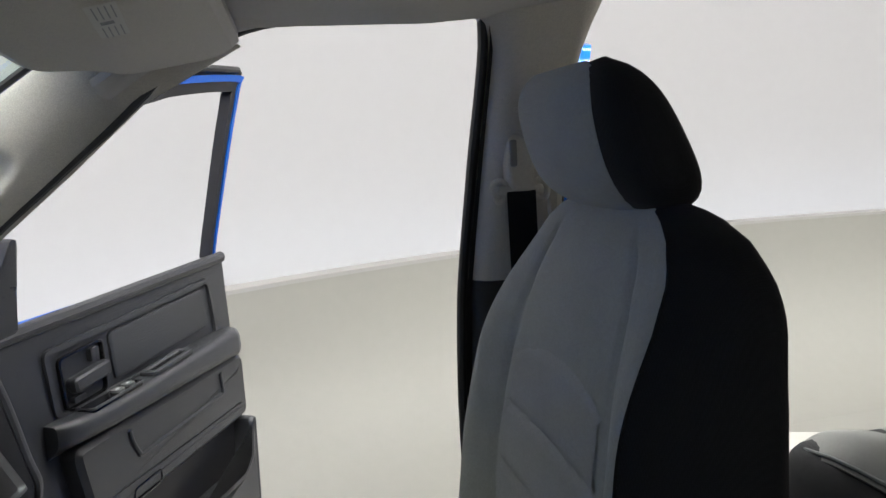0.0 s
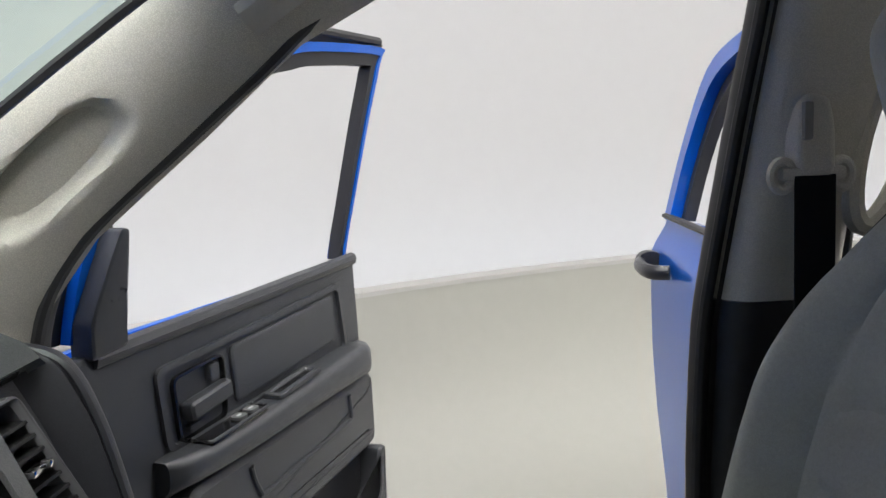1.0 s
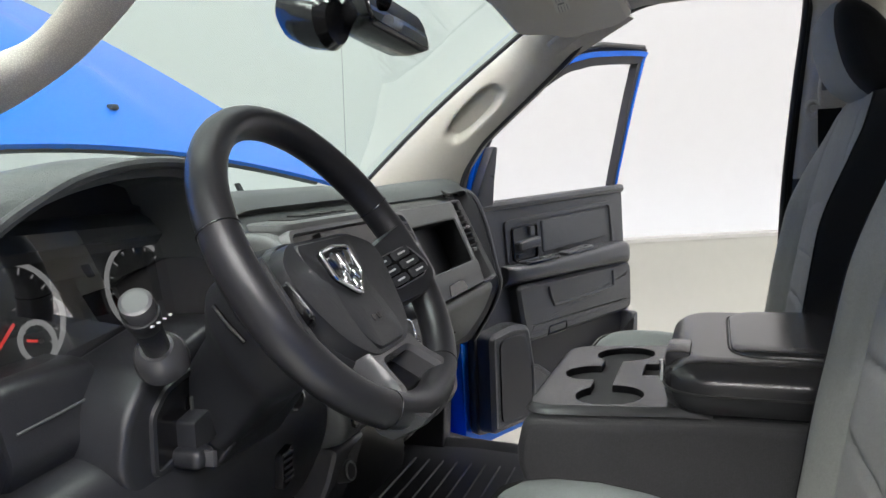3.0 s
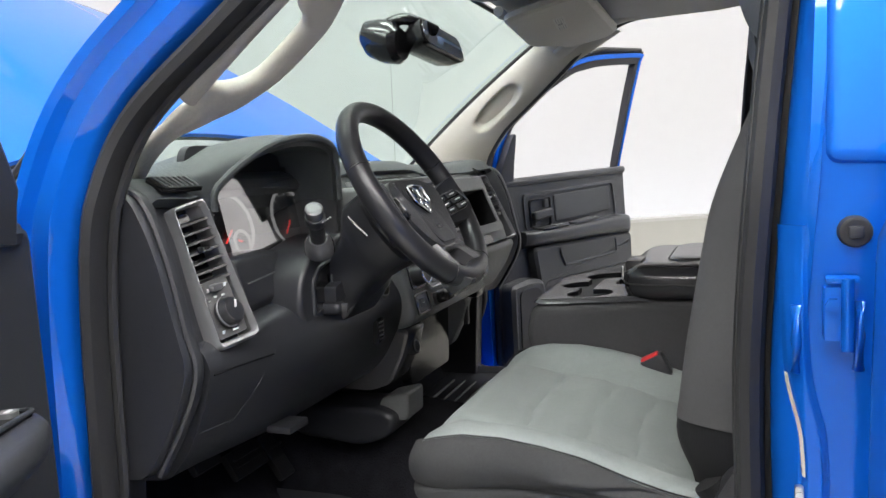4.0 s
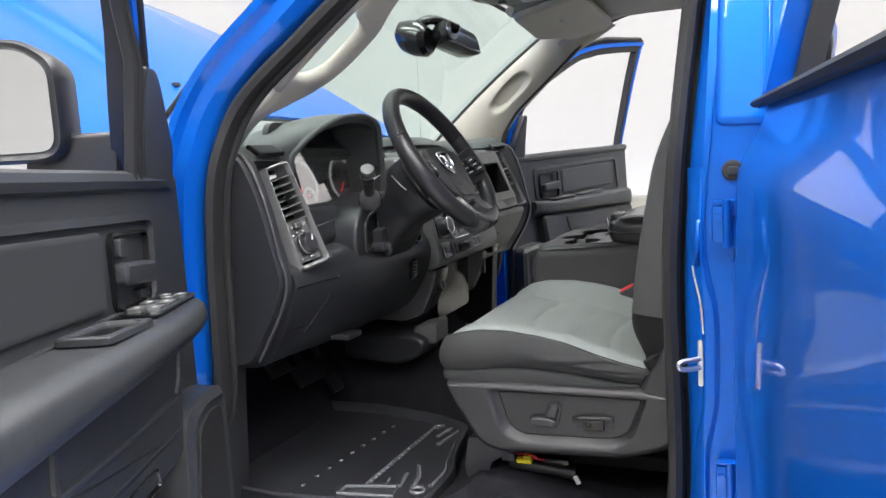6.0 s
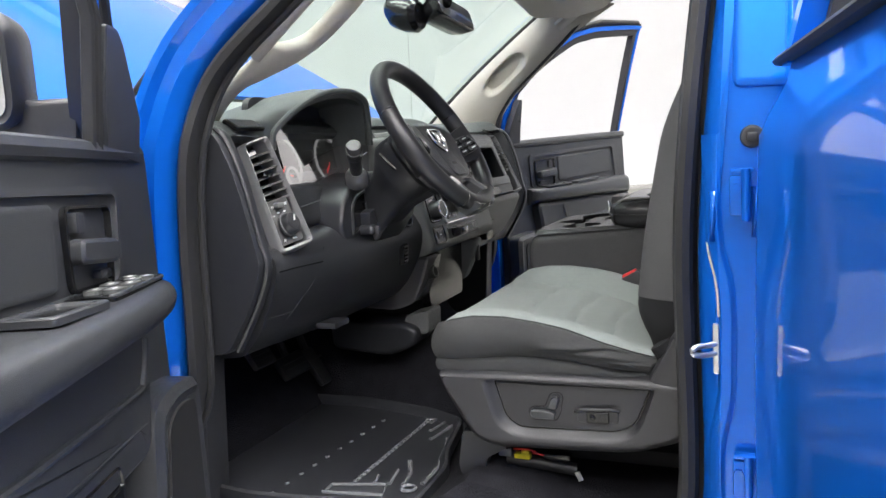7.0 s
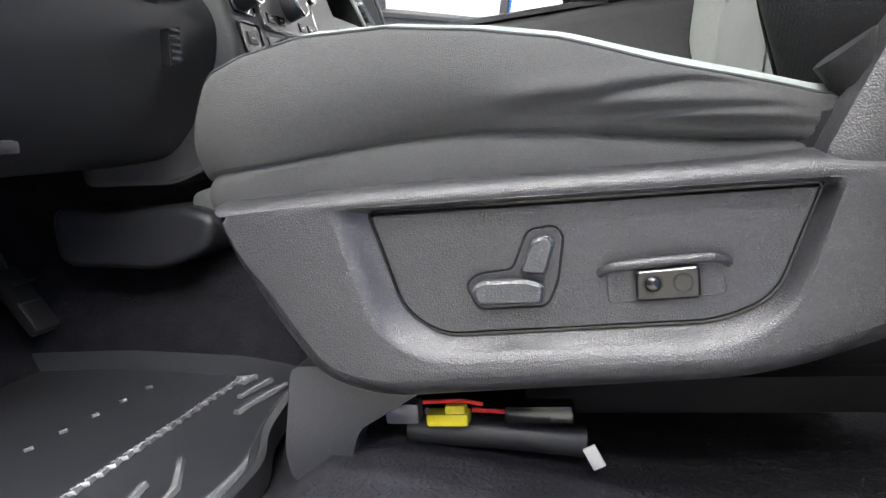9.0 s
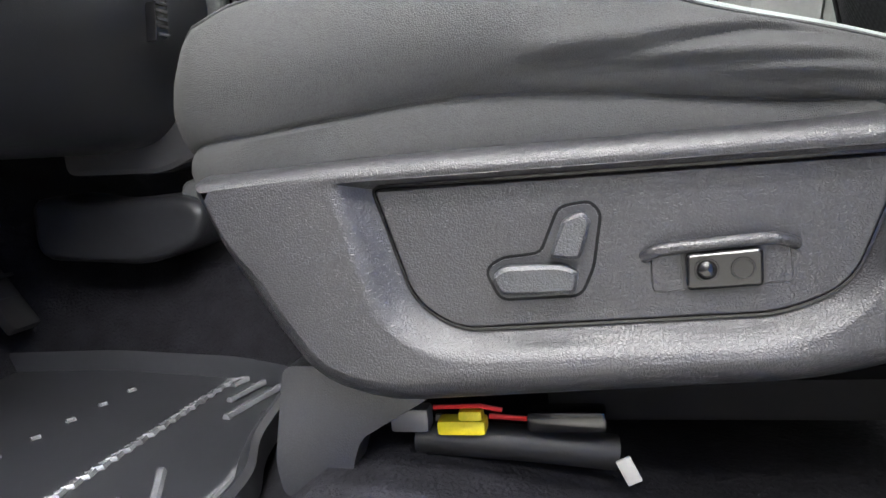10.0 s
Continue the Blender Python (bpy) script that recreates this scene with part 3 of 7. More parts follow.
part("headliner", sheet(liner, 20, 20, 0.012), M_LINER, cab, "grey cloth headliner")
for side in (-1, 1):
    rail = [(side * (xs(z, side, y) - 0.055), y, z + 0.004 + (0.016 if y > 0.1 else 0.008)) for y, z in ((0.60, 1.76), (0.50, 1.82), (0.38, 1.858), (0.2, 1.876), (0.0, 1.892), (-0.2, 1.925), (-0.5, 1.945), (-1.2, 1.93))]
    part("roof_rail_trim", tube(smooth_path(rail, 5), 0.035, 12, ry=0.018), M_LINER, cab, "grey cloth roof edge")
part("header_trim", tube([screen_point(a, -0.02) + Vector((0, -0.035, 0.004)) for a in np.linspace(-0.97, 0.97, 17)], 0.030, 10, ry=0.016), M_LINER, cab, "grey cloth windscreen header")

# ---- hood, raised ----
hood = thing("hood", pose(0, 1.35, 1.45), "raised glossy blue hood with a moulded power dome", "hood")


def hood_top(u, v):
    a = u * 2 - 1
    y0 = 1.42 - 0.15 * a * a
    run = 1.50 * v
    z = 1.568 - 0.112 * a * a + run * math.sin(radians(34)) - 0.14 * v * v
    z += 0.035 * (1 - soft(abs(a), 0.42, 0.56)) * soft(v, 0.0, 0.4)
    return (0.03 + a * (0.84 - 0.02 * v), y0 + run * math.cos(radians(34)), z)


part("hood_skin", sheet(hood_top, 36, 20, 0.012), M_BLUE, hood)
under = sheet(lambda u, v: tuple(Vector(hood_top(0.05 + 0.9 * u, 0.04 + 0.92 * v)) + Vector((0, 0.012, -0.028))), 18, 10, 0.01)
part("hood_inner", under, M_BLUE, hood, "blue inner hood frame")
part("rear_seal", tube([tuple(Vector(hood_top(u, 0.012)) + Vector((0, 0.0, -0.018))) for u in np.linspace(0.04, 0.96, 24)], 0.009, 8), M_RUBBER, hood, "black rubber edge seal")
for sx in (-1, 1):
    part("washer_nozzle", box(tuple(Vector(hood_top(0.5 + sx * 0.155, 0.115)) + Vector((0, 0, 0.006))), (0.022, 0.02, 0.014), 0.005), M_RUBBER, hood)
    h0 = Vector((sx * 0.72, 1.42, 1.20))
    part("hinge", sweep([h0, h0 + Vector((0, 0.02, 0.12)), h0 + Vector((0, 0.10, 0.27))], [(-0.004, -0.010), (0.004, -0.010), (0.004, 0.010), (-0.004, 0.010)], up=Vector((1, 0, 0))), M_RUBBER, hood)

# wipers at rest
for wx in (-0.45, 0.22):
    wip = thing("wiper", pose(wx, 1.42, 1.30), "black windscreen wiper parked at the cowl", "wiper", "wipers")
    part("arm", tube([(wx, 1.44, 1.315), (wx + 0.1, 1.42, 1.345), (wx + 0.32, 1.385, 1.375)], 0.008, 8), M_RUBBER, wip)
    part("blade", tube([(wx + 0.02, 1.395, 1.388), (wx + 0.3, 1.37, 1.402), (wx + 0.55, 1.30, 1.405)], 0.006, 6, ry=0.011), M_RUBBER, wip)

ant = thing("antenna", pose(0.95, 1.285, 1.2), "thin black whip antenna on the fender", "antenna")
part("mast", cyl((0.95, 1.285, 1.21), (0.95, 1.273, 2.03), 0.0010, 8), M_DASHGREY, ant)
part("base", cyl((0.95, 1.285, 1.19), (0.95, 1.284, 1.225), 0.014, 16, 0.009), M_RUBBER, ant)

# ---- inside mirror, visors, overhead console ----
mir = thing("inside_mirror", pose(0.1, 0.80, 1.70), "black inside mirror on a windscreen sensor housing", "mirror")
stem = [(0.02, 0.84, 1.79), (0.03, 0.79, 1.80), (0.09, 0.74, 1.775)]
part("stem", tube(smooth_path(stem, 5), 0.014, 10), M_GLOSS, mir)
pod = [[Vector((0.02 + x * k, 0.90 - 0.05 * i, 1.765 + z * k - 0.012 * i)) for x, z in ring2d(0.062, 20, 0.052)] for i, k in ((0, 0.45), (0.35, 0.85), (1, 1.0), (1.7, 0.95), (2.0, 0.7))]
part("sensor_housing", loft(pod), M_GLOSS, mir)
mt = look((0.135, 0.752, 1.752), (0.10, -0.55, 2.10), 6)
oval = rounded([(-0.125, -0.030), (0.125, -0.030), (0.118, 0.036), (-0.118, 0.036)], 0.028, 6)
hs = loft([[mt @ Vector((x * k, y * k, d)) for x, y in oval] for d, k in ((0.062, 0.50), (0.050, 0.78), (0.025, 0.95), (0.0, 1.0), (-0.012, 1.0), (-0.014, 0.95))])
part("housing", hs, M_GLOSS, mir)
part("mirror_glass", loft([[mt @ Vector((x * 0.92, y * 0.88, d)) for x, y in oval] for d in (-0.0135, -0.0155)]), M_MIRROR, mir)

mir.location += Vector((-0.030, -0.008, -0.006))

for side in (1, -1):
    vis = thing("sun_visor", pose(side * 0.5, 0.5, 1.80), "warm grey folded sun visor with a warning label", "visor", "sun visors")
    vpoly = rounded([(0.26, 0.625), (0.60, 0.640), (0.66, 0.585), (0.745, 0.560), (0.765, 0.43), (0.72, 0.395), (0.26, 0.405)], 0.035, 5)

    def vz(x, y):
        return 1.856 - 0.20 * (y - 0.40) - 0.06 * (x - 0.40)

    bm = loft([[(side * x, y, vz(x, y) + d) for x, y in offset2(vpoly, o)] for d, o in ((0.012, -0.008), (0.006, 0), (-0.006, 0), (-0.012, -0.010))])
    part("pad", bm, M_TRIM, vis)
    def lab(u, v, d=0.0145):
        x, y = 0.375 + 0.125 * u, 0.488 + 0.030 * v + 0.012 * u
        return (side * x, y, vz(x, y) - d)
    lb = part("warning_label", sheet(lab, 6, 3), M_PAPER, vis, "pale printed warning label")
    for u0, u1 in ((0.03, 0.40), (0.63, 0.97)):
        for k in range(4):
            part("print_bar", sheet(lambda u, v: lab(u0 + (u1 - u0) * u, 0.14 + 0.20 * k + 0.05 * v, 0.0158), 1, 1), M_GREY, lb)
    part("print_mark", sheet(lambda u, v: lab(0.46 + 0.10 * u, 0.30 + 0.45 * v, 0.0158), 1, 1), M_DASHGREY, lb)
    part("pivot", cyl((side * 0.30, 0.645, 1.845), (side * 0.34, 0.645, 1.842), 0.014, 14), M_TRIM, vis)
oc = thing("overhead_console", pose(0, 0.5, 1.83), "grey overhead console with map lights", "console")
part("body", prism(rounded([(-0.14, 0.30), (0.14, 0.30), (0.15, 0.62), (0.08, 0.67), (-0.08, 0.67), (-0.15, 0.62)], 0.04), "z", 1.835, 1.875, 0.012), M_TRIM, oc)
part("panel", prism(rounded([(-0.10, 0.42), (0.10, 0.42), (0.09, 0.63), (-0.09, 0.63)], 0.03), "z", 1.827, 1.838, 0.004), M_DASHGREY, oc)
for sx in (-0.055, 0.055):
    part("map_light", box((sx, 0.50, 1.825), (0.05, 0.06, 0.008), 0.003), M_WHITE, oc)
    part("button", box((sx, 0.585, 1.825), (0.03, 0.02, 0.008), 0.003), M_BLACK, oc)


# ---- dashboard ----
dash = thing("dashboard", pose(0, 1.0, 0.95), "grey and black moulded dashboard with silver vent bezels", "dashboard")

# the end outline of the dash, in y and z
DASH_END = [(1.30, 1.375), (1.10, 1.405), (0.95, 1.435), (0.885, 1.440), (0.845, 1.420), (0.810, 1.345), (0.782, 1.225), (0.770, 1.172), (0.795, 1.105), (0.862, 1.000), (0.92, 0.995), (1.30, 1.05)]


def dash_profile(x):
    """The dash outline at a place across: its ends stand proud, between them the face lies deeper."""
    inside = 1 - soft(abs(x), 0.800, 0.826)
    mid = 1 - soft(abs(x), 0.66, 0.76)
    push = {3: 0.0, 4: 0.038, 5: 0.040, 6: 0.030, 7: 0.020, 8: 0.018, 9: 0.02}
    out = []
    for i, (y, z) in enumerate(DASH_END):
        y += push.get(i, 0.0) * inside + (0.045 * mid if i in (4, 5, 6, 7, 8) else 0.0)
        if i in (2, 3, 4):
            z -= 0.010 * inside
        if i in (0, 1):
            y += 0.06 * mid
        out.append((y, z))
    return rounded(out, [0, .05, .05, .05, .04, .05, .03, .02, .05, .04, .05, .0], 4)


xsn = [-0.858, -0.852, -0.84, -0.826, -0.813, -0.80, -0.74, -0.66, -0.55, -0.4, -0.25, -0.18, -0.1, 0.0, 0.1, 0.18, 0.25, 0.4, 0.55, 0.66, 0.74, 0.80, 0.813, 0.826, 0.84, 0.852, 0.858]
rings = []
for x in xsn:
    pr = dash_profile(x)
    e = {0.858: 0.985, 0.852: 0.995}.get(abs(x), 1.0)
    cy, cz = 1.0, 1.2
    rings.append([(x, cy + (y - cy) * e, cz + (z - cz) * e) for y, z in pr])
part("body", loft(rings), M_BLACK, dash)
# soft upper pad, with its front edge line
def pad(u, v):
    x = -0.835 + 1.68 * u
    y = interp(v, [(0, 0.868), (0.15, 0.90), (0.4, 1.0), (1, 1.30)]) + 0.03 * (1 - soft(abs(x), 0.6, 0.82)) + 0.07 * v * (1 - abs(x) ** 2)
    z = interp(v, [(0, 1.416), (0.08, 1.438), (0.2, 1.444), (0.45, 1.436), (1, 1.385)]) - 0.010 * (1 - soft(abs(x), 0.60, 0.82))
    z += 0.018 * (1 - soft(abs(x - 0.02), 0.16, 0.30)) * soft(v, 0.5, 0.0)
    z -= 0.014 * soft(-x, 0.62, 0.70) + 0.030 * soft(abs(x), 0.80, 0.845) ** 2
    return (x, y, z)


part("upper_pad", sheet(lambda u, v: pad(1 - u, v), 40, 16, 0.02), M_SOFT, dash, "dark grey soft grained dash top")


def bezel_frame(outer, inner, at, depth, mat, name, parent, lab="", skirt=-0.014):
    """A frame between two outlines of as many points, raised by depth."""
    rings = [[at(a, b, skirt) for a, b in outer], [at(a, b, 0.0) for a, b in outer], [at(a, b, depth) for a, b in offset2(outer, -0.003)], [at(a, b, depth) for a, b in offset2(inner, 0.003)], [at(a, b, 0.0) for a, b in inner]]
    return part(name, loft(rings, caps=False), mat, parent, lab)


# outer vents with their silver bezels
for side in (-1, 1):
    top, low = Vector((0, 0.868, 1.404)), Vector((0, 0.775, 1.190))
    up = (top - low).normalized()
    out = Vector((0, -up.z, up.y))
    L = (top - low).length

    slope = 0.62 if side < 0 else -0.30
    if side < 0:
        top, low = top + Vector((0, -0.024, 0)), low + Vector((0, -0.018, 0))

    def at(a, b, d, side=side, low=low, up=up, out=out, slope=slope):
        """a from the outboard edge inwards, b up from the low end, d out of the face."""
        p = low + up * b + out * (d + slope * (a - 0.0375))
        return (side * ((0.785 - a * 0.62) if side < 0 else (0.768 - a * 0.86)) - side * 0.018 * b / 0.23, p.y, p.z)

    oute = rounded([(0.0, 0.0), (0.075, 0.0), (0.067, L), (0.008, L)], 0.012, 4)
    inne = rounded([(0.006, 0.010), (0.069, 0.010), (0.062, L - 0.009), (0.012, L - 0.009)], 0.006, 4)
    bz = bezel_frame(oute, inne, at, 0.010, M_GREY, "vent_bezel", dash, "satin silver vent bezel", -0.034)
    part("backing", loft([[at(a, b, d) for a, b in inne] for d in (-0.03, -0.028)]), M_GLOSS, bz)
    vs = np.linspace(L * 0.47, L - 0.028, 7)
    for b in vs:
        sl = loft([[at(a, b + db, dd) for db, dd in ((0.0, -0.022), (0.003, -0.022), (-0.004, 0.004), (-0.0075, 0.004))] for a in (0.008, 0.066)])
        part("slat", sl, M_RUBBER, bz)
    part("vent_knob", join(box(at(0.040, vs[3] - 0.004, 0.008), (0.030, 0.012, 0.008), 0.003), box(at(0.028, vs[3] - 0.004, 0.012), (0.010, 0.012, 0.008), 0.003)), M_CHROME, bz, "small silver vent knob")
    part("wheel_switch", box(at(0.037, L * 0.395, 0.004), (0.030, 0.012, 0.010), 0.003), M_GREY, bz, "vent thumbwheel")
    if side < 0:
        part("switch_panel", loft([[at(a, b, d) for a, b in rounded([(0.013, 0.015), (0.062, 0.015), (0.059, L * 0.44), (0.015, L * 0.44)], 0.004, 3)] for d in (-0.004, 0.001)]), M_RUBBER, bz)
        c0, c1 = Vector(at(0.036, L * 0.215, 0.0)), Vector(at(0.036, L * 0.215, 0.022))
        kn = part("light_knob", cyl(c0, c1, 0.023, 28, 0.020, 0.003), M_BLACK, bz, "black headlight knob with a silver rim")
        part("rim", tube([c0.lerp(c1, 0.35) + Matrix.Rotation(2 * math.pi * k / 28, 3, (c1 - c0).normalized()) @ Vector((0.0235, 0, 0)) for k in range(28)], 0.0014, 6, loop=True, up=(c1 - c0).normalized()), M_GREY, kn)
        part("mark", box(tuple(c1 + Vector((0, -0.001, 0.008))), (0.003, 0.003, 0.012), 0.001), M_MARK, kn)
        for (a, b, w, h) in ((0.022, L * 0.395, 0.007, 0.006), (0.052, L * 0.395, 0.006, 0.006), (0.018, L * 0.325, 0.005, 0.003), (0.030, L * 0.34, 0.009, 0.003), (0.044, L * 0.335, 0.009, 0.003), (0.022, 0.024, 0.006, 0.005), (0.046, 0.022, 0.022, 0.003)):
            part("marking", box(at(a, b, 0.002), (w, 0.002, h), 0.0005), M_MARK, bz)
    # small defroster outlet in the dash top
    dt = Matrix.Rotation(radians(30), 4, "X")
    dy, dz = (0.871, 1.435) if side < 0 else (0.880, 1.427)
    fr = part("side_defroster", box((side * 0.735, dy, dz), (0.092, 0.036, 0.010), 0.003, m=dt), M_GLOSS, dash)
    for k in range(7):
        part("slat", box((side * (0.700 + 0.0118 * k), dy - 0.002, dz + 0.0035), (0.0035, 0.030, 0.006), 0.001, m=dt), M_DASHGREY, fr)
    # bright edge along the end of the dash
    ridge = [(side * 0.838, y - 0.004, z) for y, z in ((0.905, 1.437), (0.846, 1.416), (0.811, 1.340), (0.784, 1.222), (0.773, 1.17), (0.796, 1.105), (0.858, 1.005))]
    part("edge_trim", tube(smooth_path(ridge, 6), 0.006, 8, up=Vector((1, 0, 0)), ry=0.010), M_BLACK, dash, "black dash end moulding")

# instrument binnacle
HX = -0.50
ARCH = [(-0.650, 1.385), (-0.646, 1.415), (-0.620, 1.440), (-0.585, 1.470), (-0.548, 1.494), (-0.50, 1.506), (-0.42, 1.508), (-0.365, 1.494), (-0.349, 1.465), (-0.346, 1.385)]


def rim_y(x):
    return 0.80 + 0.068 * soft(-x, 0.50, 0.648)

arch = [(p[0], p[1]) for p in smooth_path([(a, b, 0) for a, b in ARCH], 5)]


BROW_FOOT = [(0, (-0.79, 0.885, 1.415)), (0.11, (-0.80, 0.90, 1.424)), (0.22, (-0.79, 0.93, 1.428)), (0.33, (-0.73, 1.02, 1.428)), (0.44, (-0.64, 1.12, 1.428)), (0.56, (-0.52, 1.16, 1.43)),
             (0.67, (-0.42, 1.16, 1.43)), (0.78, (-0.345, 1.13, 1.43)), (0.89, (-0.325, 1.05, 1.42)), (1, (-0.325, 0.98, 1.385))]


def brow(u, v):
    """Outer skin of the binnacle hood: from its rim it runs out into the dash top, to the door as a long flank."""
    i = u * (len(arch) - 1)
    k = min(int(i), len(arch) - 2)
    f = i - k
    x, z = arch[k][0] + (arch[k + 1][0] - arch[k][0]) * f, arch[k][1] + (arch[k + 1][1] - arch[k][1]) * f
    foot = Vector([interp(u, [(q, p[c]) for q, p in BROW_FOOT]) for c in range(3)])
    p = Vector((x, rim_y(x) + 0.003, z + 0.008 * min(1, v * 6))).lerp(foot, v)
    p.z += interp(u, [(0, 0.0), (0.22, 0.004), (0.44, 0.024), (0.56, 0.028), (0.78, 0.022), (1, 0.0)]) * math.sin(math.pi * v) ** 0.8
    return p


hoodp = part("binnacle_hood", sheet(brow, 36, 14, 0.016), M_SOFT, dash, "dark grey grained instrument hood")
rim = [Vector((x, rim_y(x), z)) for x, z in arch]
part("rim", tube(rim, 0.007, 8, up=Vector((0, 1, 0))), M_SOFT, hoodp)
inner = loft([[(HX + (x - HX) * k, max(y, rim_y(x) + 0.004), 1.40 + (z - 1.40) * k) for x, z in arch + [(-0.355, 1.285), (-0.645, 1.285)]] for y, k in ((0.805, 0.985), (0.90, 0.97), (0.930, 0.96))], caps=False)
part("binnacle_inner", inner, M_BLACK, hoodp)
part("binnacle_back", prism([(x * 1.0, z) for x, z in rounded([(-0.65, 1.28), (-0.345, 1.28), (-0.35, 1.50), (-0.64, 1.50)], 0.03)], "y", 0.929, 0.945), M_BLACK, hoodp)
cl = thing("instrument_cluster", pose(-0.55, 0.9, 1.31), "instrument cluster with two round white-ringed dials", "gauge cluster")
tilt = pose(-0.480, 0.900, 1.352, 78, 0, 0)


def dial(cx, cy, r, sweep_deg, needle, numbers):
    d = part("dial", loft([[tilt @ Vector((cx + x, cy + y, z)) for x, y in ring2d(r, 40)] for z in (0.0, 0.004)]), M_GLOSS, cl, "black dial with a silver ring")
    part("ring", tube([tilt @ Vector((cx + r * math.cos(a), cy + r * math.sin(a), 0.006)) for a in np.linspace(0, 2 * math.pi, 48, endpoint=False)], 0.0030, 8, loop=True), M_DIALW, d)
    n = numbers * 2
    for k in range(n + 1):
        a = radians(225 - sweep_deg * k / n)
        q = tilt @ pose(cx + r * 0.86 * math.cos(a), cy + r * 0.86 * math.sin(a), 0.006, 0, 0, math.degrees(a))
        bm = box((0, 0, 0), (r * (0.13 if k % 2 == 0 else 0.07), 0.0014, 0.001), 0)
        bm.transform(q)
        part("tick", bm, M_DIALW, d)
    bm = box((r * 0.35, 0, 0), (r * 0.75, 0.003, 0.002), 0.0005)
    bm.transform(tilt @ pose(cx, cy, 0.009, 0, 0, needle))
    part("needle", bm, M_DIALR, d, "red needle")
    bm = cyl(tilt @ Vector((cx, cy, 0.005)), tilt @ Vector((cx, cy, 0.012)), r * 0.16, 16)
    part("hub", bm, M_GLOSS, d)


dial(-0.092, 0.0, 0.058, 270, 222, 7)
dial(0.094, 0.002, 0.058, 270, 228, 6)
dial(-0.074, -0.030, 0.021, 180, 165, 2)
part("display", box(tuple(tilt @ Vector((0, 0.0, 0.002))), (0.07, 0.004, 0.06), 0.003, m=Matrix.Rotation(radians(-12), 4, "X")), M_GLOSS, cl)
lens = part("lens", sheet(lambda u, v: tilt @ Vector((0.148 * (u * 2 - 1) - 0.014, 0.085 * (v * 2 - 1) - 0.005, 0.030 - 0.013 * (u * 2 - 1) + 0.003 * (u * 2 - 1) ** 2)), 16, 6), M_CLEAR, cl, "clear cluster lens")
lens.visible_shadow = False
# panels under and beside the binnacle
part("lower_binnacle", prism(rounded([(0.845, 1.310), (0.822, 1.304), (0.800, 1.235), (0.82, 1.20), (0.95, 1.2), (0.95, 1.310)], 0.012), "x", -0.668, -0.545, 0.006), M_BLACK, dash)
part("panel_line", tube([(-0.655, 0.8085, 1.264), (-0.60, 0.810, 1.269), (-0.555, 0.811, 1.274)], 0.0014, 6), M_DASHGREY, dash)
part("binnacle_floor", prism(rounded([(0.84, 1.288), (0.82, 1.20), (0.95, 1.2), (0.95, 1.288)], 0.01), "x", -0.70, -0.34, 0.004), M_BLACK, dash)
# knee panel: flush with the vent surround at the door, swelling towards the column
KNEE = [(0.80, 1.222), (0.765, 1.212), (0.735, 1.165), (0.742, 1.11), (0.785, 1.03), (0.83, 0.985), (0.95, 0.975), (0.95, 1.222)]
KNEE_DOOR = [(0.815, 1.200), (0.782, 1.194), (0.766, 1.164), (0.782, 1.105), (0.822, 1.03), (0.862, 0.985), (0.96, 0.975), (0.96, 1.200)]


def knee_section(x):
    f = soft(-x, 0.56, 0.80)
    return rounded([(a[0] + (b[0] - a[0]) * f, a[1] + (b[1] - a[1]) * f) for a, b in zip(KNEE, KNEE_DOOR)], 0.03 - 0.012 * f, 5)


def on_knee(x, z, d=0.0008):
    front = sorted((q, p) for p, q in knee_section(x) if p < 0.94 and q < 1.19)
    return Vector((x, interp(z, front) - d, z))


part("column_cover_panel", loft([[(x, y, z) for y, z in knee_section(x)] for x in (-0.815, -0.78, -0.74, -0.70, -0.66, -0.62, -0.58, -0.54, -0.40, -0.30, -0.215, -0.21)]), M_BLACK, dash, "black knee panel below the steering column")
part("panel_line", tube([on_knee(x, z) for x, z in ((-0.664, 1.18), (-0.676, 1.155), (-0.703, 1.11), (-0.732, 1.06), (-0.758, 1.02))], 0.0007, 6), M_DOORP, dash)
part("panel_gap", tube([on_knee(x, 1.153) for x in (-0.806, -0.76, -0.72, -0.677)], 0.0016, 6), M_WELL, dash)
part("panel_line", tube([on_knee(x, z) for x, z in ((-0.812, 1.062), (-0.77, 1.060), (-0.733, 1.059))], 0.0006, 6), M_DOORP, dash)
sl = part("knee_vent", prism(rounded([(-0.356, 1.092), (-0.332, 1.098), (-0.325, 1.142), (-0.350, 1.136)], 0.003), "y", 0.727, 0.74, 0.001), M_GLOSS, dash)
for k in range(5):
    part("slat", box((-0.341, 0.7265, 1.101 + 0.0085 * k), (0.022, 0.003, 0.0032), 0.001), M_BLACK, sl)
part("parking_brake_release", box((-0.60, 0.79, 1.005), (0.06, 0.05, 0.014), 0.005), M_BLACK, dash)
part("obd_tag", box((-0.565, 0.83, 1.0), (0.022, 0.008, 0.008), 0.002), M_WHITE, dash)

# centre stack
stack_face = [(0.812, 1.405), (0.742, 1.268), (0.708, 1.125), (0.715, 1.100), (0.76, 1.085), (0.95, 1.085), (0.95, 1.405)]
stack = part("instrument_console", prism(rounded(stack_face, [0.03, 0.05, 0.03, 0.02, 0.02, 0, 0], 5), "x", -0.215, 0.262, 0.012, 3), M_DASHGREY, dash, "grey centre stack surround")
slope_top, slope_low = Vector((0, 0.808, 1.400)), Vector((0, 0.744, 1.272))
sup = (slope_top - slope_low).normalized()
sout = Vector((0, -sup.z, sup.y))


def onstack(x, b, d=0.0):
    p = slope_low + sup * b + sout * d
    return (x, p.y, p.z)


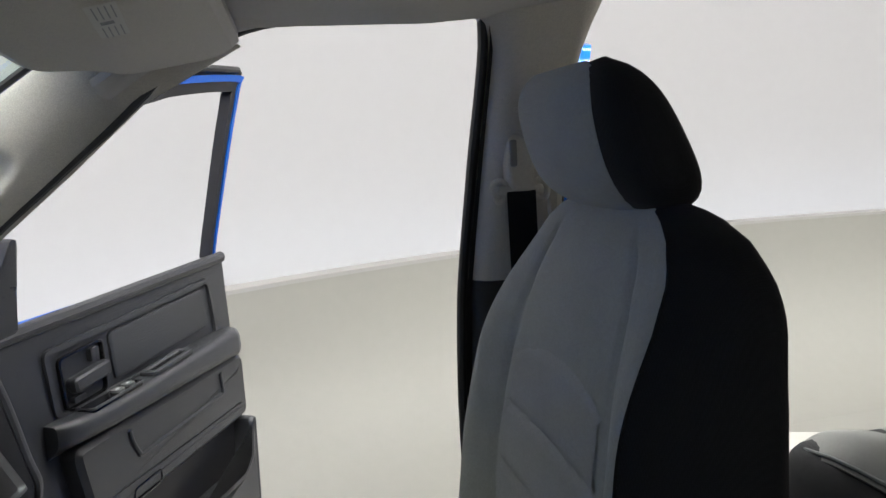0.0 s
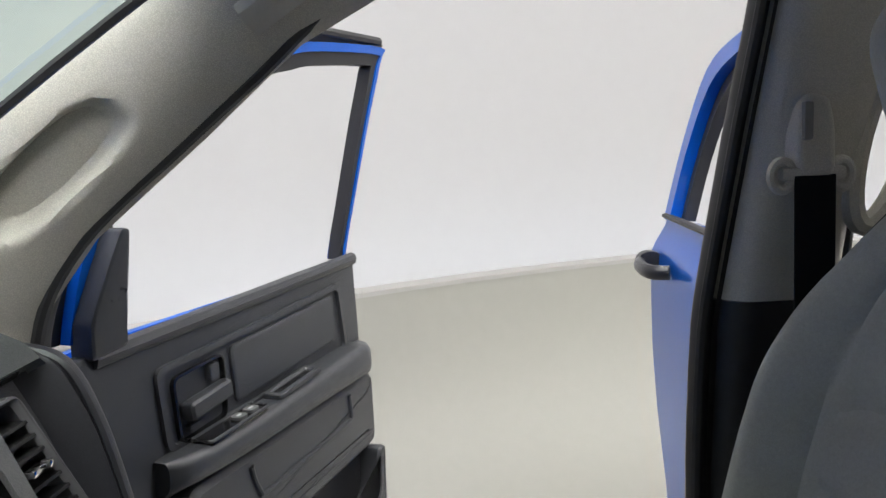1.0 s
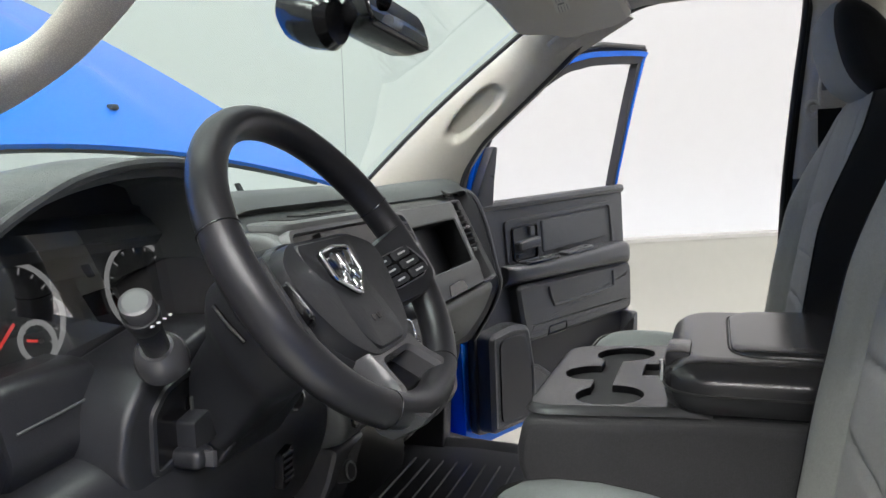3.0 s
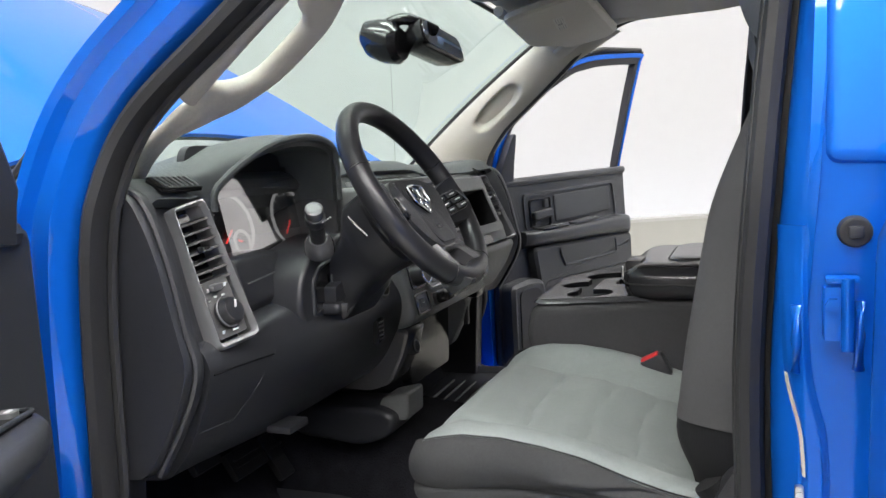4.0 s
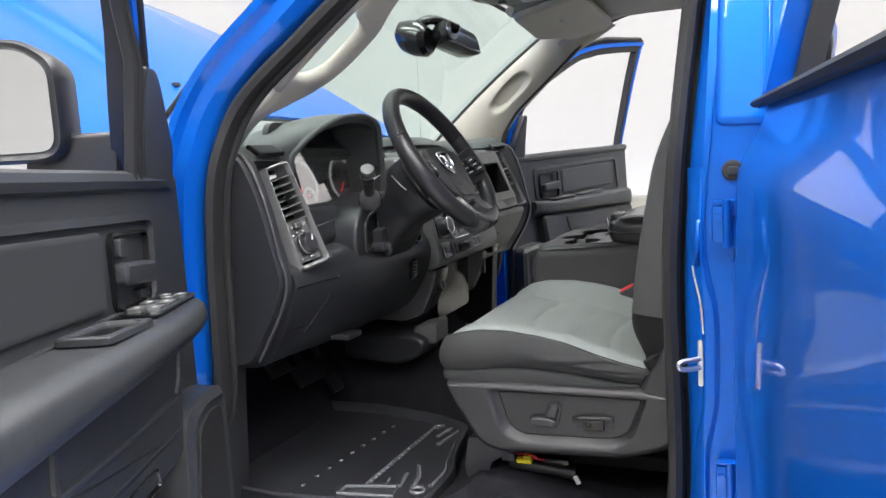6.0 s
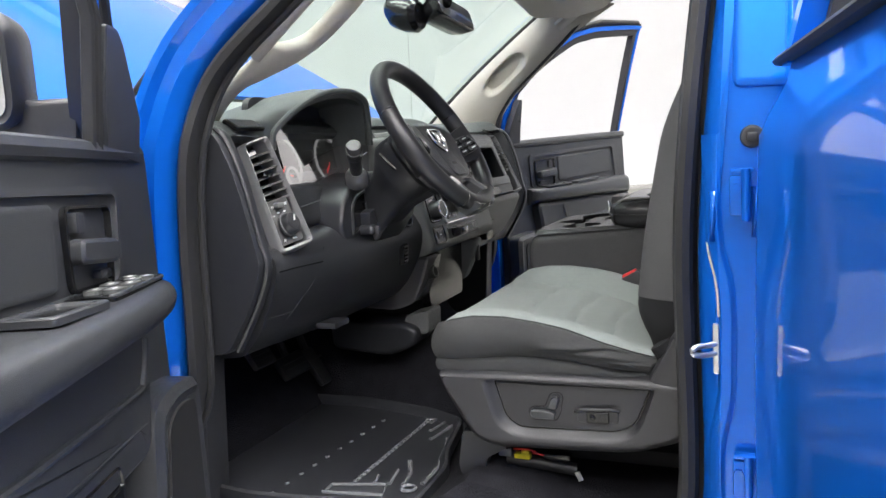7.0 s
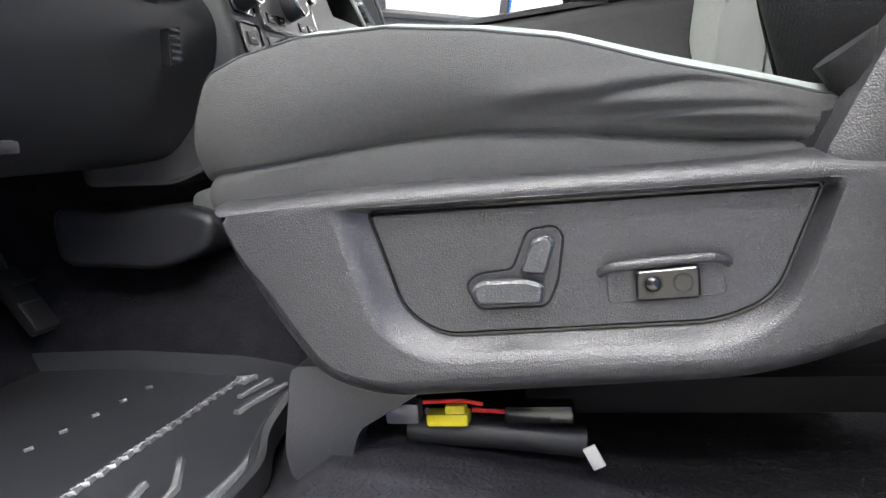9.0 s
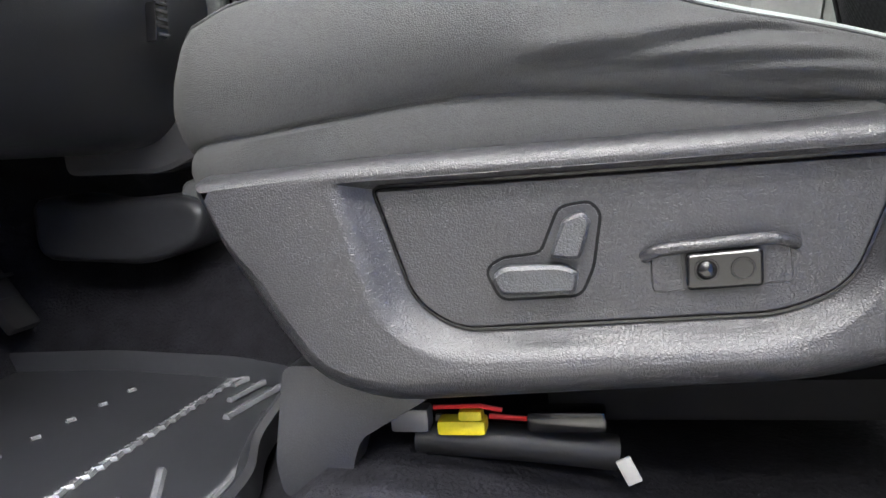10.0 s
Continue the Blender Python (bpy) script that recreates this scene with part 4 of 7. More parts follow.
LS = (slope_top - slope_low).length
bzo = rounded([(-0.208, -0.006), (0.256, -0.006), (0.246, LS + 0.006), (-0.198, LS + 0.006)], 0.024, 5)
bzi = rounded([(-0.195, 0.006), (0.243, 0.006), (0.235, LS - 0.006), (-0.187, LS - 0.006)], 0.016, 5)
cb = bezel_frame(bzo, bzi, lambda a, b, d: onstack(a, b, d + 0.003), 0.008, M_GREY, "stack_bezel", stack, "satin silver centre bezel")
part("backing", loft([[onstack(a, b, d) for a, b in bzi] for d in (0.0, 0.004)]), M_GLOSS, cb)
for x0, x1 in ((-0.186, -0.108), (0.168, 0.233)):
    for k in range(6):
        b = 0.020 + 0.021 * k
        part("slat", loft([[onstack(x, b + db, dd) for db, dd in ((0.0, 0.004), (0.003, 0.004), (-0.003, 0.014), (-0.006, 0.014))] for x in (x0, x1)]), M_BLACK, cb)
    part("vent_knob", box(onstack((x0 + x1) / 2, 0.072, 0.018), (0.026, 0.011, 0.010), 0.004), M_CHROME, cb)
    e = x1 if x0 < 0 else x0 - 0.010
    part("divider", loft([[onstack(x, b, d) for x, d in ((e, 0.004), (e + 0.010, 0.004), (e + 0.010, 0.012), (e, 0.012))] for b in (0.008, LS - 0.008)]), M_GLOSS, cb)
part("screen", loft([[onstack(a, b, d) for a, b in rounded([(-0.092, 0.016), (0.150, 0.016), (0.150, LS - 0.012), (-0.092, LS - 0.012)], 0.006)] for d in (0.004, 0.010)]), M_GLOSS, cb, "dark glossy radio screen")
# lower controls: knobs, switches, sockets
f_top, f_low = Vector((0, 0.7405, 1.262)), Vector((0, 0.7095, 1.128))
fup = (f_top - f_low).normalized()
fout = Vector((0, -fup.z, fup.y))


def onlow(x, b, d=0.0):
    p = f_low + fup * b + fout * d
    return (x, p.y, p.z)


def plaque(x0, x1, b0, b1, d0, d1, name, mat, parent, r=0.010, lab=""):
    pp = rounded([(x0, b0), (x1, b0), (x1, b1), (x0, b1)], r, 4)
    return part(name, loft([[onlow(a, b, d) for a, b in offset2(pp, o)] for d, o in ((d0, 0.0), (d1 - 0.0015, 0.0), (d1, -0.0015))]), mat, parent, lab)


def rotary(x, b, r, h, parent, lab):
    c0, c1 = Vector(onlow(x, b, 0.002)), Vector(onlow(x, b, h))
    k = part("control_knob", cyl(c0, c1, r, 28, r * 0.86, 0.003), M_BLACK, parent, lab)
    part("ring", tube([c0.lerp(c1, 0.97) + Matrix.Rotation(2 * math.pi * i / 28, 3, fout) @ Vector((r * 0.87, 0, 0)) for i in range(28)], 0.0022, 6, loop=True, up=fout), M_CHROME, k)
    part("base_ring", tube([c0 + Matrix.Rotation(2 * math.pi * i / 28, 3, fout) @ Vector((r * 1.12, 0, 0)) for i in range(28)], 0.002, 6, loop=True, up=fout), M_CHROME, k)
    return k


# drive selector column, its socket, then the climate panel
selp = plaque(-0.203, -0.126, 0.046, 0.135, -0.004, 0.003, "selector_panel", M_GREY, stack, 0.012, "silver drive selector panel")
part("panel_rim", tube([onlow(a, b, 0.004) for a, b in rounded([(-0.200, 0.049), (-0.129, 0.049), (-0.129, 0.132), (-0.200, 0.132)], 0.010, 4)], 0.0018, 6, loop=True), M_GLOSS, selp)
rotary(-0.165, 0.078, 0.026, 0.032, selp, "black drive selector knob with a silver edge")
plaque(-0.185, -0.148, 0.112, 0.128, 0.002, 0.006, "button", M_GLOSS, selp, 0.004)
sok = plaque(-0.196, -0.132, -0.008, 0.036, -0.004, 0.003, "socket_panel", M_TRAY, stack, 0.006, "charcoal charging socket panel")
part("panel_rim", tube([onlow(a, b, 0.003) for a, b in rounded([(-0.196, -0.008), (-0.132, -0.008), (-0.132, 0.036), (-0.196, 0.036)], 0.006, 4)], 0.0025, 6, loop=True), M_GLOSS, sok)
plaque(-0.178, -0.150, 0.004, 0.024, 0.002, 0.005, "port", M_BLACK, sok, 0.003)
plaque(-0.170, -0.158, 0.012, 0.0155, 0.005, 0.0058, "mark", M_MARK, sok, 0.001)
ctl = plaque(-0.112, 0.125, 0.034, 0.140, -0.004, 0.004, "control_panel", M_GREY, stack, 0.014, "silver climate control panel")
part("panel_rim", tube([onlow(a, b, 0.0045) for a, b in rounded([(-0.108, 0.038), (0.121, 0.038), (0.121, 0.136), (-0.108, 0.136)], 0.012, 4)], 0.0018, 6, loop=True), M_CHROME, ctl)
rotary(-0.072, 0.112, 0.019, 0.026, ctl, "black temperature knob")
rotary(0.084, 0.112, 0.019, 0.026, ctl, "black mode knob")
rotary(0.008, 0.084, 0.025, 0.032, ctl, "large black fan knob with a silver edge")
for x, b in ((-0.075, 0.055), (-0.040, 0.055), (0.050, 0.055), (0.088, 0.055), (0.006, 0.125)):
    plaque(x - 0.015, x + 0.015, b - 0.008, b + 0.008, 0.003, 0.0065, "button", M_GLOSS, ctl, 0.003)
    plaque(x - 0.005, x + 0.005, b - 0.001, b + 0.001, 0.0065, 0.0072, "mark", M_MARK, ctl, 0.0005)
swr = plaque(-0.105, 0.122, -0.006, 0.026, -0.004, 0.003, "switch_row", M_TRAY, stack, 0.004, "charcoal switch row")
for k in range(4):
    plaque(-0.035 + 0.039 * k, -0.001 + 0.039 * k, 0.000, 0.021, 0.002, 0.005, "switch", M_DASHGREY, swr, 0.003)
part("brake_switch", join(cyl(onlow(-0.072, 0.008, 0.0), onlow(-0.072, 0.008, 0.022), 0.013, 18, 0.012, 0.002), box(onlow(-0.060, 0.008, 0.022), (0.046, 0.020, 0.018), 0.005)), M_GLOSS, swr, "gloss black trailer brake lever")
part("switch_edge", box(onlow(-0.041, 0.009, 0.026), (0.010, 0.016, 0.016), 0.003), M_CHROME, swr)
# solid black panel between the legs, for the shade inside the cubby
cub = part("cubby", prism(rounded([(-0.118, 1.092), (0.150, 1.092), (0.135, 0.93), (-0.105, 0.93)], 0.015), "y", 0.775, 0.80), M_GLOSS, stack, "black panel for the shaded lower cubby")
part("console_leg", prism(rounded([(0.722, 1.092), (0.742, 1.03), (0.775, 0.965), (0.83, 0.945), (0.98, 0.95), (0.98, 1.092)], 0.018), "x", -0.214, -0.122, 0.010), M_TRAY, stack, "charcoal side leg of the centre stack")
part("console_leg", prism(rounded([(0.722, 1.092), (0.742, 1.03), (0.775, 0.965), (0.83, 0.945), (0.98, 0.95), (0.98, 1.092)], 0.018), "x", 0.155, 0.20, 0.010), M_DASHGREY, stack)
part("latch_tab", box((0.178, 0.735, 1.045), (0.014, 0.014, 0.05), 0.004), M_BLACK, stack)
pk = part("power_socket", cyl((-0.172, 0.750, 1.040), (-0.176, 0.726, 1.046), 0.018, 22, 0.017, 0.003), M_RUBBER, stack, "black capped power socket")
part("cap_edge", tube([(-0.176 + 0.013 * math.cos(a), 0.7245 + 0.003 * math.sin(a), 1.046 + 0.013 * math.sin(a)) for a in np.linspace(0, 2 * math.pi, 20, endpoint=False)], 0.0016, 6, loop=True, up=Vector((0, 1, 0))), M_DASHGREY, pk)

# tray on the top of the stack, in front of the soft pad
tray = part("top_tray", prism(rounded([(-0.19, 0.805), (0.21, 0.805), (0.20, 0.905), (-0.18, 0.905)], 0.03), "z", 1.395, 1.418, 0.010), M_DASHGREY, dash, "grey storage tray on the dash top")
part("tray_liner", prism(rounded([(-0.13, 0.83), (0.15, 0.83), (0.14, 0.885), (-0.12, 0.885)], 0.015), "z", 1.417, 1.4195), M_RUBBER, tray, "black rubber liner with raised lettering bars")
for k in range(3):
    part("raised_bar", box((-0.05 + 0.055 * k, 0.858, 1.421), (0.036, 0.034, 0.004), 0.001), M_RUBBER, tray)

# passenger side: open upper bin and glovebox
g_top, g_low = Vector((0, 0.866, 1.400)), Vector((0, 0.790, 1.205))
gup = (g_top - g_low).normalized()
gout = Vector((0, -gup.z, gup.y))


def onglove(x, b, d=0.0):
    p = g_low + gup * b + gout * d
    return (x, p.y, p.z)


LG = (g_top - g_low).length
part("dash_filler", prism(rounded([(0.862, 1.395), (0.885, 1.428), (0.93, 1.444), (1.0, 1.445), (1.0, 1.38)], 0.01), "x", -0.34, 0.26, 0.004), M_SOFT, dash, "dark grey strip behind the tray")
part("dash_filler", prism(rounded([(0.868, 1.388), (0.882, 1.414), (0.93, 1.428), (0.99, 1.43), (0.99, 1.38)], 0.008), "x", 0.24, 0.745, 0.003), M_DASHGREY, dash, "grey strip under the dash top")
go = rounded([(0.245, -0.015), (0.700, -0.015), (0.692, LG), (0.25, LG)], 0.02, 5)
gi = rounded([(0.335, 0.048), (0.672, 0.048), (0.662, 0.163), (0.345, 0.163)], 0.012, 5)
bn = bezel_frame(go, gi, lambda a, b, d: onglove(a, b, d + 0.012), 0.004, M_DASHGREY, "upper_glovebox", dash, "grey panel with an open storage bin")
# bin borrows the black seat cloth; its colour carries the shade of the depth
part("bin", loft([[onglove(a, b, d) for a, b in offset2(gi, 0.002)] for d in (0.014, -0.05, -0.15)], caps=False), M_CLOTHB, bn)
part("bin_back", loft([[onglove(a, b, d) for a, b in offset2(gi, 0.004)] for d in (-0.15, -0.153)]), M_CLOTHB, bn)
part("bin_lip", loft([[onglove(a, b, d) for a, b in rounded([(0.33, 0.018), (0.68, 0.018), (0.68, 0.046), (0.33, 0.046)], 0.008)] for d in (0.014, 0.024)]), M_DASHGREY, bn)
# black plate on the face, painted shade of the latch recess
part("latch_pocket", loft([[onglove(a, b, d) for a, b in rounded([(0.43, -0.012), (0.56, -0.012), (0.54, 0.014), (0.45, 0.014)], 0.006)] for d in (0.012, 0.018)]), M_GLOSS, bn, "raised black plate for the shaded glovebox latch recess")
gb = prism(rounded([(0.768, 1.190), (0.762, 1.175), (0.790, 1.11), (0.845, 1.035), (0.90, 1.03), (0.90, 1.19)], [0.01, 0.01, 0.03, 0.02, 0, 0], 4), "x", 0.245, 0.745, 0.008)
gd = part("glovebox_door", gb, M_DASHGREY, dash, "grey lower glovebox door")
# the recess is a black block, its shade given by colour
part("latch_recess", box((0.40, 0.792, 1.072), (0.075, 0.05, 0.03), 0.006), M_GLOSS, gd, "black block for the shaded latch recess")
part("label_line", box((0.42, 0.771, 1.118), (0.05, 0.006, 0.004), 0.001), M_GLOSS, gd)

# ---- steering column and wheel ----
wheel = thing("steering_wheel", pose(-0.383, 0.645, 1.39), "black leather three-spoke steering wheel with a silver shield emblem", "steering wheel")
WC, WU, WV = Vector((-0.419, 0.6136, 1.3856)), Vector((0.9995, 0.032, 0)), Vector((-0.017, 0.531, 0.847)).normalized()
WN = WU.cross(WV)          # towards the driver
def ow(x, y, d=0.0):
    return WC + WU * x + WV * y + WN * d


def owh(x, y, d=0.0):
    """As ow(), but dished towards the column in the middle."""
    return ow(x, y, d - 0.032 * max(0.0, 1 - (math.hypot(x, y) / 0.165) ** 2))


R0 = 0.180
circle = [ow(R0 * math.cos(a), R0 * math.sin(a), 0.018) for a in np.linspace(0, 2 * math.pi, 72, endpoint=False)]
part("rim", tube(circle, 0.0185, 18, loop=True, up=WN, ry=0.0205), M_LEATHER, wheel, "black leather rim with stitched joints")
for deg in (162, 18, -62, -118):
    a = radians(deg)
    pts = [ow(R0 * math.cos(a) + 0.0187 * math.cos(b) * math.cos(a), R0 * math.sin(a) + 0.0187 * math.cos(b) * math.sin(a), 0.018 + 0.0207 * math.sin(b)) for b in np.linspace(0, 2 * math.pi, 20, endpoint=False)]
    part("rim_seam", tube(pts, 0.0007, 6, loop=True, up=WV), M_GLOSS, wheel)


def slab(poly, d0, d1, bev=0.004, dome=0.0, slant=0.0):
    cx = sum(p[0] for p in poly) / len(poly)
    cy = sum(p[1] for p in poly) / len(poly)
    def at_slab(x, y, d):
        return owh(x, y, d + slant * (abs(x) - 0.125))
    rings = [[at_slab(x, y, d0) for x, y in poly], [at_slab(x, y, d1 - bev) for x, y in poly]]
    for k, s in ((0.97, 0.0), (0.85, 0.35), (0.5, 0.8), (0.1, 1.0)):
        rings.append([at_slab(cx + (x - cx) * k, cy + (y - cy) * k, d1 + dome * s) for x, y in poly])
    return loft(rings)


hub = rounded([(-0.116, 0.008), (-0.070, 0.036), (0.070, 0.036), (0.116, 0.008), (0.106, -0.035), (0.080, -0.088), (0.046, -0.114), (-0.046, -0.114), (-0.080, -0.088), (-0.106, -0.035)], 0.022, 5)
part("hub_base", slab([(x * 1.03, -0.03 + (y + 0.03) * 1.05) for x, y in hub], -0.02, 0.018, 0.006, 0.0), M_BLACK, wheel, "black hub base")
part("airbag_cover", slab(hub, 0.0, 0.036, 0.010, 0.010), M_BLACK, wheel, "black grained airbag cover")
shp2 = rounded([(-0.062, 0.030), (0.062, 0.030), (0.058, -0.05), (0.038, -0.108), (-0.038, -0.108), (-0.058, -0.05)], 0.014, 4)
part("cover_ridge", slab(shp2, 0.034, 0.0415, 0.004, 0.006), M_BLACK, wheel)
for sx in (-1, 1):
    sp = rounded([(sx * 0.085, 0.004), (sx * 0.120, 0.006), (sx * 0.172, 0.020), (sx * 0.176, -0.060), (sx * 0.150, -0.078), (sx * 0.080, -0.070)], 0.014, 4)
    s1 = part("spoke", slab(sp, -0.010, 0.024, 0.006, 0.002, 0.35), M_BLACK, wheel, "black spoke with control buttons")
    bt = rounded([(sx * 0.092, -0.010), (sx * 0.150, -0.012), (sx * 0.158, -0.046), (sx * 0.148, -0.056), (sx * 0.108, -0.056)], 0.008, 4)
    pn = part("button_panel", slab(bt, 0.014, 0.0305, 0.002, 0.001, 0.45), M_GLOSS, s1)
    part("panel_rim", tube([owh(x, y, 0.0315 + 0.45 * (abs(x) - 0.125)) for x, y in bt], 0.0008, 6, loop=True, up=WN), M_GREY, pn)
    for i in range(2):
        for j in range(3):
            cx, cy = sx * (0.114 + 0.024 * i + 0.003 * j), -0.018 - 0.0145 * j
            b1 = rounded([(cx - 0.0100, cy - 0.0058), (cx + 0.0100, cy - 0.0058), (cx + 0.0100, cy + 0.0058), (cx - 0.0100, cy + 0.0058)], 0.003, 3)
            part("button", slab(b1, 0.028, 0.0335, 0.001, 0.0005, 0.45), M_BLACK, pn)
            part("button_mark", slab(rounded([(cx - 0.0045, cy - 0.0012), (cx + 0.0045, cy - 0.0012), (cx + 0.0045, cy + 0.0012), (cx - 0.0045, cy + 0.0012)], 0.0005, 1), 0.0325, 0.0347, 0.0003, 0.0, 0.45), M_MARK, pn)
# lower spoke with one long opening
lo_o = rounded([(-0.060, -0.095), (0.060, -0.095), (0.060, -0.135), (0.085, -0.172), (0.055, -0.196), (-0.055, -0.196), (-0.085, -0.172), (-0.060, -0.135)], 0.014, 5)
lo_i = rounded([(-0.036, -0.122), (0.036, -0.122), (0.044, -0.145), (0.054, -0.172), (0.040, -0.184), (-0.040, -0.184), (-0.054, -0.172), (-0.044, -0.145)], 0.008, 5)
rr = [[owh(x, y, d) for x, y in ring] for ring, d in ((lo_o, -0.006), (lo_o, 0.026), (offset2(lo_o, -0.005), 0.034), (offset2(lo_i, 0.006), 0.034), (lo_i, 0.028), (offset2(lo_i, -0.002), 0.0))]
part("lower_spoke", loft(rr, caps=False), M_TRAY, wheel, "satin charcoal lower spoke with an opening")
part("spoke_floor", slab(offset2(lo_i, 0.004), -0.004, 0.004, 0.001), M_GLOSS, wheel)
EY = -0.012
sh = rounded([(-0.033, EY + 0.024), (0.0, EY + 0.028), (0.033, EY + 0.024), (0.031, EY - 0.008), (0.0, EY - 0.034), (-0.031, EY - 0.008)], 0.005, 3)
em = part("emblem", slab(sh, 0.040, 0.0505, 0.002, 0.001), M_GLOSS, wheel, "dark shield emblem with chrome relief")
part("emblem_rim", tube([owh(x, y, 0.0512) for x, y in sh], 0.0024, 8, loop=True, up=WN), M_CHROME, em)
for (x, y, w, h, rot) in ((-0.015, 0.010, 0.012, 0.020, 25), (0.015, 0.010, 0.012, 0.020, -25), (0, 0.006, 0.009, 0.026, 0), (-0.013, -0.010, 0.009, 0.014, -20), (0.013, -0.010, 0.009, 0.014, 20), (0, -0.020, 0.010, 0.014, 0)):
    c, s = math.cos(radians(rot)), math.sin(radians(rot))
    pl = rounded([(x + c * a - s * b, EY + y + s * a + c * b) for a, b in ((-w / 2, -h / 2), (w / 2, -h / 2), (w / 2, h / 2), (-w / 2, h / 2))], 0.004, 3)
    part("relief", slab(pl, 0.050, 0.0550, 0.002, 0.002), M_CHROME, em)
part("airbag_mark", join(*[slab(rounded([(x - 0.0035, -0.078), (x + 0.0035, -0.078), (x + 0.0035, -0.071), (x - 0.0035, -0.071)], 0.001, 2), 0.040, 0.0475, 0.0005) for x in (-0.006, 0.006)]), M_GLOSS, wheel)

col = thing("steering_column", pose(-0.383, 0.75, 1.2), "black steering column shroud with a wiper stalk and an ignition", "steering column")
# wide shroud behind the wheel, narrowing forwards
ring_a = rounded([(-0.080, -0.100), (0.070, -0.100), (0.104, -0.035), (0.100, 0.035), (0.05, 0.055), (-0.05, 0.055), (-0.104, 0.035), (-0.110, -0.035)], 0.03, 5)
part("shroud", loft([[ow(x * k, (y + 0.03) * k - 0.03 - dy, d) for x, y in ring_a] for d, k, dy in ((-0.034, 0.70, 0.0), (-0.040, 0.92, 0.0), (-0.045, 1.0, 0.0), (-0.085, 0.98, 0.0), (-0.10, 0.90, 0.004), (-0.13, 0.72, 0.015), (-0.20, 0.66, 0.035))]), M_BLACK, col)
part("hub_back", cyl(ow(0, -0.03, -0.05), ow(0, -0.03, -0.026), 0.085, 32, 0.08, 0.004), M_BLACK, col)
slot = [ow(-0.1075, 0.018, -0.072), ow(-0.1110, -0.008, -0.066), ow(-0.1115, -0.030, -0.060)]
part("shroud_slot", tube(slot, 0.0026, 6), M_GLOSS, col)
s0, s1v = Vector((-0.560, 0.725, 1.322)), Vector((-0.622, 0.692, 1.384))
stalk = part("stalk", cyl(s0, s0.lerp(s1v, 0.66), 0.0125, 20, 0.0135, 0.002), M_BLACK, col, "black multifunction stalk")
part("stalk_collar", cyl(s0.lerp(s1v, 0.56), s0.lerp(s1v, 0.80), 0.0155, 24, 0.0175, 0.003), M_BLACK, stalk)
part("stalk_end", cyl(s0.lerp(s1v, 0.80), s1v, 0.0165, 28, 0.0155, 0.004), M_TRAY, stalk, "grey stalk end cap")
for k in range(4):
    q = s0.lerp(s1v, 0.72) + Vector((-0.012 + 0.008 * k, -0.0215, -0.006 + 0.002 * k))
    part("mark", box(tuple(q), (0.004, 0.002, 0.002), 0.0004), M_MARK, stalk)
nd = (s1v - s0).normalized()
part("boot", loft([[s0 + nd * f + Matrix.Rotation(2 * math.pi * k / 24, 3, nd) @ (nd.orthogonal().normalized() * r) for k in range(24)] for f, r in ((-0.020, 0.027), (-0.006, 0.026), (0.002, 0.023), (0.007, 0.019), (0.010, 0.016))]), M_TRAY, col, "stalk boot")
# column side with its recess, left of the shroud
sc = prism(rounded([(-0.600, 1.205), (-0.585, 1.262), (-0.545, 1.300), (-0.44, 1.325), (-0.36, 1.32), (-0.345, 1.20), (-0.40, 1.165), (-0.56, 1.150)], 0.020), "y", 0.748, 0.86, 0.010, 3)
sp = part("column_surround", sc, M_BLACK, col)
rim_r = rounded([(-0.552, 1.192), (-0.550, 1.250), (-0.530, 1.270), (-0.445, 1.292), (-0.425, 1.255), (-0.455, 1.222)], 0.007, 5)
rr = [[(x, y, z) for x, z in ring] for ring, y in ((offset2(rim_r, 0.007), 0.750), (offset2(rim_r, 0.005), 0.744), (rim_r, 0.7435), (offset2(rim_r, -0.003), 0.750))]
rc = part("recess_rim", loft(rr, caps=False), M_BLACK, sp)
part("recess", loft([[(x, y, z) for x, z in offset2(rim_r, -0.001)] for y in (0.7465, 0.7455)]), M_GLOSS, rc)
part("brake_module", prism(rounded([(-0.520, 1.236), (-0.440, 1.258), (-0.436, 1.226), (-0.520, 1.200)], 0.004), "y", 0.722, 0.747, 0.003), M_BLACK, rc, "black brake control module")
part("module_label", prism(rounded([(-0.500, 1.256), (-0.474, 1.261), (-0.473, 1.243), (-0.499, 1.238)], 0.002), "y", 0.7405, 0.7425), M_DASHGREY, rc)
part("column_lower", prism(rounded([(0.755, 1.285), (0.700, 1.270), (0.690, 1.225), (0.735, 1.165), (0.80, 1.15), (0.80, 1.285)], 0.015), "x", -0.470, -0.345, 0.012, 3), M_BLACK, col)
ig = part("ignition_knob", box((-0.515, 0.732, 1.198), (0.030, 0.040, 0.022), 0.010, 3), M_BLACK, sp, "black key holder")
part("grip", box((-0.515, 0.709, 1.198), (0.008, 0.014, 0.018), 0.003), M_TRAY, ig)
part("ignition_cap", cyl((-0.302, 0.745, 1.194), (-0.304, 0.732, 1.197), 0.020, 24, 0.018, 0.003), M_CHROME, col, "chrome ignition surround")
part("ignition_core", cyl((-0.303, 0.735, 1.196), (-0.304, 0.7305, 1.197), 0.012, 18), M_GLOSS, col)

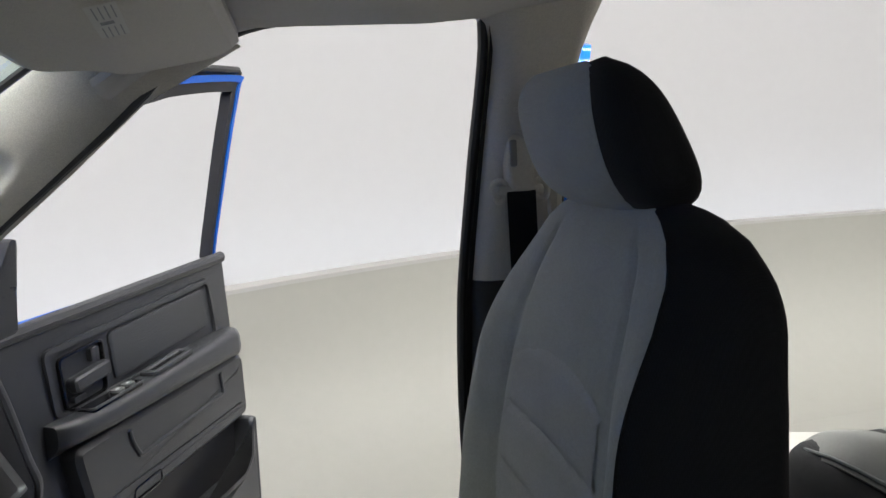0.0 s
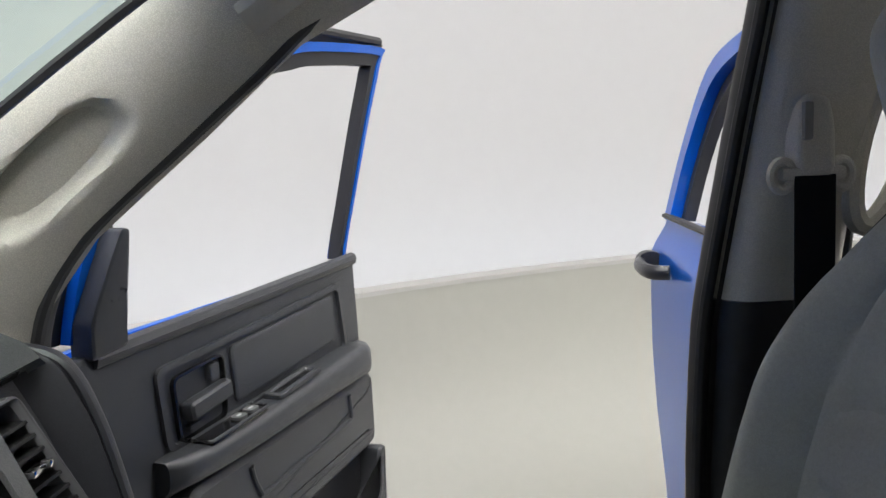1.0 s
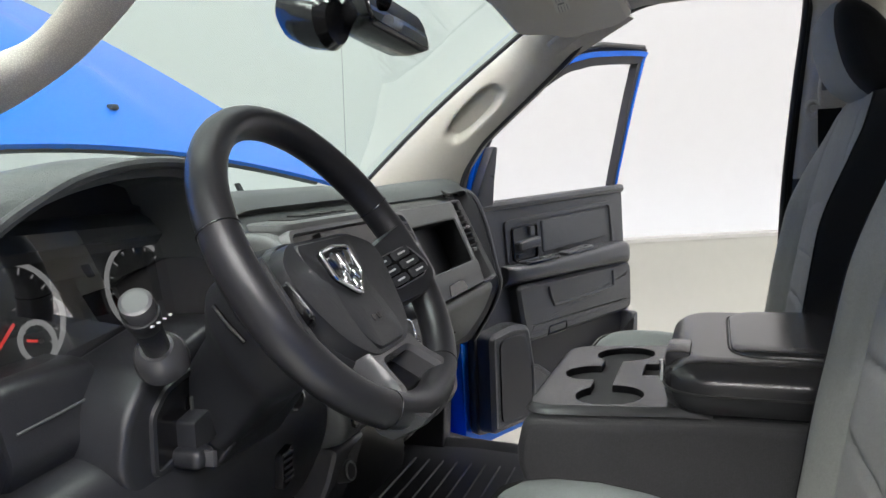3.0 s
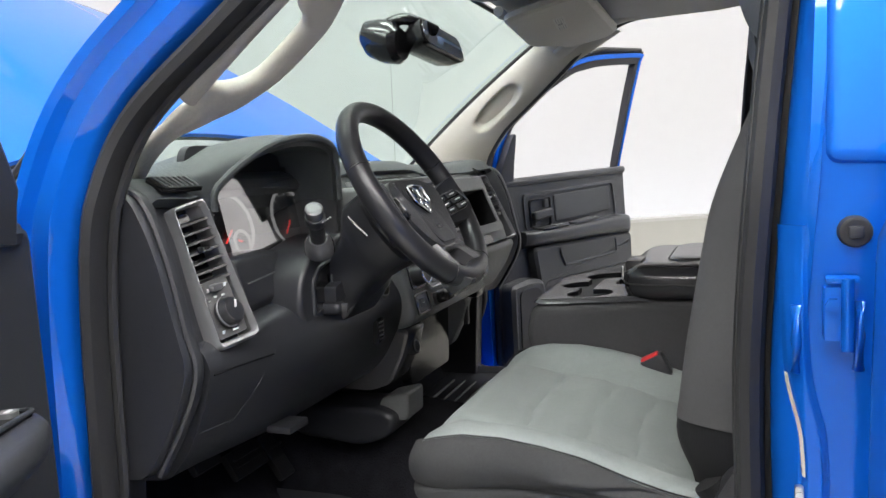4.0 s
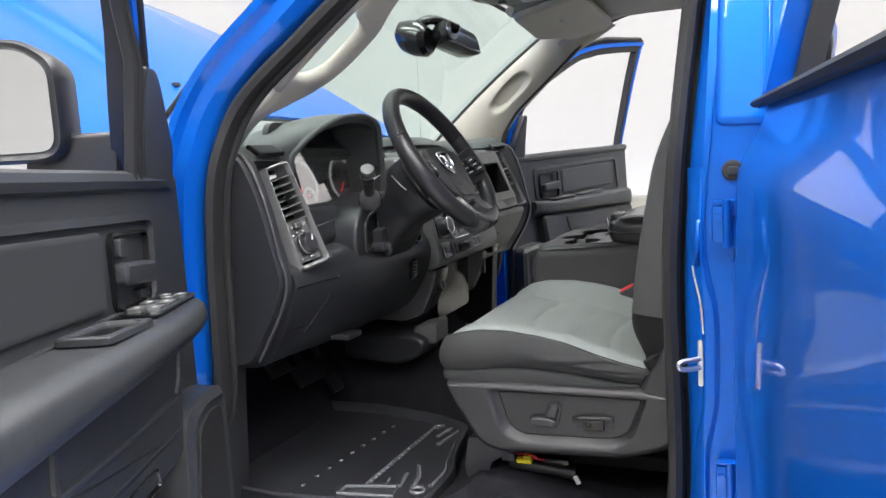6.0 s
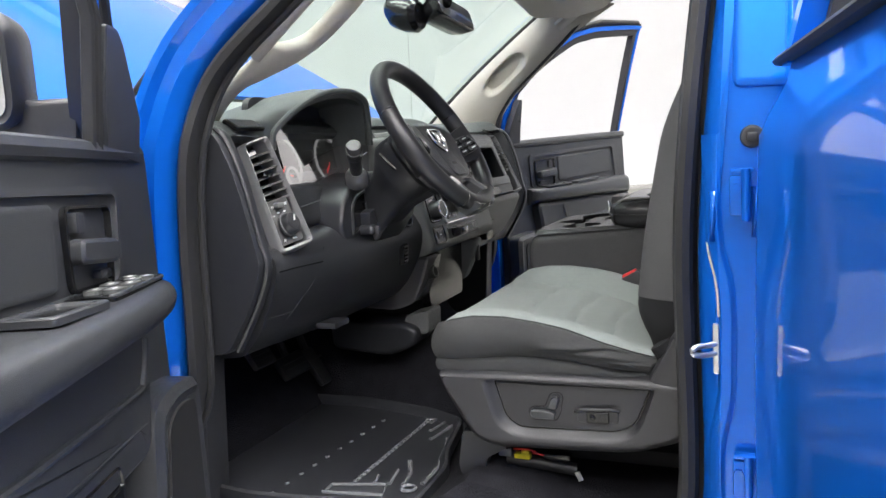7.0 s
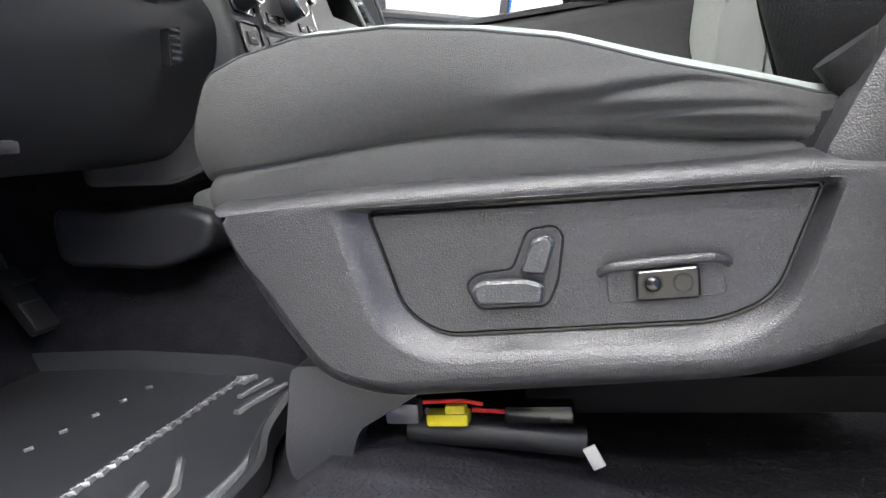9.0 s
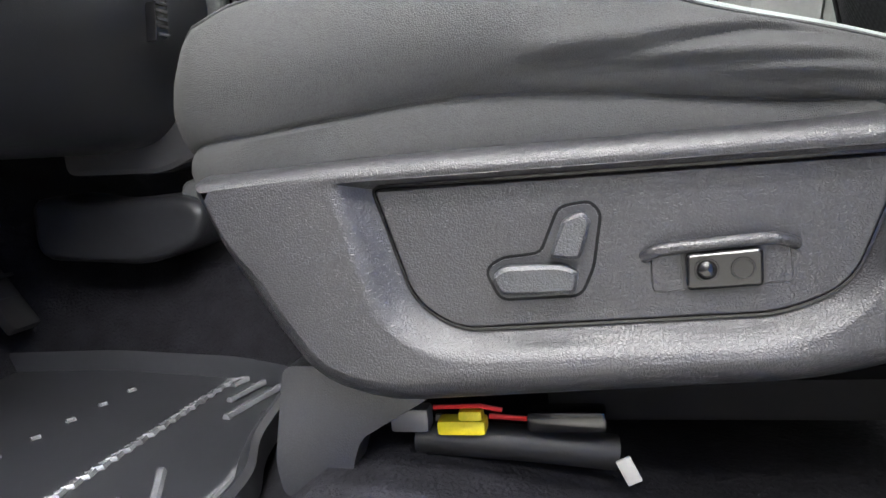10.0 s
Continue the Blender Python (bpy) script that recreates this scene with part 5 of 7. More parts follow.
# ---- pedals and tunnel trims ----
for x, y, z, w, h, nm, lb in ((-0.56, 1.02, 0.905, 0.075, 0.05, "parking_brake_pedal", "black parking brake pedal"), (-0.405, 1.04, 0.84, 0.11, 0.06, "brake_pedal", "black ribbed brake pedal"), (-0.285, 1.05, 0.80, 0.05, 0.11, "accelerator_pedal", "black ribbed accelerator pedal pad")):
    p = thing(nm, pose(x, y, z), lb, "pedal", "pedals")
    part("pad", box((x, y, z), (w, 0.018, h), 0.006, m=Matrix.Rotation(radians(-35), 4, "X")), M_RUBBER, p)
    part("arm", tube([(x, y + 0.01, z), (x + 0.01, y + 0.06, z + 0.10), (x + 0.01, y + 0.10, z + 0.22)], 0.010, 8), M_RUBBER, p)
    for k in range(3):
        part("rib", box((x, y - 0.010 + 0.004 * (k - 1), z + (k - 1) * h * 0.25), (w * 0.8, 0.004, 0.005), 0.001, m=Matrix.Rotation(radians(-35), 4, "X")), M_RUBBER, p)
duct = thing("floor_duct", pose(-0.15, 0.85, 0.80), "charcoal plastic heater duct beside the tunnel", "duct")
part("duct_body", prism(rounded([(0.755, 0.898), (0.80, 0.918), (0.935, 0.912), (1.02, 0.93), (1.02, 0.84), (0.915, 0.832), (0.85, 0.826), (0.775, 0.852)], 0.03, 5), "x", -0.245, -0.12, 0.022, 4), M_BLACK, duct)
part("duct_end", prism(rounded([(0.735, 0.948), (0.805, 0.932), (0.812, 0.893), (0.775, 0.882), (0.738, 0.885)], 0.012), "x", -0.215, -0.13, 0.014, 3), M_DASHGREY, duct, "pale duct outlet")


# ---- seats ----
def seat_top(x, y):
    """Height of the cushion at a place: x from the seat's middle, y along."""
    rim = [(0.04, 0.985), (0.10, 0.992), (0.16, 1.011), (0.25, 1.039), (0.30, 1.050), (0.36, 1.058), (0.42, 1.057), (0.465, 1.049), (0.495, 1.032), (0.510, 1.012), (0.522, 0.985)]
    z = interp(y, rim)
    a = abs(x)
    z -= (0.030 * soft(y, 0.50, 0.36) + 0.004) * (1 - soft(a, 0.16, 0.245))
    z += 0.004 * math.exp(-((a - 0.24) / 0.03) ** 2)
    z -= 0.010 * soft(a, 0.266, 0.282)
    # sewn seams
    for d in (abs(a - 0.165),):
        z -= 0.006 * math.exp(-(d / 0.006) ** 2) * soft(y, 0.48, 0.44)
    if a < 0.165:
        for c in (0.19, 0.265, 0.36):
            z -= 0.006 * math.exp(-((y - c - 0.015 * math.cos(a * 9)) / 0.006) ** 2)
        z += 0.003
    z += 0.002 * noise.noise((x * 14, y * 14, 3.0))
    return z


# creases in the cushion side: place along the seat and share of the height, then depth
CREASES = [([(0.12, 0.04), (0.177, 0.14), (0.235, 0.45), (0.315, 0.66)], 0.0048), ([(0.10, 0.24), (0.150, 0.36), (0.23, 0.56), (0.30, 0.66)], 0.0036), ([(0.06, 0.50), (0.13, 0.52), (0.22, 0.62)], 0.0028), ([(0.38, 0.80), (0.42, 0.86), (0.49, 0.90)], 0.0030)]


def seat(side, driver):
    cx = side * 0.425
    out = side
    st = thing("front_seat", pose(cx, 0.25, 0.70), ("driver seat" if driver else "passenger seat") + " in light and dark grey cloth with a headrest", "car seat", "front seats")
    # cushion
    W = 0.280
    def topf(u, v):
        x = (u * 2 - 1) * W
        front = 0.465 + 0.055 * math.sqrt(max(0.0, 1 - (max(0.0, abs(x) - 0.225) / 0.056) ** 2))
        y = 0.045 + (front - 0.045) * v
        return (cx + x * (0.955 + 0.045 * soft(y, 0.08, 0.15)), y, seat_top(x, y))
    cu = part("cushion_top", sheet(topf, 56, 56, 0.02), M_CLOTH, st, "light grey-green cloth cushion top with sewn seams")
    # boxing round the cushion in darker cloth, with folds at the rear
    per = []
    for t in np.linspace(0, 1, 110):
        per.append((-W, 0.05 + 0.41 * t))
    for t in np.linspace(0, 1, 10):
        a = math.pi / 2 * t
        per.append((-W + 0.055 * (1 - math.cos(a)), 0.465 + 0.055 * math.sin(a)))
    for t in np.linspace(0, 1, 20)[1:-1]:
        per.append((-W + 0.055 + (2 * W - 0.11) * t, 0.520 + 0.006 * math.sin(math.pi * t)))
    per += [(-x, y) for x, y in reversed(per[:120])]
    rings = []
    for j, k in enumerate(list(np.linspace(0.0, 0.66, 30)) + [0.69, 0.705, 0.72, 0.735, 0.76, 0.82, 0.9, 1.0]):
        ring = []
        for i, (x, y) in enumerate(per):
            n = Vector((per[min(i + 1, len(per) - 1)][1] - per[max(i - 1, 0)][1], -(per[min(i + 1, len(per) - 1)][0] - per[max(i - 1, 0)][0]))).normalized()
            zt = seat_top(x * 0.985, y - 0.004) + 0.002
            zb = 0.945
            seam = 0.60 + 0.12 * soft(y, 0.30, 0.47)
            kk = k * seam / 0.705 if k < 0.705 else seam + (k - 0.705) * (1 - seam) / 0.295
            z = zt + (zb - zt) * kk
            bulge = 0.017 * math.sin(math.pi * min(1, k / 0.72)) ** 0.7 if k < 0.72 else (-0.0015 if k < 0.75 else 0.006 * math.sin(math.pi * (k - 0.72) / 0.28 * 0.8))
            bulge *= 1 - 0.45 * soft(y, 0.42, 0.50)
            fold = 0.0
            for line, deep in CREASES:
                if line[0][0] < y < line[-1][0]:
                    kc = interp(y, line)
                    ends = soft(y, line[0][0], line[0][0] + 0.05) * soft(y, line[-1][0], line[-1][0] - 0.05)
                    fold += ends * deep * (0.8 * math.exp(-((k - kc + 0.12) / 0.085) ** 2) - math.exp(-((k - kc) / 0.060) ** 2))
            away = (bulge + fold) * soft(y, 0.085, 0.16)
            ring.append((cx + x * (0.96 + 0.04 * soft(y, 0.08, 0.14)) - n.x * away, y - n.y * away, z))
        rings.append(ring)
    bx = loft(rings, closed=False, caps=False)
    part("cushion_side", bx, M_CLOTHS, st, "dark grey cloth cushion side with creases")
    pip = [Vector((cx + x * 0.995 * (0.955 + 0.045 * soft(y, 0.08, 0.15)), y, seat_top(x * 0.985, y - 0.004) + 0.003)) for x, y in per]
    part("piping", tube(pip, 0.0012, 6), M_CLOTHS if driver else M_CLOTHD, st, "grey seam piping")
    part("base", box((cx, 0.27, 0.90), (0.50, 0.44, 0.10), 0.03), M_CLOTHB, st)

    # backrest: one closed rounded form, grey cloth in front, black at its sides and back
    HW = [(0.955, 0.265), (1.05, 0.297), (1.15, 0.302), (1.30, 0.284), (1.40, 0.264), (1.48, 0.246), (1.53, 0.228), (1.565, 0.198), (1.588, 0.158), (1.600, 0.105), (1.606, 0.04)]
    YF = [(0.955, 0.118), (1.2, 0.080), (1.4, 0.044), (1.5, 0.024), (1.56, 0.004), (1.590, -0.014), (1.606, -0.040)]
    YR = [(0.955, -0.035), (1.2, -0.085), (1.4, -0.108), (1.50, -0.108), (1.56, -0.092), (1.590, -0.075), (1.606, -0.050)]
    ZR = [0.955 + 0.60 * k / 40 for k in range(41)] + [1.565, 1.575, 1.584, 1.592, 1.598, 1.602, 1.605, 1.606]

    def back_pt(a, z, front):
        """a across from -1 to 1 on the front or the back of the backrest."""
        hw, yf, yr = interp(z, HW), interp(z, YF), interp(z, YR)
        if a * out > 0:
            hw += 0.026 * soft(z, 1.08, 1.22) * soft(z, 1.56, 1.44)
        ym = yf * 0.35 + yr * 0.65
        full = max(0.0, 1 - abs(a) ** 4.4) ** 0.5
        h = (z - 0.955) / 0.651
        if front:
            y = yf + (0.066 if a * out > 0 else 0.054) * math.exp(-((abs(a) - 0.82) / 0.18) ** 2) * soft(h, 0.0, 0.2) * (1 - 0.85 * soft(h, 0.60, 0.95))
            y -= 0.006 * math.exp(-((abs(a) - 0.50 - 0.05 * math.sin(3 * h)) / 0.022) ** 2) * (1 - soft(h, 0.9, 0.97))
            if abs(a) < 0.5:
                for c in (1.10, 1.19, 1.28, 1.362):
                    bow = c + 0.034 * (1 - (a / 0.5) ** 2) * (1.0 if c > 1.35 else 0.15)
                    y -= 0.005 * math.exp(-((z - bow) / 0.006) ** 2)
            y += 0.002 * noise.noise((a * 3, z * 9, side))
            y = ym + (y - ym) * full
        else:
            y = ym - (ym - yr) * full
        return Vector((cx + a * hw - out * 0.016 * soft(z, 1.38, 1.54), y, z))
    AF = [math.sin(math.pi / 2 * (k / 48)) for k in range(-48, 49)]
    AG = [a for a in AF if (abs(a) <= (0.72 if driver else 0.93) if a * out > 0 else abs(a) <= 0.80)]
    part("backrest_front", loft([[back_pt(a, z, True) for a in AG] for z in ZR], closed=False, caps=False), M_CLOTHD, st, "grey cloth backrest front with sewn panels")
    e0, e1 = max(AG), min(AG)
    ends = {1: e0, -1: e1}
    lo = [a for a in AF if a >= e0]
    hi = [a for a in reversed(AF) if a <= e1]
    rings = [[back_pt(a, z, True) for a in lo] + [back_pt(a, z, False) for a in reversed(AF[1:-1])] + [back_pt(a, z, True) for a in reversed(hi)] for z in ZR]
    part("backrest_shell", loft(rings, closed=False, caps=False), M_CLOTHB, st, "black cloth backrest side and back")
    if driver:
        side_a = [a for a in AF if a * out >= 0.71]
        if out < 0:
            side_a.reverse()
        def flank_pt(k, z):
            f = k < len(side_a)
            a = side_a[k] if f else side_a[2 * len(side_a) - 2 - k]
            return back_pt(a, z, f) + Vector((out * 0.0025, 0.001 if f else -0.001, 0))
        fl = loft([[flank_pt(k, z) for k in range(2 * len(side_a) - 1)] for z in ZR if 1.085 < z < 1.60], closed=False, caps=False)
        part("bolster_side", fl, M_BOLSTER, st, "dark grey cloth bolster side")
    for sg in (-1, 1):
        seam = [back_pt(ends[sg], z, True) + Vector((0, 0.0005, 0)) for z in ZR[:-4]]
        part("backrest_seam", tube(seam, 0.0018, 6, up=Vector((1, 0, 0))), M_CLOTHB, st)
    def insert(u, v):
        a = 0.47 * (u * 2 - 1)
        z = 1.0 + (0.360 + 0.034 * (1 - (a / 0.5) ** 2)) * v
        return back_pt(a, z, True) + Vector((0, 0.0022, 0))
    part("backrest_insert", sheet(lambda u, v: insert(1 - u, v), 40, 70), M_CLOTHI, st, "light grey cloth lower backrest insert")
    part("backrest_skirt", tube([back_pt(out * 0.93, 0.985, True) + Vector((out * 0.012, y, z)) for y, z in ((0.02, 0.03), (0.0, 0.0), (-0.03, -0.02))], 0.020, 10), M_CLOTHB, st)
    part("side_fold", tube([back_pt(out * 0.985, 1.10, True) + Vector((out * 0.004, y, z)) for y, z in ((0.03, 0.0), (-0.01, -0.002), (-0.05, -0.012), (-0.08, -0.02))], 0.004, 8), M_CLOTHB, st)
    # headrest
    hc = Vector((cx, -0.016, 1.672))
    rings = []
    hn = 18
    for i in range(hn + 1):
        t = -1 + 2 * i / hn
        w = 0.148 * (1 - abs(t) ** 5 * 0.32)
        th = (0.050 - 0.012 * t) * math.sqrt(max(0.0, 1 - abs(t) ** 2.6)) + 0.006
        lean = -0.034 * t - 0.004
        ring = []
        for k in range(36):
            a = 2 * math.pi * k / 36
            c, s = math.cos(a), math.sin(a)
            ex = abs(c) ** 0.5 * (1 if c > 0 else -1)
            ey = abs(s) ** 0.8 * (1 if s > 0 else -1)
            ring.append(hc + Vector((w * ex, (th * ey) - lean + (0.012 if s > 0 else 0) * (1 - ex * ex) * -1, 0.090 * t)))
        rings.append(ring)
    hr = part("headrest", loft(rings), M_CLOTHB, st, "grey-fronted black cloth headrest")
    face = sheet(lambda u, v: hc + Vector((((u * 2 - 1) * 0.130 + out * 0.012) * (1 - abs(v * 2 - 1) ** 5 * 0.36), (0.052 - 0.012 * (v * 2 - 1)) * math.sqrt(max(0, 1 - abs((v * 2 - 1) * 0.97) ** 2.6)) * (1 - 0.62 * abs(u * 2 - 1) ** 5) + 0.008 + 0.034 * (v * 2 - 1), 0.090 * 0.96 * (v * 2 - 1))), 24, 24, 0.003)
    bmesh.ops.reverse_faces(face, faces=face.faces)
    part("headrest_face", face, M_CLOTHD, hr, "grey cloth headrest front")
    for px in (-0.06, 0.06):
        part("headrest_post", cyl((cx + px, -0.050, 1.53), (cx + px, -0.042, 1.63), 0.007, 12), M_CHROME, st)
    # side shield
    xo = cx + out * 0.300
    shp = rounded([(0.500, 0.950), (0.385, 0.956), (0.104, 0.959), (0.03, 0.950), (0.02, 0.88), (0.055, 0.846), (0.135, 0.818), (0.385, 0.806), (0.430, 0.820), (0.470, 0.880)],
                  [0.014, 0.02, 0.02, 0.03, 0.03, 0.04, 0.06, 0.05, 0.03, 0.04], 6)
    if driver:
        def rolled(off):
            """The outline drawn in, further along its lower edge, which rolls under."""
            both = zip(shp, offset2(shp, off), offset2(shp, off * 1.75))
            return [(a[0] + (b[0] - a[0]) * k, a[1] + (b[1] - a[1]) * k) for p, a, b in both for k in (soft(p[1], 0.915, 0.875),)]

        def ringx(off, dx):
            return [(xo + out * dx, y, z) for y, z in rolled(off)]
        recess = rounded([(0.410, 0.9415), (0.094, 0.9430), (0.122, 0.862), (0.158, 0.839), (0.350, 0.834), (0.386, 0.856)], [0.004, 0.004, 0.05, 0.03, 0.03, 0.05], 9)
        pan = rounded([(0.383, 0.9350), (0.107, 0.9370), (0.133, 0.872), (0.165, 0.858), (0.340, 0.853), (0.364, 0.870)], [0.003, 0.003, 0.04, 0.02, 0.02, 0.04], 9)
        body = loft([ringx(-0.004, -0.07), ringx(0.0, -0.06), ringx(0.0, -0.026), ringx(-0.0012, -0.017), ringx(-0.0032, -0.0095), ringx(-0.0056, -0.0048), ringx(-0.0078, -0.0020), ringx(-0.010, -0.0005)], caps=False)
        mid = Vector((0.245, 0.898))
        def by_angle(ring2, k, total):
            a = 2 * math.pi * k / total
            d = Vector((math.cos(a), math.sin(a)))
            best = 0.01
            cnt = len(ring2)
            for i in range(cnt):
                p, q = Vector(ring2[i]) - mid, Vector(ring2[(i + 1) % cnt]) - mid
                den = d.x * (q.y - p.y) - d.y * (q.x - p.x)
                if abs(den) < 1e-12:
                    continue
                tt = (p.x * (q.y - p.y) - p.y * (q.x - p.x)) / den
                ss = (p.x * d.y - p.y * d.x) / den
                if tt > 0 and -1e-6 <= ss <= 1 + 1e-6:
                    best = max(best, tt)
            return mid + d * best
        T = 240
        A = [by_angle(rolled(-0.0095), k, T) for k in range(T)]
        Bq = [by_angle(recess, k, T) for k in range(T)]
        Cq = [by_angle(offset2(pan, 0.003), k, T) for k in range(T)]
        def sunk(z):
            return -0.0005 - 0.0155 * soft(z, 0.9415, 0.9360)
        rr = [[(xo + out * -0.0005, a.x, a.y) for a in A]]
        for f in (0.35, 0.7, 1.0):
            rr.append([(xo + out * (0.0005 - 0.0012 * (f == 1.0)), a.x + (b.x - a.x) * f, a.y + (b.y - a.y) * f) for a, b in zip(A, Bq)])
        for f, g in ((0.12, 0.05), (0.45, 0.45), (0.8, 0.88), (1.0, 1.0)):
            row = []
            for b, c in zip(Bq, Cq):
                z = b.y + (c.y - b.y) * f
                row.append((xo + out * (sunk(c.y) * g), b.x + (c.x - b.x) * f, z))
            rr.append(row)
        face2 = loft(rr, caps=False)
        sh = part("side_shield", join(body, face2), M_SHIELD, st, "dark grey grained plastic seat side shield", angle=60)
        back = loft([[(xo + out * dx, y, z) for y, z in offset2(recess, -0.001)] for dx in (-0.024, -0.0168)])
        part("recess_floor", back, M_SHIELD, sh)
        ext = rounded([(0.112, 0.952), (0.094, 0.985), (0.052, 1.062), (-0.02, 1.088), (-0.08, 1.00), (-0.03, 0.90), (0.03, 0.862), (0.07, 0.90)], [0.01, 0.05, 0.05, 0.05, 0.05, 0.03, 0.03, 0.03], 6)
        part("recliner_cover", loft([[(xo + out * dx, y, z) for y, z in offset2(ext, o)] for dx, o in ((-0.07, 0.0), (-0.020, 0.0), (-0.008, -0.004), (-0.003, -0.012), (-0.003, -0.03))]), M_SHIELD, sh)
        pl = loft([[(xo + out * dx, y, z) for y, z in offset2(pan, o)] for dx, o in ((-0.0165, 0.0), (-0.0135, 0.0), (-0.012, -0.0012))])
        pa = part("switch_panel", pl, M_SHIELD, sh, "grained switch panel")
        gap = [Vector((xo - out * 0.0155, y, z)) for y, z in offset2(pan, 0.0015)]
        part("panel_gap", tube(gap, 0.0016, 6, loop=True, up=Vector((1, 0, 0))), M_GLOSS, sh)
        # seat-shaped power switches
        def knob(poly, d0, d1, name, r=0.004):
            pp = rounded(poly, r, 4)
            b = loft([[(xo + out * dx, y, z) for y, z in offset2(pp, o)] for dx, o in ((d0, 0.0), (d1 - 0.002, 0.0), (d1, -0.002))])
            return part(name, b, M_DOORP, pa, "charcoal seat-shaped power switch")
        halo = [(0.321, 0.886), (0.313, 0.892), (0.290, 0.894), (0.279, 0.919), (0.263, 0.921), (0.258, 0.915), (0.263, 0.886), (0.270, 0.871), (0.314, 0.870)]
        hb = rounded(halo, 0.005, 4)
        part("switch_gap", loft([[(xo + out * dx, y, z) for y, z in offset2(hb, 0.0018)] for dx in (-0.0125, -0.0116)]), M_WELL, pa)
        part("switch_recess", loft([[(xo + out * dx, y, z) for y, z in hb] for dx in (-0.0120, -0.0108)]), M_BLACK, pa)
        knob([(0.318, 0.884), (0.310, 0.889), (0.280, 0.889), (0.270, 0.885), (0.272, 0.873), (0.313, 0.873)], -0.0115, -0.002, "cushion_switch")
        knob([(0.2860, 0.893), (0.2770, 0.914), (0.2665, 0.917), (0.2620, 0.912), (0.2690, 0.891)], -0.0115, -0.003, "backrest_switch")
        pod = rounded([(0.2330, 0.895), (0.1625, 0.900), (0.1600, 0.874), (0.2320, 0.870)], 0.004, 4)
        pb = part("lumbar_pod", loft([[(xo + out * dx, y, z) for y, z in offset2(pod, o)] for dx, o in ((-0.0125, 0.0), (-0.0108, -0.001), (-0.0108, -0.006))]), M_SHIELD, pa)
        brow = smooth_path([(xo - out * 0.0125, 0.236, 0.8895), (xo - out * 0.008, 0.229, 0.8935), (xo - out * 0.006, 0.215, 0.8955), (xo - out * 0.006, 0.178, 0.8980), (xo - out * 0.008, 0.166, 0.8970), (xo - out * 0.0125, 0.159, 0.8935)], 6)
        part("pod_brow", tube(brow, 0.0032, 10), M_SHIELD, pb)
        rk = rounded([(0.2145, 0.8915), (0.1765, 0.8935), (0.1765, 0.8735), (0.2145, 0.8720)], 0.003, 3)
        part("rocker_well", loft([[(xo + out * dx, y, z) for y, z in offset2(rk, 0.002)] for dx in (-0.011, -0.0098)]), M_RUBBER, pb)
        rb = part("lumbar_rocker", loft([[(xo + out * dx, y, z) for y, z in offset2(rk, o)] for dx, o in ((-0.010, 0.0), (-0.006, 0.0), (-0.005, -0.0015))]), M_GLOSS, pb, "black lumbar rocker switch")
        for y, dome in ((0.2045, 1), (0.1865, 0)):
            part("dimple", tube([Vector((xo - out * 0.0050, y + 0.0056 * math.cos(a), 0.8830 + 0.0056 * math.sin(a))) for a in np.linspace(0, 2 * math.pi, 20, endpoint=False)], 0.0007, 6, loop=True, up=Vector((1, 0, 0))), M_GLOSS, rb)
            if dome:
                part("dome", loft([[(xo - out * (0.0055 - 0.0032 * math.sin(q)), y + 0.0050 * math.cos(q) * math.cos(a), 0.8830 + 0.0050 * math.cos(q) * math.sin(a)) for a in np.linspace(0, 2 * math.pi, 18, endpoint=False)] for q in np.linspace(0.0, 1.5, 6)]), M_GLOSS, rb)
        # front foot of the seat frame and rails
        part("frame_foot", prism(rounded([(0.462, 0.825), (0.33, 0.825), (0.379, 0.796), (0.414, 0.776), (0.426, 0.740), (0.470, 0.735), (0.474, 0.760)], 0.008), "x", xo - out * 0.062, xo - out * 0.034, 0.004), M_BLACK, st, "black seat frame foot")
        part("frame_foot", prism(rounded([(0.455, 0.815), (0.36, 0.815), (0.375, 0.735), (0.44, 0.735)], 0.012), "x", xo - out * 0.50, xo - out * 0.47, 0.004), M_BLACK, st)
        # outboard rail and pan are near-black for the shade below the cushion
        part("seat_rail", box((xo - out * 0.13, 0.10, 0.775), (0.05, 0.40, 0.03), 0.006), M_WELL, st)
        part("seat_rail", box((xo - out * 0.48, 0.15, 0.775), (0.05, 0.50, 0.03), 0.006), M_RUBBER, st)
        part("seat_pan", box((cx + out * 0.02, 0.18, 0.80), (0.30, 0.36, 0.11), 0.03), M_WELL, st, "near-black block for the shaded seat mechanism under the cushion")
        part("lower_flap", box((cx + out * 0.27, 0.20, 0.965), (0.012, 0.26, 0.03), 0.004), M_CLOTHB, st)
    return st


driver_seat = seat(-1, True)
passenger_seat = seat(1, False)
passenger_seat.location += Vector((0.075, -0.016, 0.0))
passenger_seat.scale = (1.13, 1.05, 1.0)
# wiring under the driver seat
lm = thing("wiring_loom", pose(-0.55, 0.28, 0.72), "taped wiring loom with a yellow connector under the seat", "wiring")
part("conduit", tube(smooth_path([(-0.655, 0.385, 0.765), (-0.655, 0.35, 0.762), (-0.65, 0.31, 0.757), (-0.64, 0.255, 0.747)], 6), 0.012, 12), M_RUBBER, lm, "black braided conduit")
part("cable_tie", tube([(-0.655, 0.372 - 0.002 * k, 0.764 + 0.0125) for k in range(3)], 0.003, 6), M_GREY, lm)
part("yellow_plug", join(box((-0.665, 0.352, 0.776), (0.016, 0.032, 0.010), 0.003), box((-0.665, 0.346, 0.782), (0.012, 0.016, 0.010), 0.003)), M_YELLOW, lm, "yellow plug")
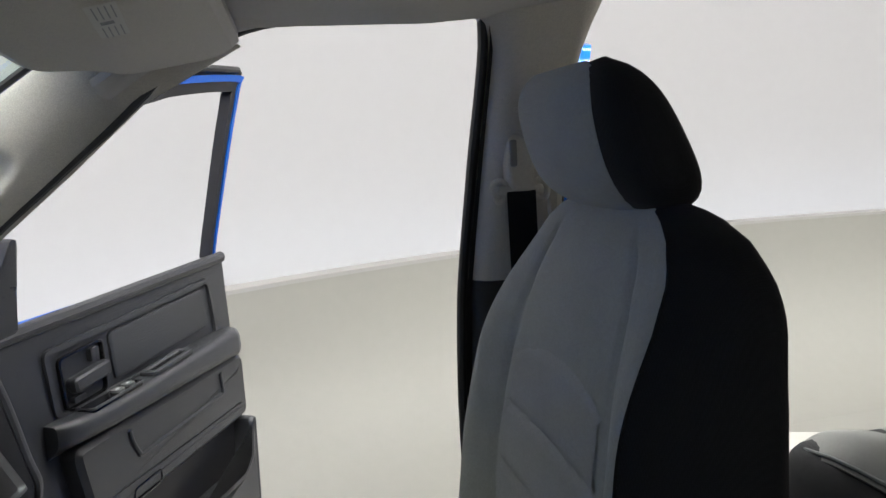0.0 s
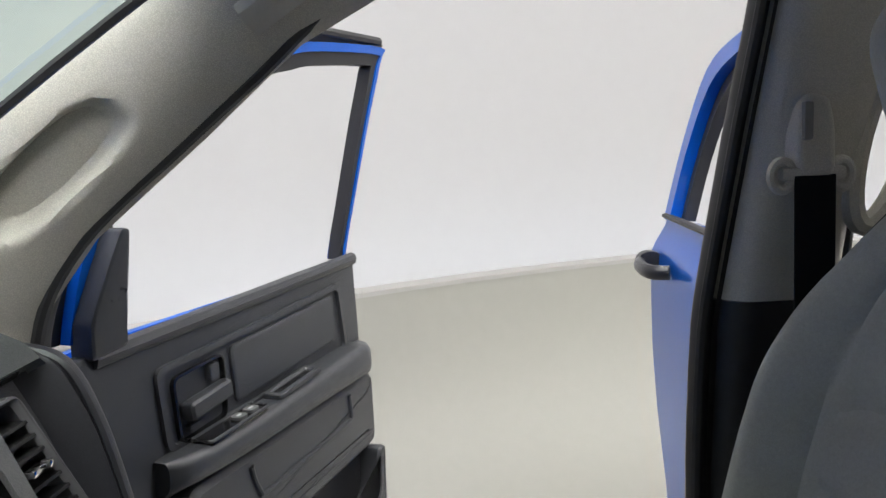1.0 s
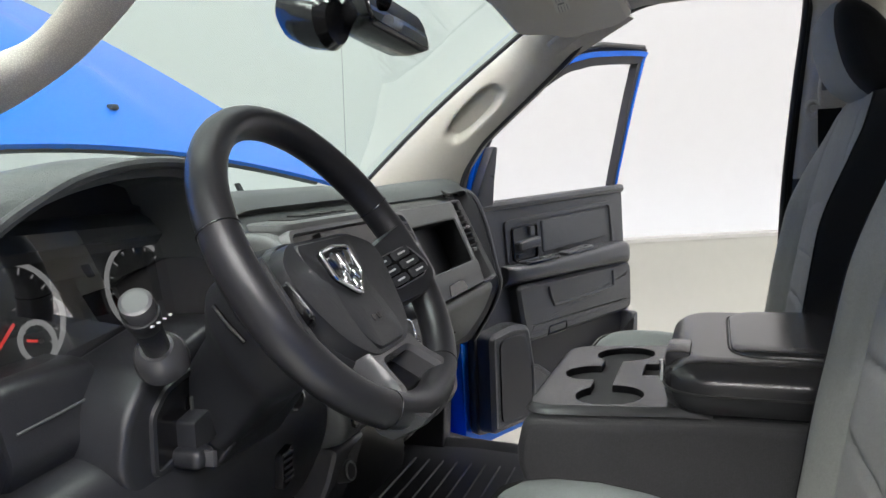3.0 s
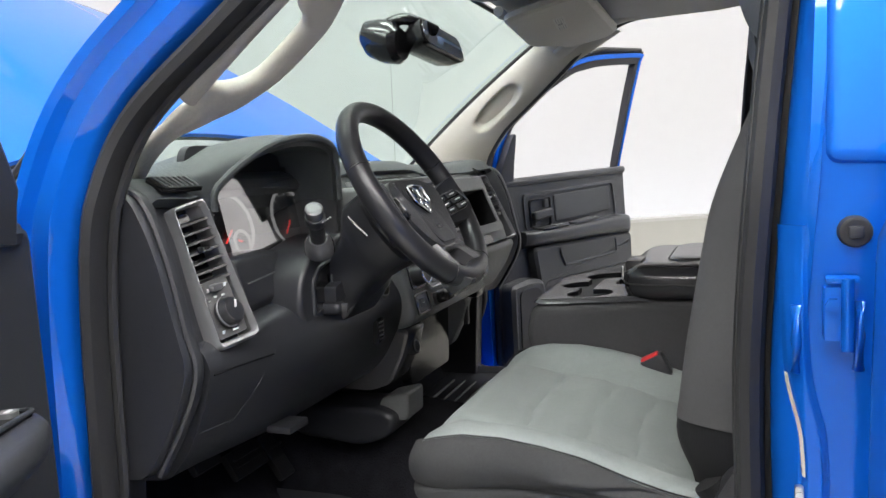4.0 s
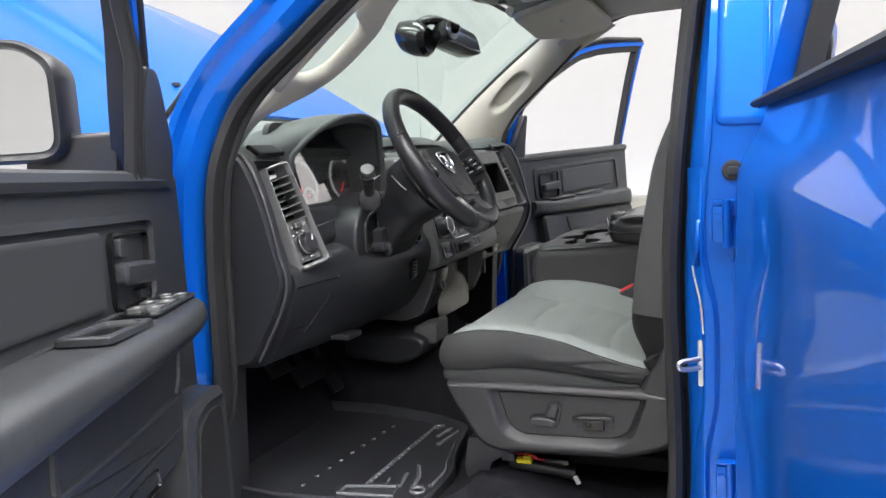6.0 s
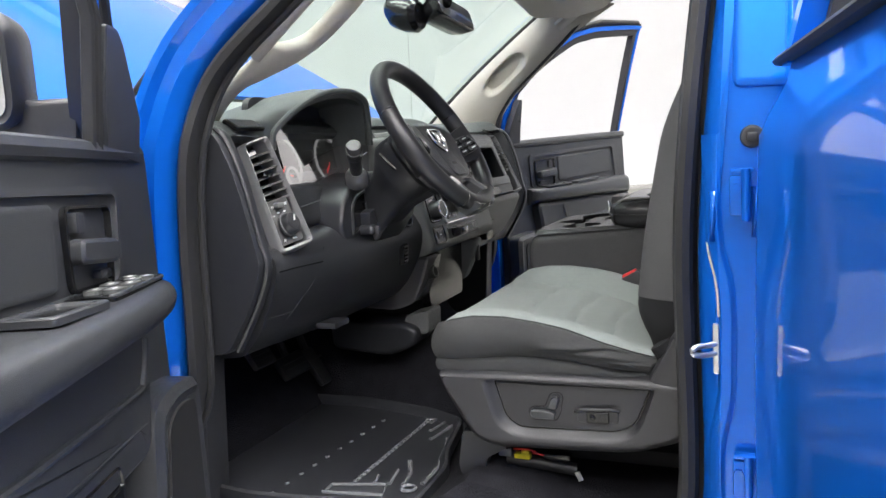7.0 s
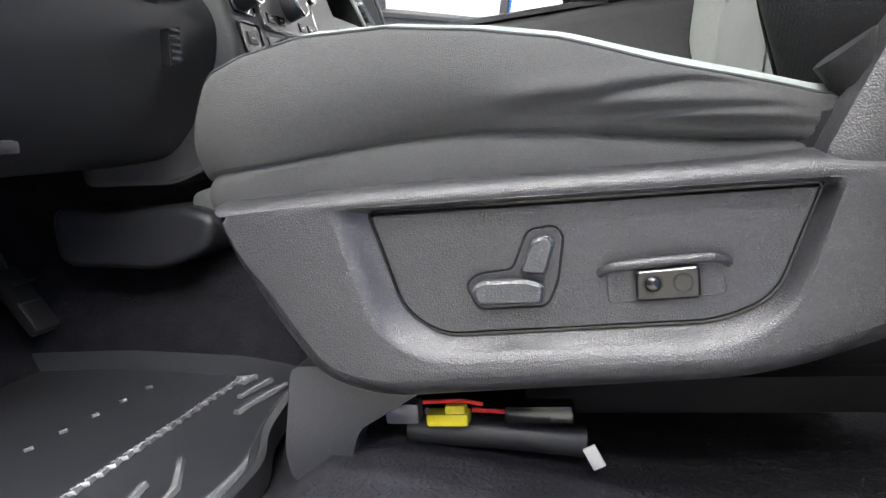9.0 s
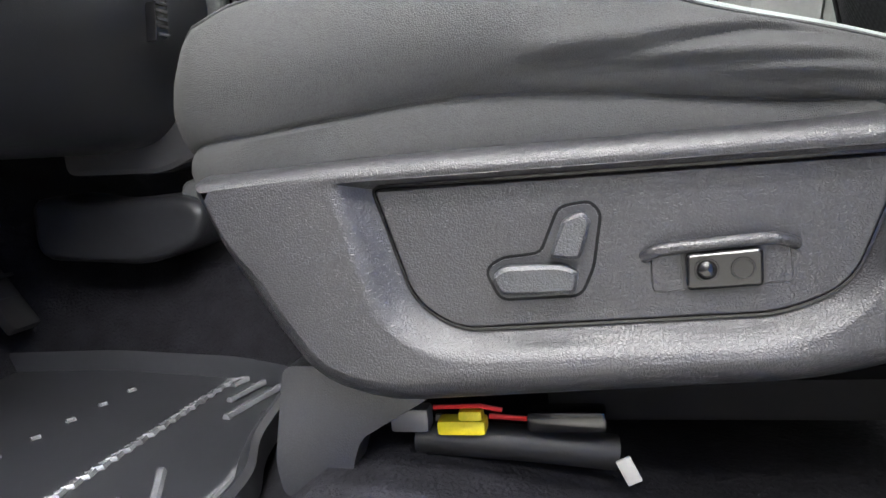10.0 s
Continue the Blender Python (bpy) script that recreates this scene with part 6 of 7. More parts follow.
part("clear_plug", box((-0.665, 0.386, 0.781), (0.016, 0.026, 0.016), 0.003), M_GREY, lm)
part("red_wire", tube([(-0.660, 0.335, 0.780), (-0.660, 0.320, 0.779), (-0.655, 0.308, 0.776)], 0.0018, 6), M_RED, lm)
part("red_wire", tube([(-0.668, 0.37, 0.789), (-0.668, 0.34, 0.790), (-0.668, 0.325, 0.787)], 0.0016, 6), M_RED, lm)
part("black_plug", box((-0.66, 0.285, 0.779), (0.02, 0.05, 0.014), 0.004), M_GLOSS, lm)
part("tag", box((-0.655, 0.2475, 0.741), (0.003, 0.010, 0.018), 0.001, m=Matrix.Rotation(radians(-25), 4, "X")), M_PAPER, lm, "small white tag")

# ---- centre seat with its backrest folded into a cup-holder armrest ----
arm = thing("centre_armrest", pose(0.07, 0.2, 0.9), "folded centre armrest with cup holders and a stitched black lid", "armrest")
CW = (-0.115, 0.285)
cpoly = rounded([(0.475, 1.128), (0.20, 1.145), (-0.10, 1.15), (-0.10, 1.0), (0.10, 0.985), (0.465, 1.005), (0.492, 1.06)], [0.02, 0.02, 0, 0, 0, 0.03, 0.03], 5)
part("body", prism(cpoly, "x", CW[0], CW[1], 0.030, 5), M_CLOTHK, arm, "dark grey cloth armrest body")
# tray with three round wells cut through its plate
tp = rounded([(CW[0] + 0.004, 0.22), (CW[1] - 0.004, 0.22), (CW[1] - 0.012, 0.478), (CW[0] + 0.012, 0.478)], 0.028, 5)
wells = [(0.203, 0.362, 0.050), (-0.043, 0.360, 0.050), (0.080, 0.404, 0.043)]
tray_bm = bmesh.new()
NXT, NYT = 110, 74
floor_bm2 = bmesh.new()
def tray_mask(x, y):
    for wx, wy, r in wells:
        if (x - wx) ** 2 + (y - wy) ** 2 < r * r:
            return True
    return (abs(x - 0.08) < 0.11 and abs(y - 0.378) < 0.016) or (abs(x - 0.10) < 0.036 and abs(y - 0.300) < 0.024)
x0, x1, y0, y1 = CW[0] + 0.004, CW[1] - 0.004, 0.215, 0.480
gv = {}
def tv(i, j, dz):
    key = (i, j, dz)
    if key not in gv:
        x, y = x0 + (x1 - x0) * i / NXT, y0 + (y1 - y0) * j / NYT
        for wx, wy, r in wells:
            far = math.hypot(x - wx, y - wy)
            if abs(far - r) < 0.0030:
                x, y = wx + (x - wx) * r / far, wy + (y - wy) * r / far
        for ex in (x0 + 0.045, x1 - 0.045):
            if y > y1 - 0.045 and (x < ex) == (ex < 0.08) and abs(x - ex) > 1e-6:
                far = max(abs(x - ex), y - (y1 - 0.045))
                k = far / max(1e-6, math.hypot(x - ex, y - (y1 - 0.045)))
                x, y = ex + (x - ex) * k, y1 - 0.045 + (y - y1 + 0.045) * k
        edge = min(i, NXT - i, NYT - j) / 4.0
        gv[key] = tray_bm.verts.new((x, y, 1.152 - 0.05 * max(0, y - 0.25) - 0.010 * max(0.0, 1 - edge) ** 2 - dz))
    return gv[key]
cells = {(i, j): tray_mask(x0 + (x1 - x0) * (i + 0.5) / NXT, y0 + (y1 - y0) * (j + 0.5) / NYT) for i in range(NXT) for j in range(NYT)}
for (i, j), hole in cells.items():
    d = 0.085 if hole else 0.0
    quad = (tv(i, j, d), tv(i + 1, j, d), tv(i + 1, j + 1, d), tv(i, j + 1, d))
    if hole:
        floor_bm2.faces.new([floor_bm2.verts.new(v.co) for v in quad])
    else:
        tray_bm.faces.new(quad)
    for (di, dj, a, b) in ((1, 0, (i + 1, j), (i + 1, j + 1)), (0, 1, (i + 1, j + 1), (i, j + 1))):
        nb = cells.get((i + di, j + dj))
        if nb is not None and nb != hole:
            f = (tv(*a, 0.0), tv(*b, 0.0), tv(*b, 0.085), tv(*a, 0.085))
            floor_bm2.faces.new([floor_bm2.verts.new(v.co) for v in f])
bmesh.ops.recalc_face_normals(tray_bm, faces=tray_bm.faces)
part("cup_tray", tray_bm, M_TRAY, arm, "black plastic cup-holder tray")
# well walls and floors: shade of the depth painted as near-black
part("well_floor", floor_bm2, M_WELL, arm, "near-black well floor and sides with shade in the colour")
lid_edge = rounded([(CW[0] - 0.004, -0.10), (CW[1] + 0.004, -0.10), (CW[1] + 0.004, 0.275), (CW[0] - 0.004, 0.275)], [0.03, 0.03, 0.065, 0.065], 9)
lid = loft([[(x, y, z) for x, y in offset2(lid_edge, o)] for z, o in ((1.148, -0.006), (1.156, 0.003), (1.170, 0.006), (1.188, 0.006), (1.197, 0.003), (1.204, -0.003), (1.210, -0.012), (1.2145, -0.024), (1.217, -0.036), (1.218, -0.046))])
ld = part("lid", lid, M_VINYL, arm, "padded black vinyl lid with stitching")
pad_edge = rounded([(CW[0] + 0.045, -0.10), (CW[1] - 0.04, -0.10), (CW[1] - 0.045, 0.190), (CW[0] + 0.05, 0.190)], [0.02, 0.02, 0.06, 0.06], 8)
part("lid_pad", loft([[(x, y, z) for x, y in offset2(pad_edge, o)] for z, o in ((1.213, 0.003), (1.2205, 0.0), (1.2235, -0.006), (1.2255, -0.016), (1.2265, -0.035))]), M_VINYL, ld)
part("seam", tube([(x, y, 1.2180) for x, y in offset2(pad_edge, 0.004)], 0.0016, 6, loop=True), M_RUBBER, ld)
stitch = offset2(lid_edge, 0.0065)
part("stitch_line", tube([(x, y, 1.178) for x, y in stitch], 0.0018, 6, loop=True), M_RUBBER, ld)
latch = part("latch", box((CW[0] + 0.10, 0.262, 1.204), (0.085, 0.036, 0.034), 0.010), M_VINYL, ld, "lid latch with a silver edge")
part("latch_edge", box((CW[0] + 0.045, 0.283, 1.196), (0.008, 0.006, 0.030), 0.002), M_CHROME, latch)
part("cushion", prism(rounded([(0.44, 0.985), (0.05, 0.975), (0.05, 0.82), (0.42, 0.82), (0.46, 0.9)], 0.03), "x", -0.13, 0.14, 0.015), M_CLOTHB, arm, "black cloth centre cushion")
bk = thing("seat_buckle", pose(-0.186, 0.19, 0.96), "black seat belt buckle with a red release button", "buckle")
bmx = box((0, 0, 0), (0.03, 0.05, 0.085), 0.008)
bmx.transform(pose(-0.186, 0.198, 1.008, -28, 0, 0))
part("body", bmx, M_BLACK, bk)
bmx = box((0, 0, 0.040), (0.022, 0.036, 0.012), 0.003)
bmx.transform(pose(-0.186, 0.198, 1.008, -28, 0, 0))
part("release_button", bmx, M_RED, bk, "red release button")

# ---- rear bench ----
rb = thing("rear_bench", pose(0, -0.9, 0.7), "grey cloth rear bench seat", "car seat")
part("cushion", box((0.03, -0.90, 0.972), (1.66, 0.72, 0.225), 0.085, 7), M_CLOTHS, rb, "dark grey cloth bench front")
def bench(u, v):
    a, b = u * 2 - 1, v * 2 - 1
    return (0.03 + a * 0.80, -0.90 + b * 0.335, 1.099 - 0.030 * abs(a) ** 10 - 0.030 * abs(b) ** 8 + 0.014 * math.exp(-((abs(b) - 0.80) / 0.2) ** 2) - 0.010 * math.exp(-((b - 0.50) / 0.025) ** 2) + 0.006)
part("cushion_top", sheet(bench, 60, 50, 0.01), M_CLOTHD, rb, "grey cloth bench top")
part("piping", tube([Vector(bench(u, 0.985)) + Vector((0, 0.004, 0.001)) for u in np.linspace(0.02, 0.98, 24)], 0.004, 6), M_CLOTH, rb)
part("backrest", box((0.0, -1.28, 1.35), (1.5, 0.12, 0.60), 0.05, 4), M_CLOTHD, rb)

# ---- floor mat with a raised lip and moulded ribs ----
fm = thing("floor_mat", pose(-0.5, 0.8, 0.70), "black moulded rubber floor mat with a raised edge", "floor mat")
MAT = rounded([(-0.835, 0.86), (-0.80, 0.53), (-0.62, 0.535), (-0.55, 0.565), (-0.36, 0.60), (-0.31, 0.70), (-0.27, 0.90), (-0.28, 1.17), (-0.80, 1.17)], 0.03, 5)
def mat_z(x, y):
    return 0.694
part("tray", loft([[(x, y, mat_z(x, y) + dz) for x, y in offset2(MAT, o)] for dz, o in ((0.0, 0.008), (0.022, 0.006), (0.026, 0.0), (0.022, -0.006), (0.004, -0.016))]), M_MAT, fm)
# driver mat ribs take the pale rubber, so their highlights are painted
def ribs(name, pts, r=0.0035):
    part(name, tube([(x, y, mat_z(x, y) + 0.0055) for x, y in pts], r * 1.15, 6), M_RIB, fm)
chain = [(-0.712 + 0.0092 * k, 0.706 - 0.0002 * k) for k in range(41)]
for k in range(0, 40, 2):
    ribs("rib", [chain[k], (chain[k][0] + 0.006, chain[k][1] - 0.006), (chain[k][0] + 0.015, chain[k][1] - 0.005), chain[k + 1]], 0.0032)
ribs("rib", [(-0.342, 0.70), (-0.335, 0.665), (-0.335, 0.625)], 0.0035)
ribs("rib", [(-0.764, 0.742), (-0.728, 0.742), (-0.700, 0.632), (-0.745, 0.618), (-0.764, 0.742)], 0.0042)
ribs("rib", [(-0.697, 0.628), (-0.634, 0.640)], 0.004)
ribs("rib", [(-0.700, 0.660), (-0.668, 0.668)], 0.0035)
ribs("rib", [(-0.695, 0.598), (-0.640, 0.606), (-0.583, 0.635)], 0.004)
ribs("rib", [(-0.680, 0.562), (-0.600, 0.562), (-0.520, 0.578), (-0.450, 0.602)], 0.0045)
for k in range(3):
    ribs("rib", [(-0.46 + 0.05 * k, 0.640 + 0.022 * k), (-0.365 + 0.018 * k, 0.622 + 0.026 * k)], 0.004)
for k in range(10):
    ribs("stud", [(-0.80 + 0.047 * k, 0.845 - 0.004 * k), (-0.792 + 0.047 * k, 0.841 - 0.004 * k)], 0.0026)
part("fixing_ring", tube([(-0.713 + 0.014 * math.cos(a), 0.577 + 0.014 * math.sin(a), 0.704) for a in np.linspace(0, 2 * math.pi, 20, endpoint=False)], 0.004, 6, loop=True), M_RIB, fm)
pm = thing("floor_mat", pose(0.5, 0.8, 0.70), "black moulded rubber passenger floor mat", "floor mat")
PMAT = [(-x, y) for x, y in MAT]
part("tray", loft([[(x, y, mat_z(x, y) + dz) for x, y in offset2(PMAT, o)] for dz, o in ((0.0, 0.008), (0.022, 0.006), (0.026, 0.0), (0.022, -0.006), (0.004, -0.016))]), M_MAT, pm)
for k in range(10):
    y = 0.62 + 0.04 * k
    part("rib", tube([(0.34, y, mat_z(0.3, y) + 0.006), (0.70, y + 0.01, mat_z(0.3, y) + 0.006)], 0.004, 6), M_MAT, pm)


# ---- doors ----
LEAN_IN = 0.22


def dl(s, y, z):
    """A place in a door: along it from the hinge, outwards, up. Above the belt it leans in."""
    return Vector((s, y - LEAN_IN * max(0.0, z - 1.40), z))


def door_frame(side, hinge, angle):
    a = radians(angle)
    d = Vector((side * math.sin(a), -math.cos(a), 0))
    o = Vector((-d.y, d.x, 0))
    m = Matrix.Identity(4)
    m.col[0][:3], m.col[1][:3], m.col[2][:3] = d, o, (0, 0, 1)
    m.translation = hinge
    return m


def fix(bm, side):
    return bm if side > 0 else flip_y(bm)


def dprism(poly, y0, y1, bev=0.0, side=1, seg=2):
    bm = loft([[dl(s, y0, z) for s, z in poly], [dl(s, y1, z) for s, z in poly]])
    if bev:
        bevel_sharp(bm, bev, seg)
    return fix(bm, side)


def dtube(pts, r, side, ry=None, loop=False, n=8):
    return fix(tube([dl(*p) for p in pts], r, n, loop, Vector((0, 1, 0)), ry), side)


def band(outer, inner, y0, y1, side):
    """A flat frame between two open outlines of as many points, with thickness."""
    rings = [[dl(a[0], y0, a[1]), dl(b[0], y0, b[1]), dl(b[0], y1, b[1]), dl(a[0], y1, a[1])] for a, b in zip(outer, inner)]
    return fix(loft(rings), side)


WIN_IN = [(0.085, 1.39), (0.085, 1.55), (0.13, 1.605), (0.19, 1.655), (0.29, 1.715), (0.43, 1.783), (0.52, 1.805), (0.62, 1.824), (0.868, 1.848), (0.888, 1.832), (0.876, 1.70), (0.862, 1.39)]
WIN_OUT = [(-0.01, 1.39), (0.01, 1.50), (0.06, 1.585), (0.14, 1.675), (0.26, 1.765), (0.40, 1.838), (0.50, 1.868), (0.62, 1.886), (0.945, 1.910), (0.948, 1.87), (0.924, 1.70), (0.896, 1.39)]


def lerp_line(A, B, f):
    return [(a[0] + (b[0] - a[0]) * f, a[1] + (b[1] - a[1]) * f) for a, b in zip(A, B)]


def smooth2(pts, n=4):
    return [(p[0], p[1]) for p in smooth_path([(a, b, 0) for a, b in pts], n)]


def front_door(side, hinge, angle, driver):
    m = door_frame(side, hinge, angle)
    word = "driver" if driver else "passenger"
    d = thing("front_door", m, "open blue front door with a charcoal " + word + " side trim panel", "car door", "truck doors", world_built=False)
    body = rounded([(-0.03, 0.62), (0.90, 0.60), (0.925, 0.80), (0.925, 1.0), (0.915, 1.20), (0.90, 1.350), (-0.02, 1.345), (-0.04, 1.0)], 0.03)
    def skin(u, v):
        s, z = -0.05 + 0.99 * u, 0.56 + 0.795 * v
        return dl(s, 0.125 + 0.035 * math.sin(math.pi * min(1, v * 0.9 + 0.1)) - 0.05 * abs(2 * u - 1) ** 8, z)
    part("outer_skin", fix(sheet(lambda u, v: skin(1 - u, v), 20, 20, 0.012), side), M_BLUE, d)
    part("inner_shell", dprism(body, 0.03, 0.125, 0.006, side), M_BLUE, d)
    # trim panel
    trim = rounded([(-0.015, 0.66), (0.885, 0.64), (0.908, 0.86), (0.908, 1.0), (0.900, 1.16), (0.885, 1.395), (0.085, 1.375), (-0.005, 1.372)], [0.04, 0.05, 0.08, 0.04, 0.03, 0.02, 0.01, 0.02], 4)
    tr = part("trim_panel", dprism(trim, 0.03, 0.0, 0.008, side), M_DOORP, d, "charcoal grained door trim")
    part("belt_roll", dtube([(0.03, 0.004, 1.366), (0.3, 0.0, 1.374), (0.6, 0.0, 1.382), (0.885, 0.004, 1.388)], 0.016, side, 0.014), M_DOORP, tr)
    # upper inset with its raised rim
    ins_o = rounded([(0.145, 1.318), (0.79, 1.345), (0.815, 1.18), (0.16, 1.175)], 0.022, 5)
    ins_i = rounded([(0.158, 1.306), (0.776, 1.331), (0.800, 1.188), (0.172, 1.185)], 0.018, 5)
    rim = loft([[dl(a, y, b) for a, b in r] for r, y in ((ins_o, 0.001), (ins_o, -0.007), (offset2(ins_i, 0.002), -0.008), (ins_i, 0.004))], caps=False)
    part("inset_rim", fix(rim, side), M_DOORP, tr)
    pad_o = rounded([(0.345, 1.305), (0.745, 1.322), (0.760, 1.215), (0.355, 1.195)], 0.014, 5)
    part("inset_pad", fix(loft([[dl(a, y, b) for a, b in offset2(pad_o, o)] for y, o in ((0.001, 0.0), (-0.005, 0.0), (-0.007, -0.004), (-0.0065, -0.010))]), side), M_DOORP, tr, "charcoal inset panel")
    # release handle in its cup
    cup = rounded([(0.185, 1.290), (0.318, 1.297), (0.318, 1.188), (0.195, 1.182)], 0.014, 4)
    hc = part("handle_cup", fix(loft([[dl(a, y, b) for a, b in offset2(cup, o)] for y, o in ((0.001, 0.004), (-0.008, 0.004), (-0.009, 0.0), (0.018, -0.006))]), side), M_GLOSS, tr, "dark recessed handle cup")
    lev = rounded([(0.200, 1.247), (0.318, 1.258), (0.322, 1.224), (0.205, 1.212)], 0.012, 4)
    part("door_handle", fix(loft([[dl(a, y, b) for a, b in offset2(lev, o)] for y, o in ((0.012, -0.008), (-0.010, 0.0), (-0.022, -0.001), (-0.026, -0.006))]), side), M_DOORP, hc, "charcoal pull handle")
    part("lock_lever", dprism(rounded([(0.21, 1.205), (0.245, 1.207), (0.245, 1.194), (0.21, 1.192)], 0.005), 0.006, -0.012, 0.002, side), M_DOORP, hc)
    part("lock_rod", dprism(rounded([(0.275, 1.290), (0.300, 1.291), (0.300, 1.262), (0.275, 1.260)], 0.006), 0.006, -0.012, 0.003, side), M_DOORP, hc)
    # armrest: a long shelf swelling to the rear
    arm_pts = [(0.13, 0.030, 1.160), (0.17, 0.055, 1.162), (0.30, 0.066, 1.160), (0.60, 0.066, 1.157), (0.80, 0.062, 1.152), (0.850, 0.052, 1.146), (0.875, 0.036, 1.143), (0.885, 0.012, 1.142)]
    rings = []
    wide_arm = 1.6 if driver else 1.0
    for s, w, z in [(p.x, p.y * wide_arm, p.z) for p in smooth_path(arm_pts, 5)]:
        lift = 0.028 * soft(s, 0.2, 0.95)
        sec = [(0.004, 0.014 + lift), (-w * 0.75, 0.014 + lift * 0.9), (-w * 0.95, 0.006 + lift * 0.7), (-w, -0.012), (-w * 0.9, -0.032), (-w * 0.4, -0.046), (0.004, -0.060)]
        rings.append([dl(s, y, z + dz) for y, dz in rounded(sec, [0, 0.012, 0.012, 0.014, 0.014, 0.012, 0], 4)])
    ar = part("armrest", fix(loft(rings), side), M_DOORP, tr, "charcoal armrest shelf")
    # switch plate and grab tray
    pz = 1.177
    def plate(s0, s1, y0, y1, z, name, mat, parent, th=0.004, lab=""):
        pp = rounded([(s0, y0), (s1, y0), (s1, y1), (s0, y1)], 0.008, 4)
        zz = lambda s: z + 0.030 * soft(s, 0.2, 0.95)
        b = loft([[dl(s, y, zz(s) + dz) for s, y in pp] for dz in (-0.004, th)])
        return part(name, fix(b, side), mat, parent, lab)
    P0, P1, PY0, PY1 = (0.160, 0.335, -0.066, -0.006) if driver else (0.21, 0.385, -0.052, -0.010)
    sp = plate(P0, P1, PY0, PY1, pz, "switch_plate", M_GLOSS, ar, 0.003, "gloss black window switch plate")
    rim2 = [(s, y, pz + 0.030 * soft(s, 0.2, 0.95) + 0.004) for s, y in rounded([(P0, PY0), (P1, PY0), (P1, PY1), (P0, PY1)], 0.008, 4)]
    part("switch_rim", dtube(rim2, 0.003, side, loop=True), M_DOORP, sp)
    if driver:
        cells = [(0.225 + 0.050 * i, 0.262 + 0.050 * i, y0, y0 + 0.022) for i in range(2) for y0 in (-0.060, -0.034)] + [(0.170, 0.190, -0.058, -0.040), (0.170, 0.190, -0.034, -0.016), (0.196, 0.214, -0.050, -0.026)]
    else:
        cells = [(0.305 + 0.037 * i, 0.332 + 0.037 * i, -0.044, -0.020) for i in range(2)]
    for a0, a1, b0, b1 in cells:
        plate(a0, a1, b0, b1, pz + 0.002, "window_switch", M_DASHGREY, sp, 0.007)
        plate((a0 + a1) / 2 - 0.006, (a0 + a1) / 2 + 0.006, (b0 + b1) / 2 - 0.003, (b0 + b1) / 2 + 0.003, pz + 0.009, "switch_mark", M_MARK, sp, 0.0005)
    # grab tray: an open well with a broad flat rim
    T0, T1, TY0, TY1 = (0.375, 0.515, -0.078, -0.008) if driver else (0.43, 0.60, -0.052, -0.008)
    zz = lambda s: pz + 0.030 * soft(s, 0.2, 0.95)
    t_out = rounded([(T0, TY0), (T1, TY0), (T1, TY1), (T0, TY1)], 0.010, 4)
    t_in = rounded([(T0 + 0.014, TY0 + 0.012), (T1 - 0.014, TY0 + 0.012), (T1 - 0.014, TY1 - 0.010), (T0 + 0.014, TY1 - 0.010)], 0.007, 4)
    ty = part("grab_tray", fix(loft([[dl(s, y, zz(s) + dz) for s, y in r] for r, dz in ((t_out, -0.004), (t_out, 0.004), (offset2(t_out, -0.002), 0.006), (offset2(t_in, 0.002), 0.006), (t_in, 0.004), (offset2(t_in, -0.002), 0.0008))]), side), M_DOORP, ar, "charcoal grab tray rim")
    part("tray_floor", fix(loft([[dl(s, y, zz(s) + dz) for s, y in offset2(t_in, -0.0015)] for dz in (0.0004, 0.0018)]), side), M_GLOSS, ty, "dark tray well")
    # lower panel bulge with its inset line and pocket
    low = [[dl(s, y, z) for s, z in offset2(rounded([(0.155, 1.115), (0.885, 1.115), (0.888, 0.92), (0.20, 0.915)], 0.04, 5), o)] for y, o in ((0.004, 0.0), (-0.030, -0.004), (-0.040, -0.016), (-0.040, -0.06))]
    lp = part("lower_panel", fix(loft(low), side), M_DOORP, tr, "charcoal lower door panel")
    rs = -0.135 if driver else 0.0
    ridge = [(0.330, 1.088), (0.338, 1.060), (0.355, 1.030), (0.372, 1.020), (0.5, 1.022), (0.72, 1.029), (0.742, 1.038), (0.742, 1.06), (0.738, 1.090)]
    part("inset_ridge", dtube([(p.x + rs, -0.0405, p.y - 0.05 * rs) for p in smooth_path([(a, b, 0) for a, b in ridge], 4)], 0.006, side), M_DOORP, lp)
    part("crease", dtube([(0.22, -0.0395, 0.945 - 0.2 * rs), (0.5, -0.040, 0.952 - 0.2 * rs), (0.87, -0.0395, 0.958 - 0.2 * rs)], 0.0022, side), M_DOORP, lp)
    # no hollow here: a black slab stands in for the pocket's shade
    pk = part("map_pocket", dprism(rounded([(0.235, 0.925), (0.885, 0.925), (0.890, 0.70), (0.27, 0.70)], 0.02), 0.002, -0.004, 0.0, side), M_RUBBER, tr, "flat black panel for the shaded map pocket opening")
    notch = rounded([(0.325, 0.955), (0.432, 0.958), (0.432, 0.924), (0.318, 0.922)], 0.012, 4)
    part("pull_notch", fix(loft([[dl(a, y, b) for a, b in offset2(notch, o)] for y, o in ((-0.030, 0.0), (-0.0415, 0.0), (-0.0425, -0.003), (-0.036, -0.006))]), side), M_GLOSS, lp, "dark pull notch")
    low2 = rounded([(0.20, 0.86), (0.25, 0.842), (0.385, 0.750), (0.455, 0.752), (0.515, 0.780), (0.80, 0.778), (0.845, 0.81), (0.862, 0.915), (0.895, 0.915), (0.885, 0.65), (0.20, 0.655)], 0.016, 4)
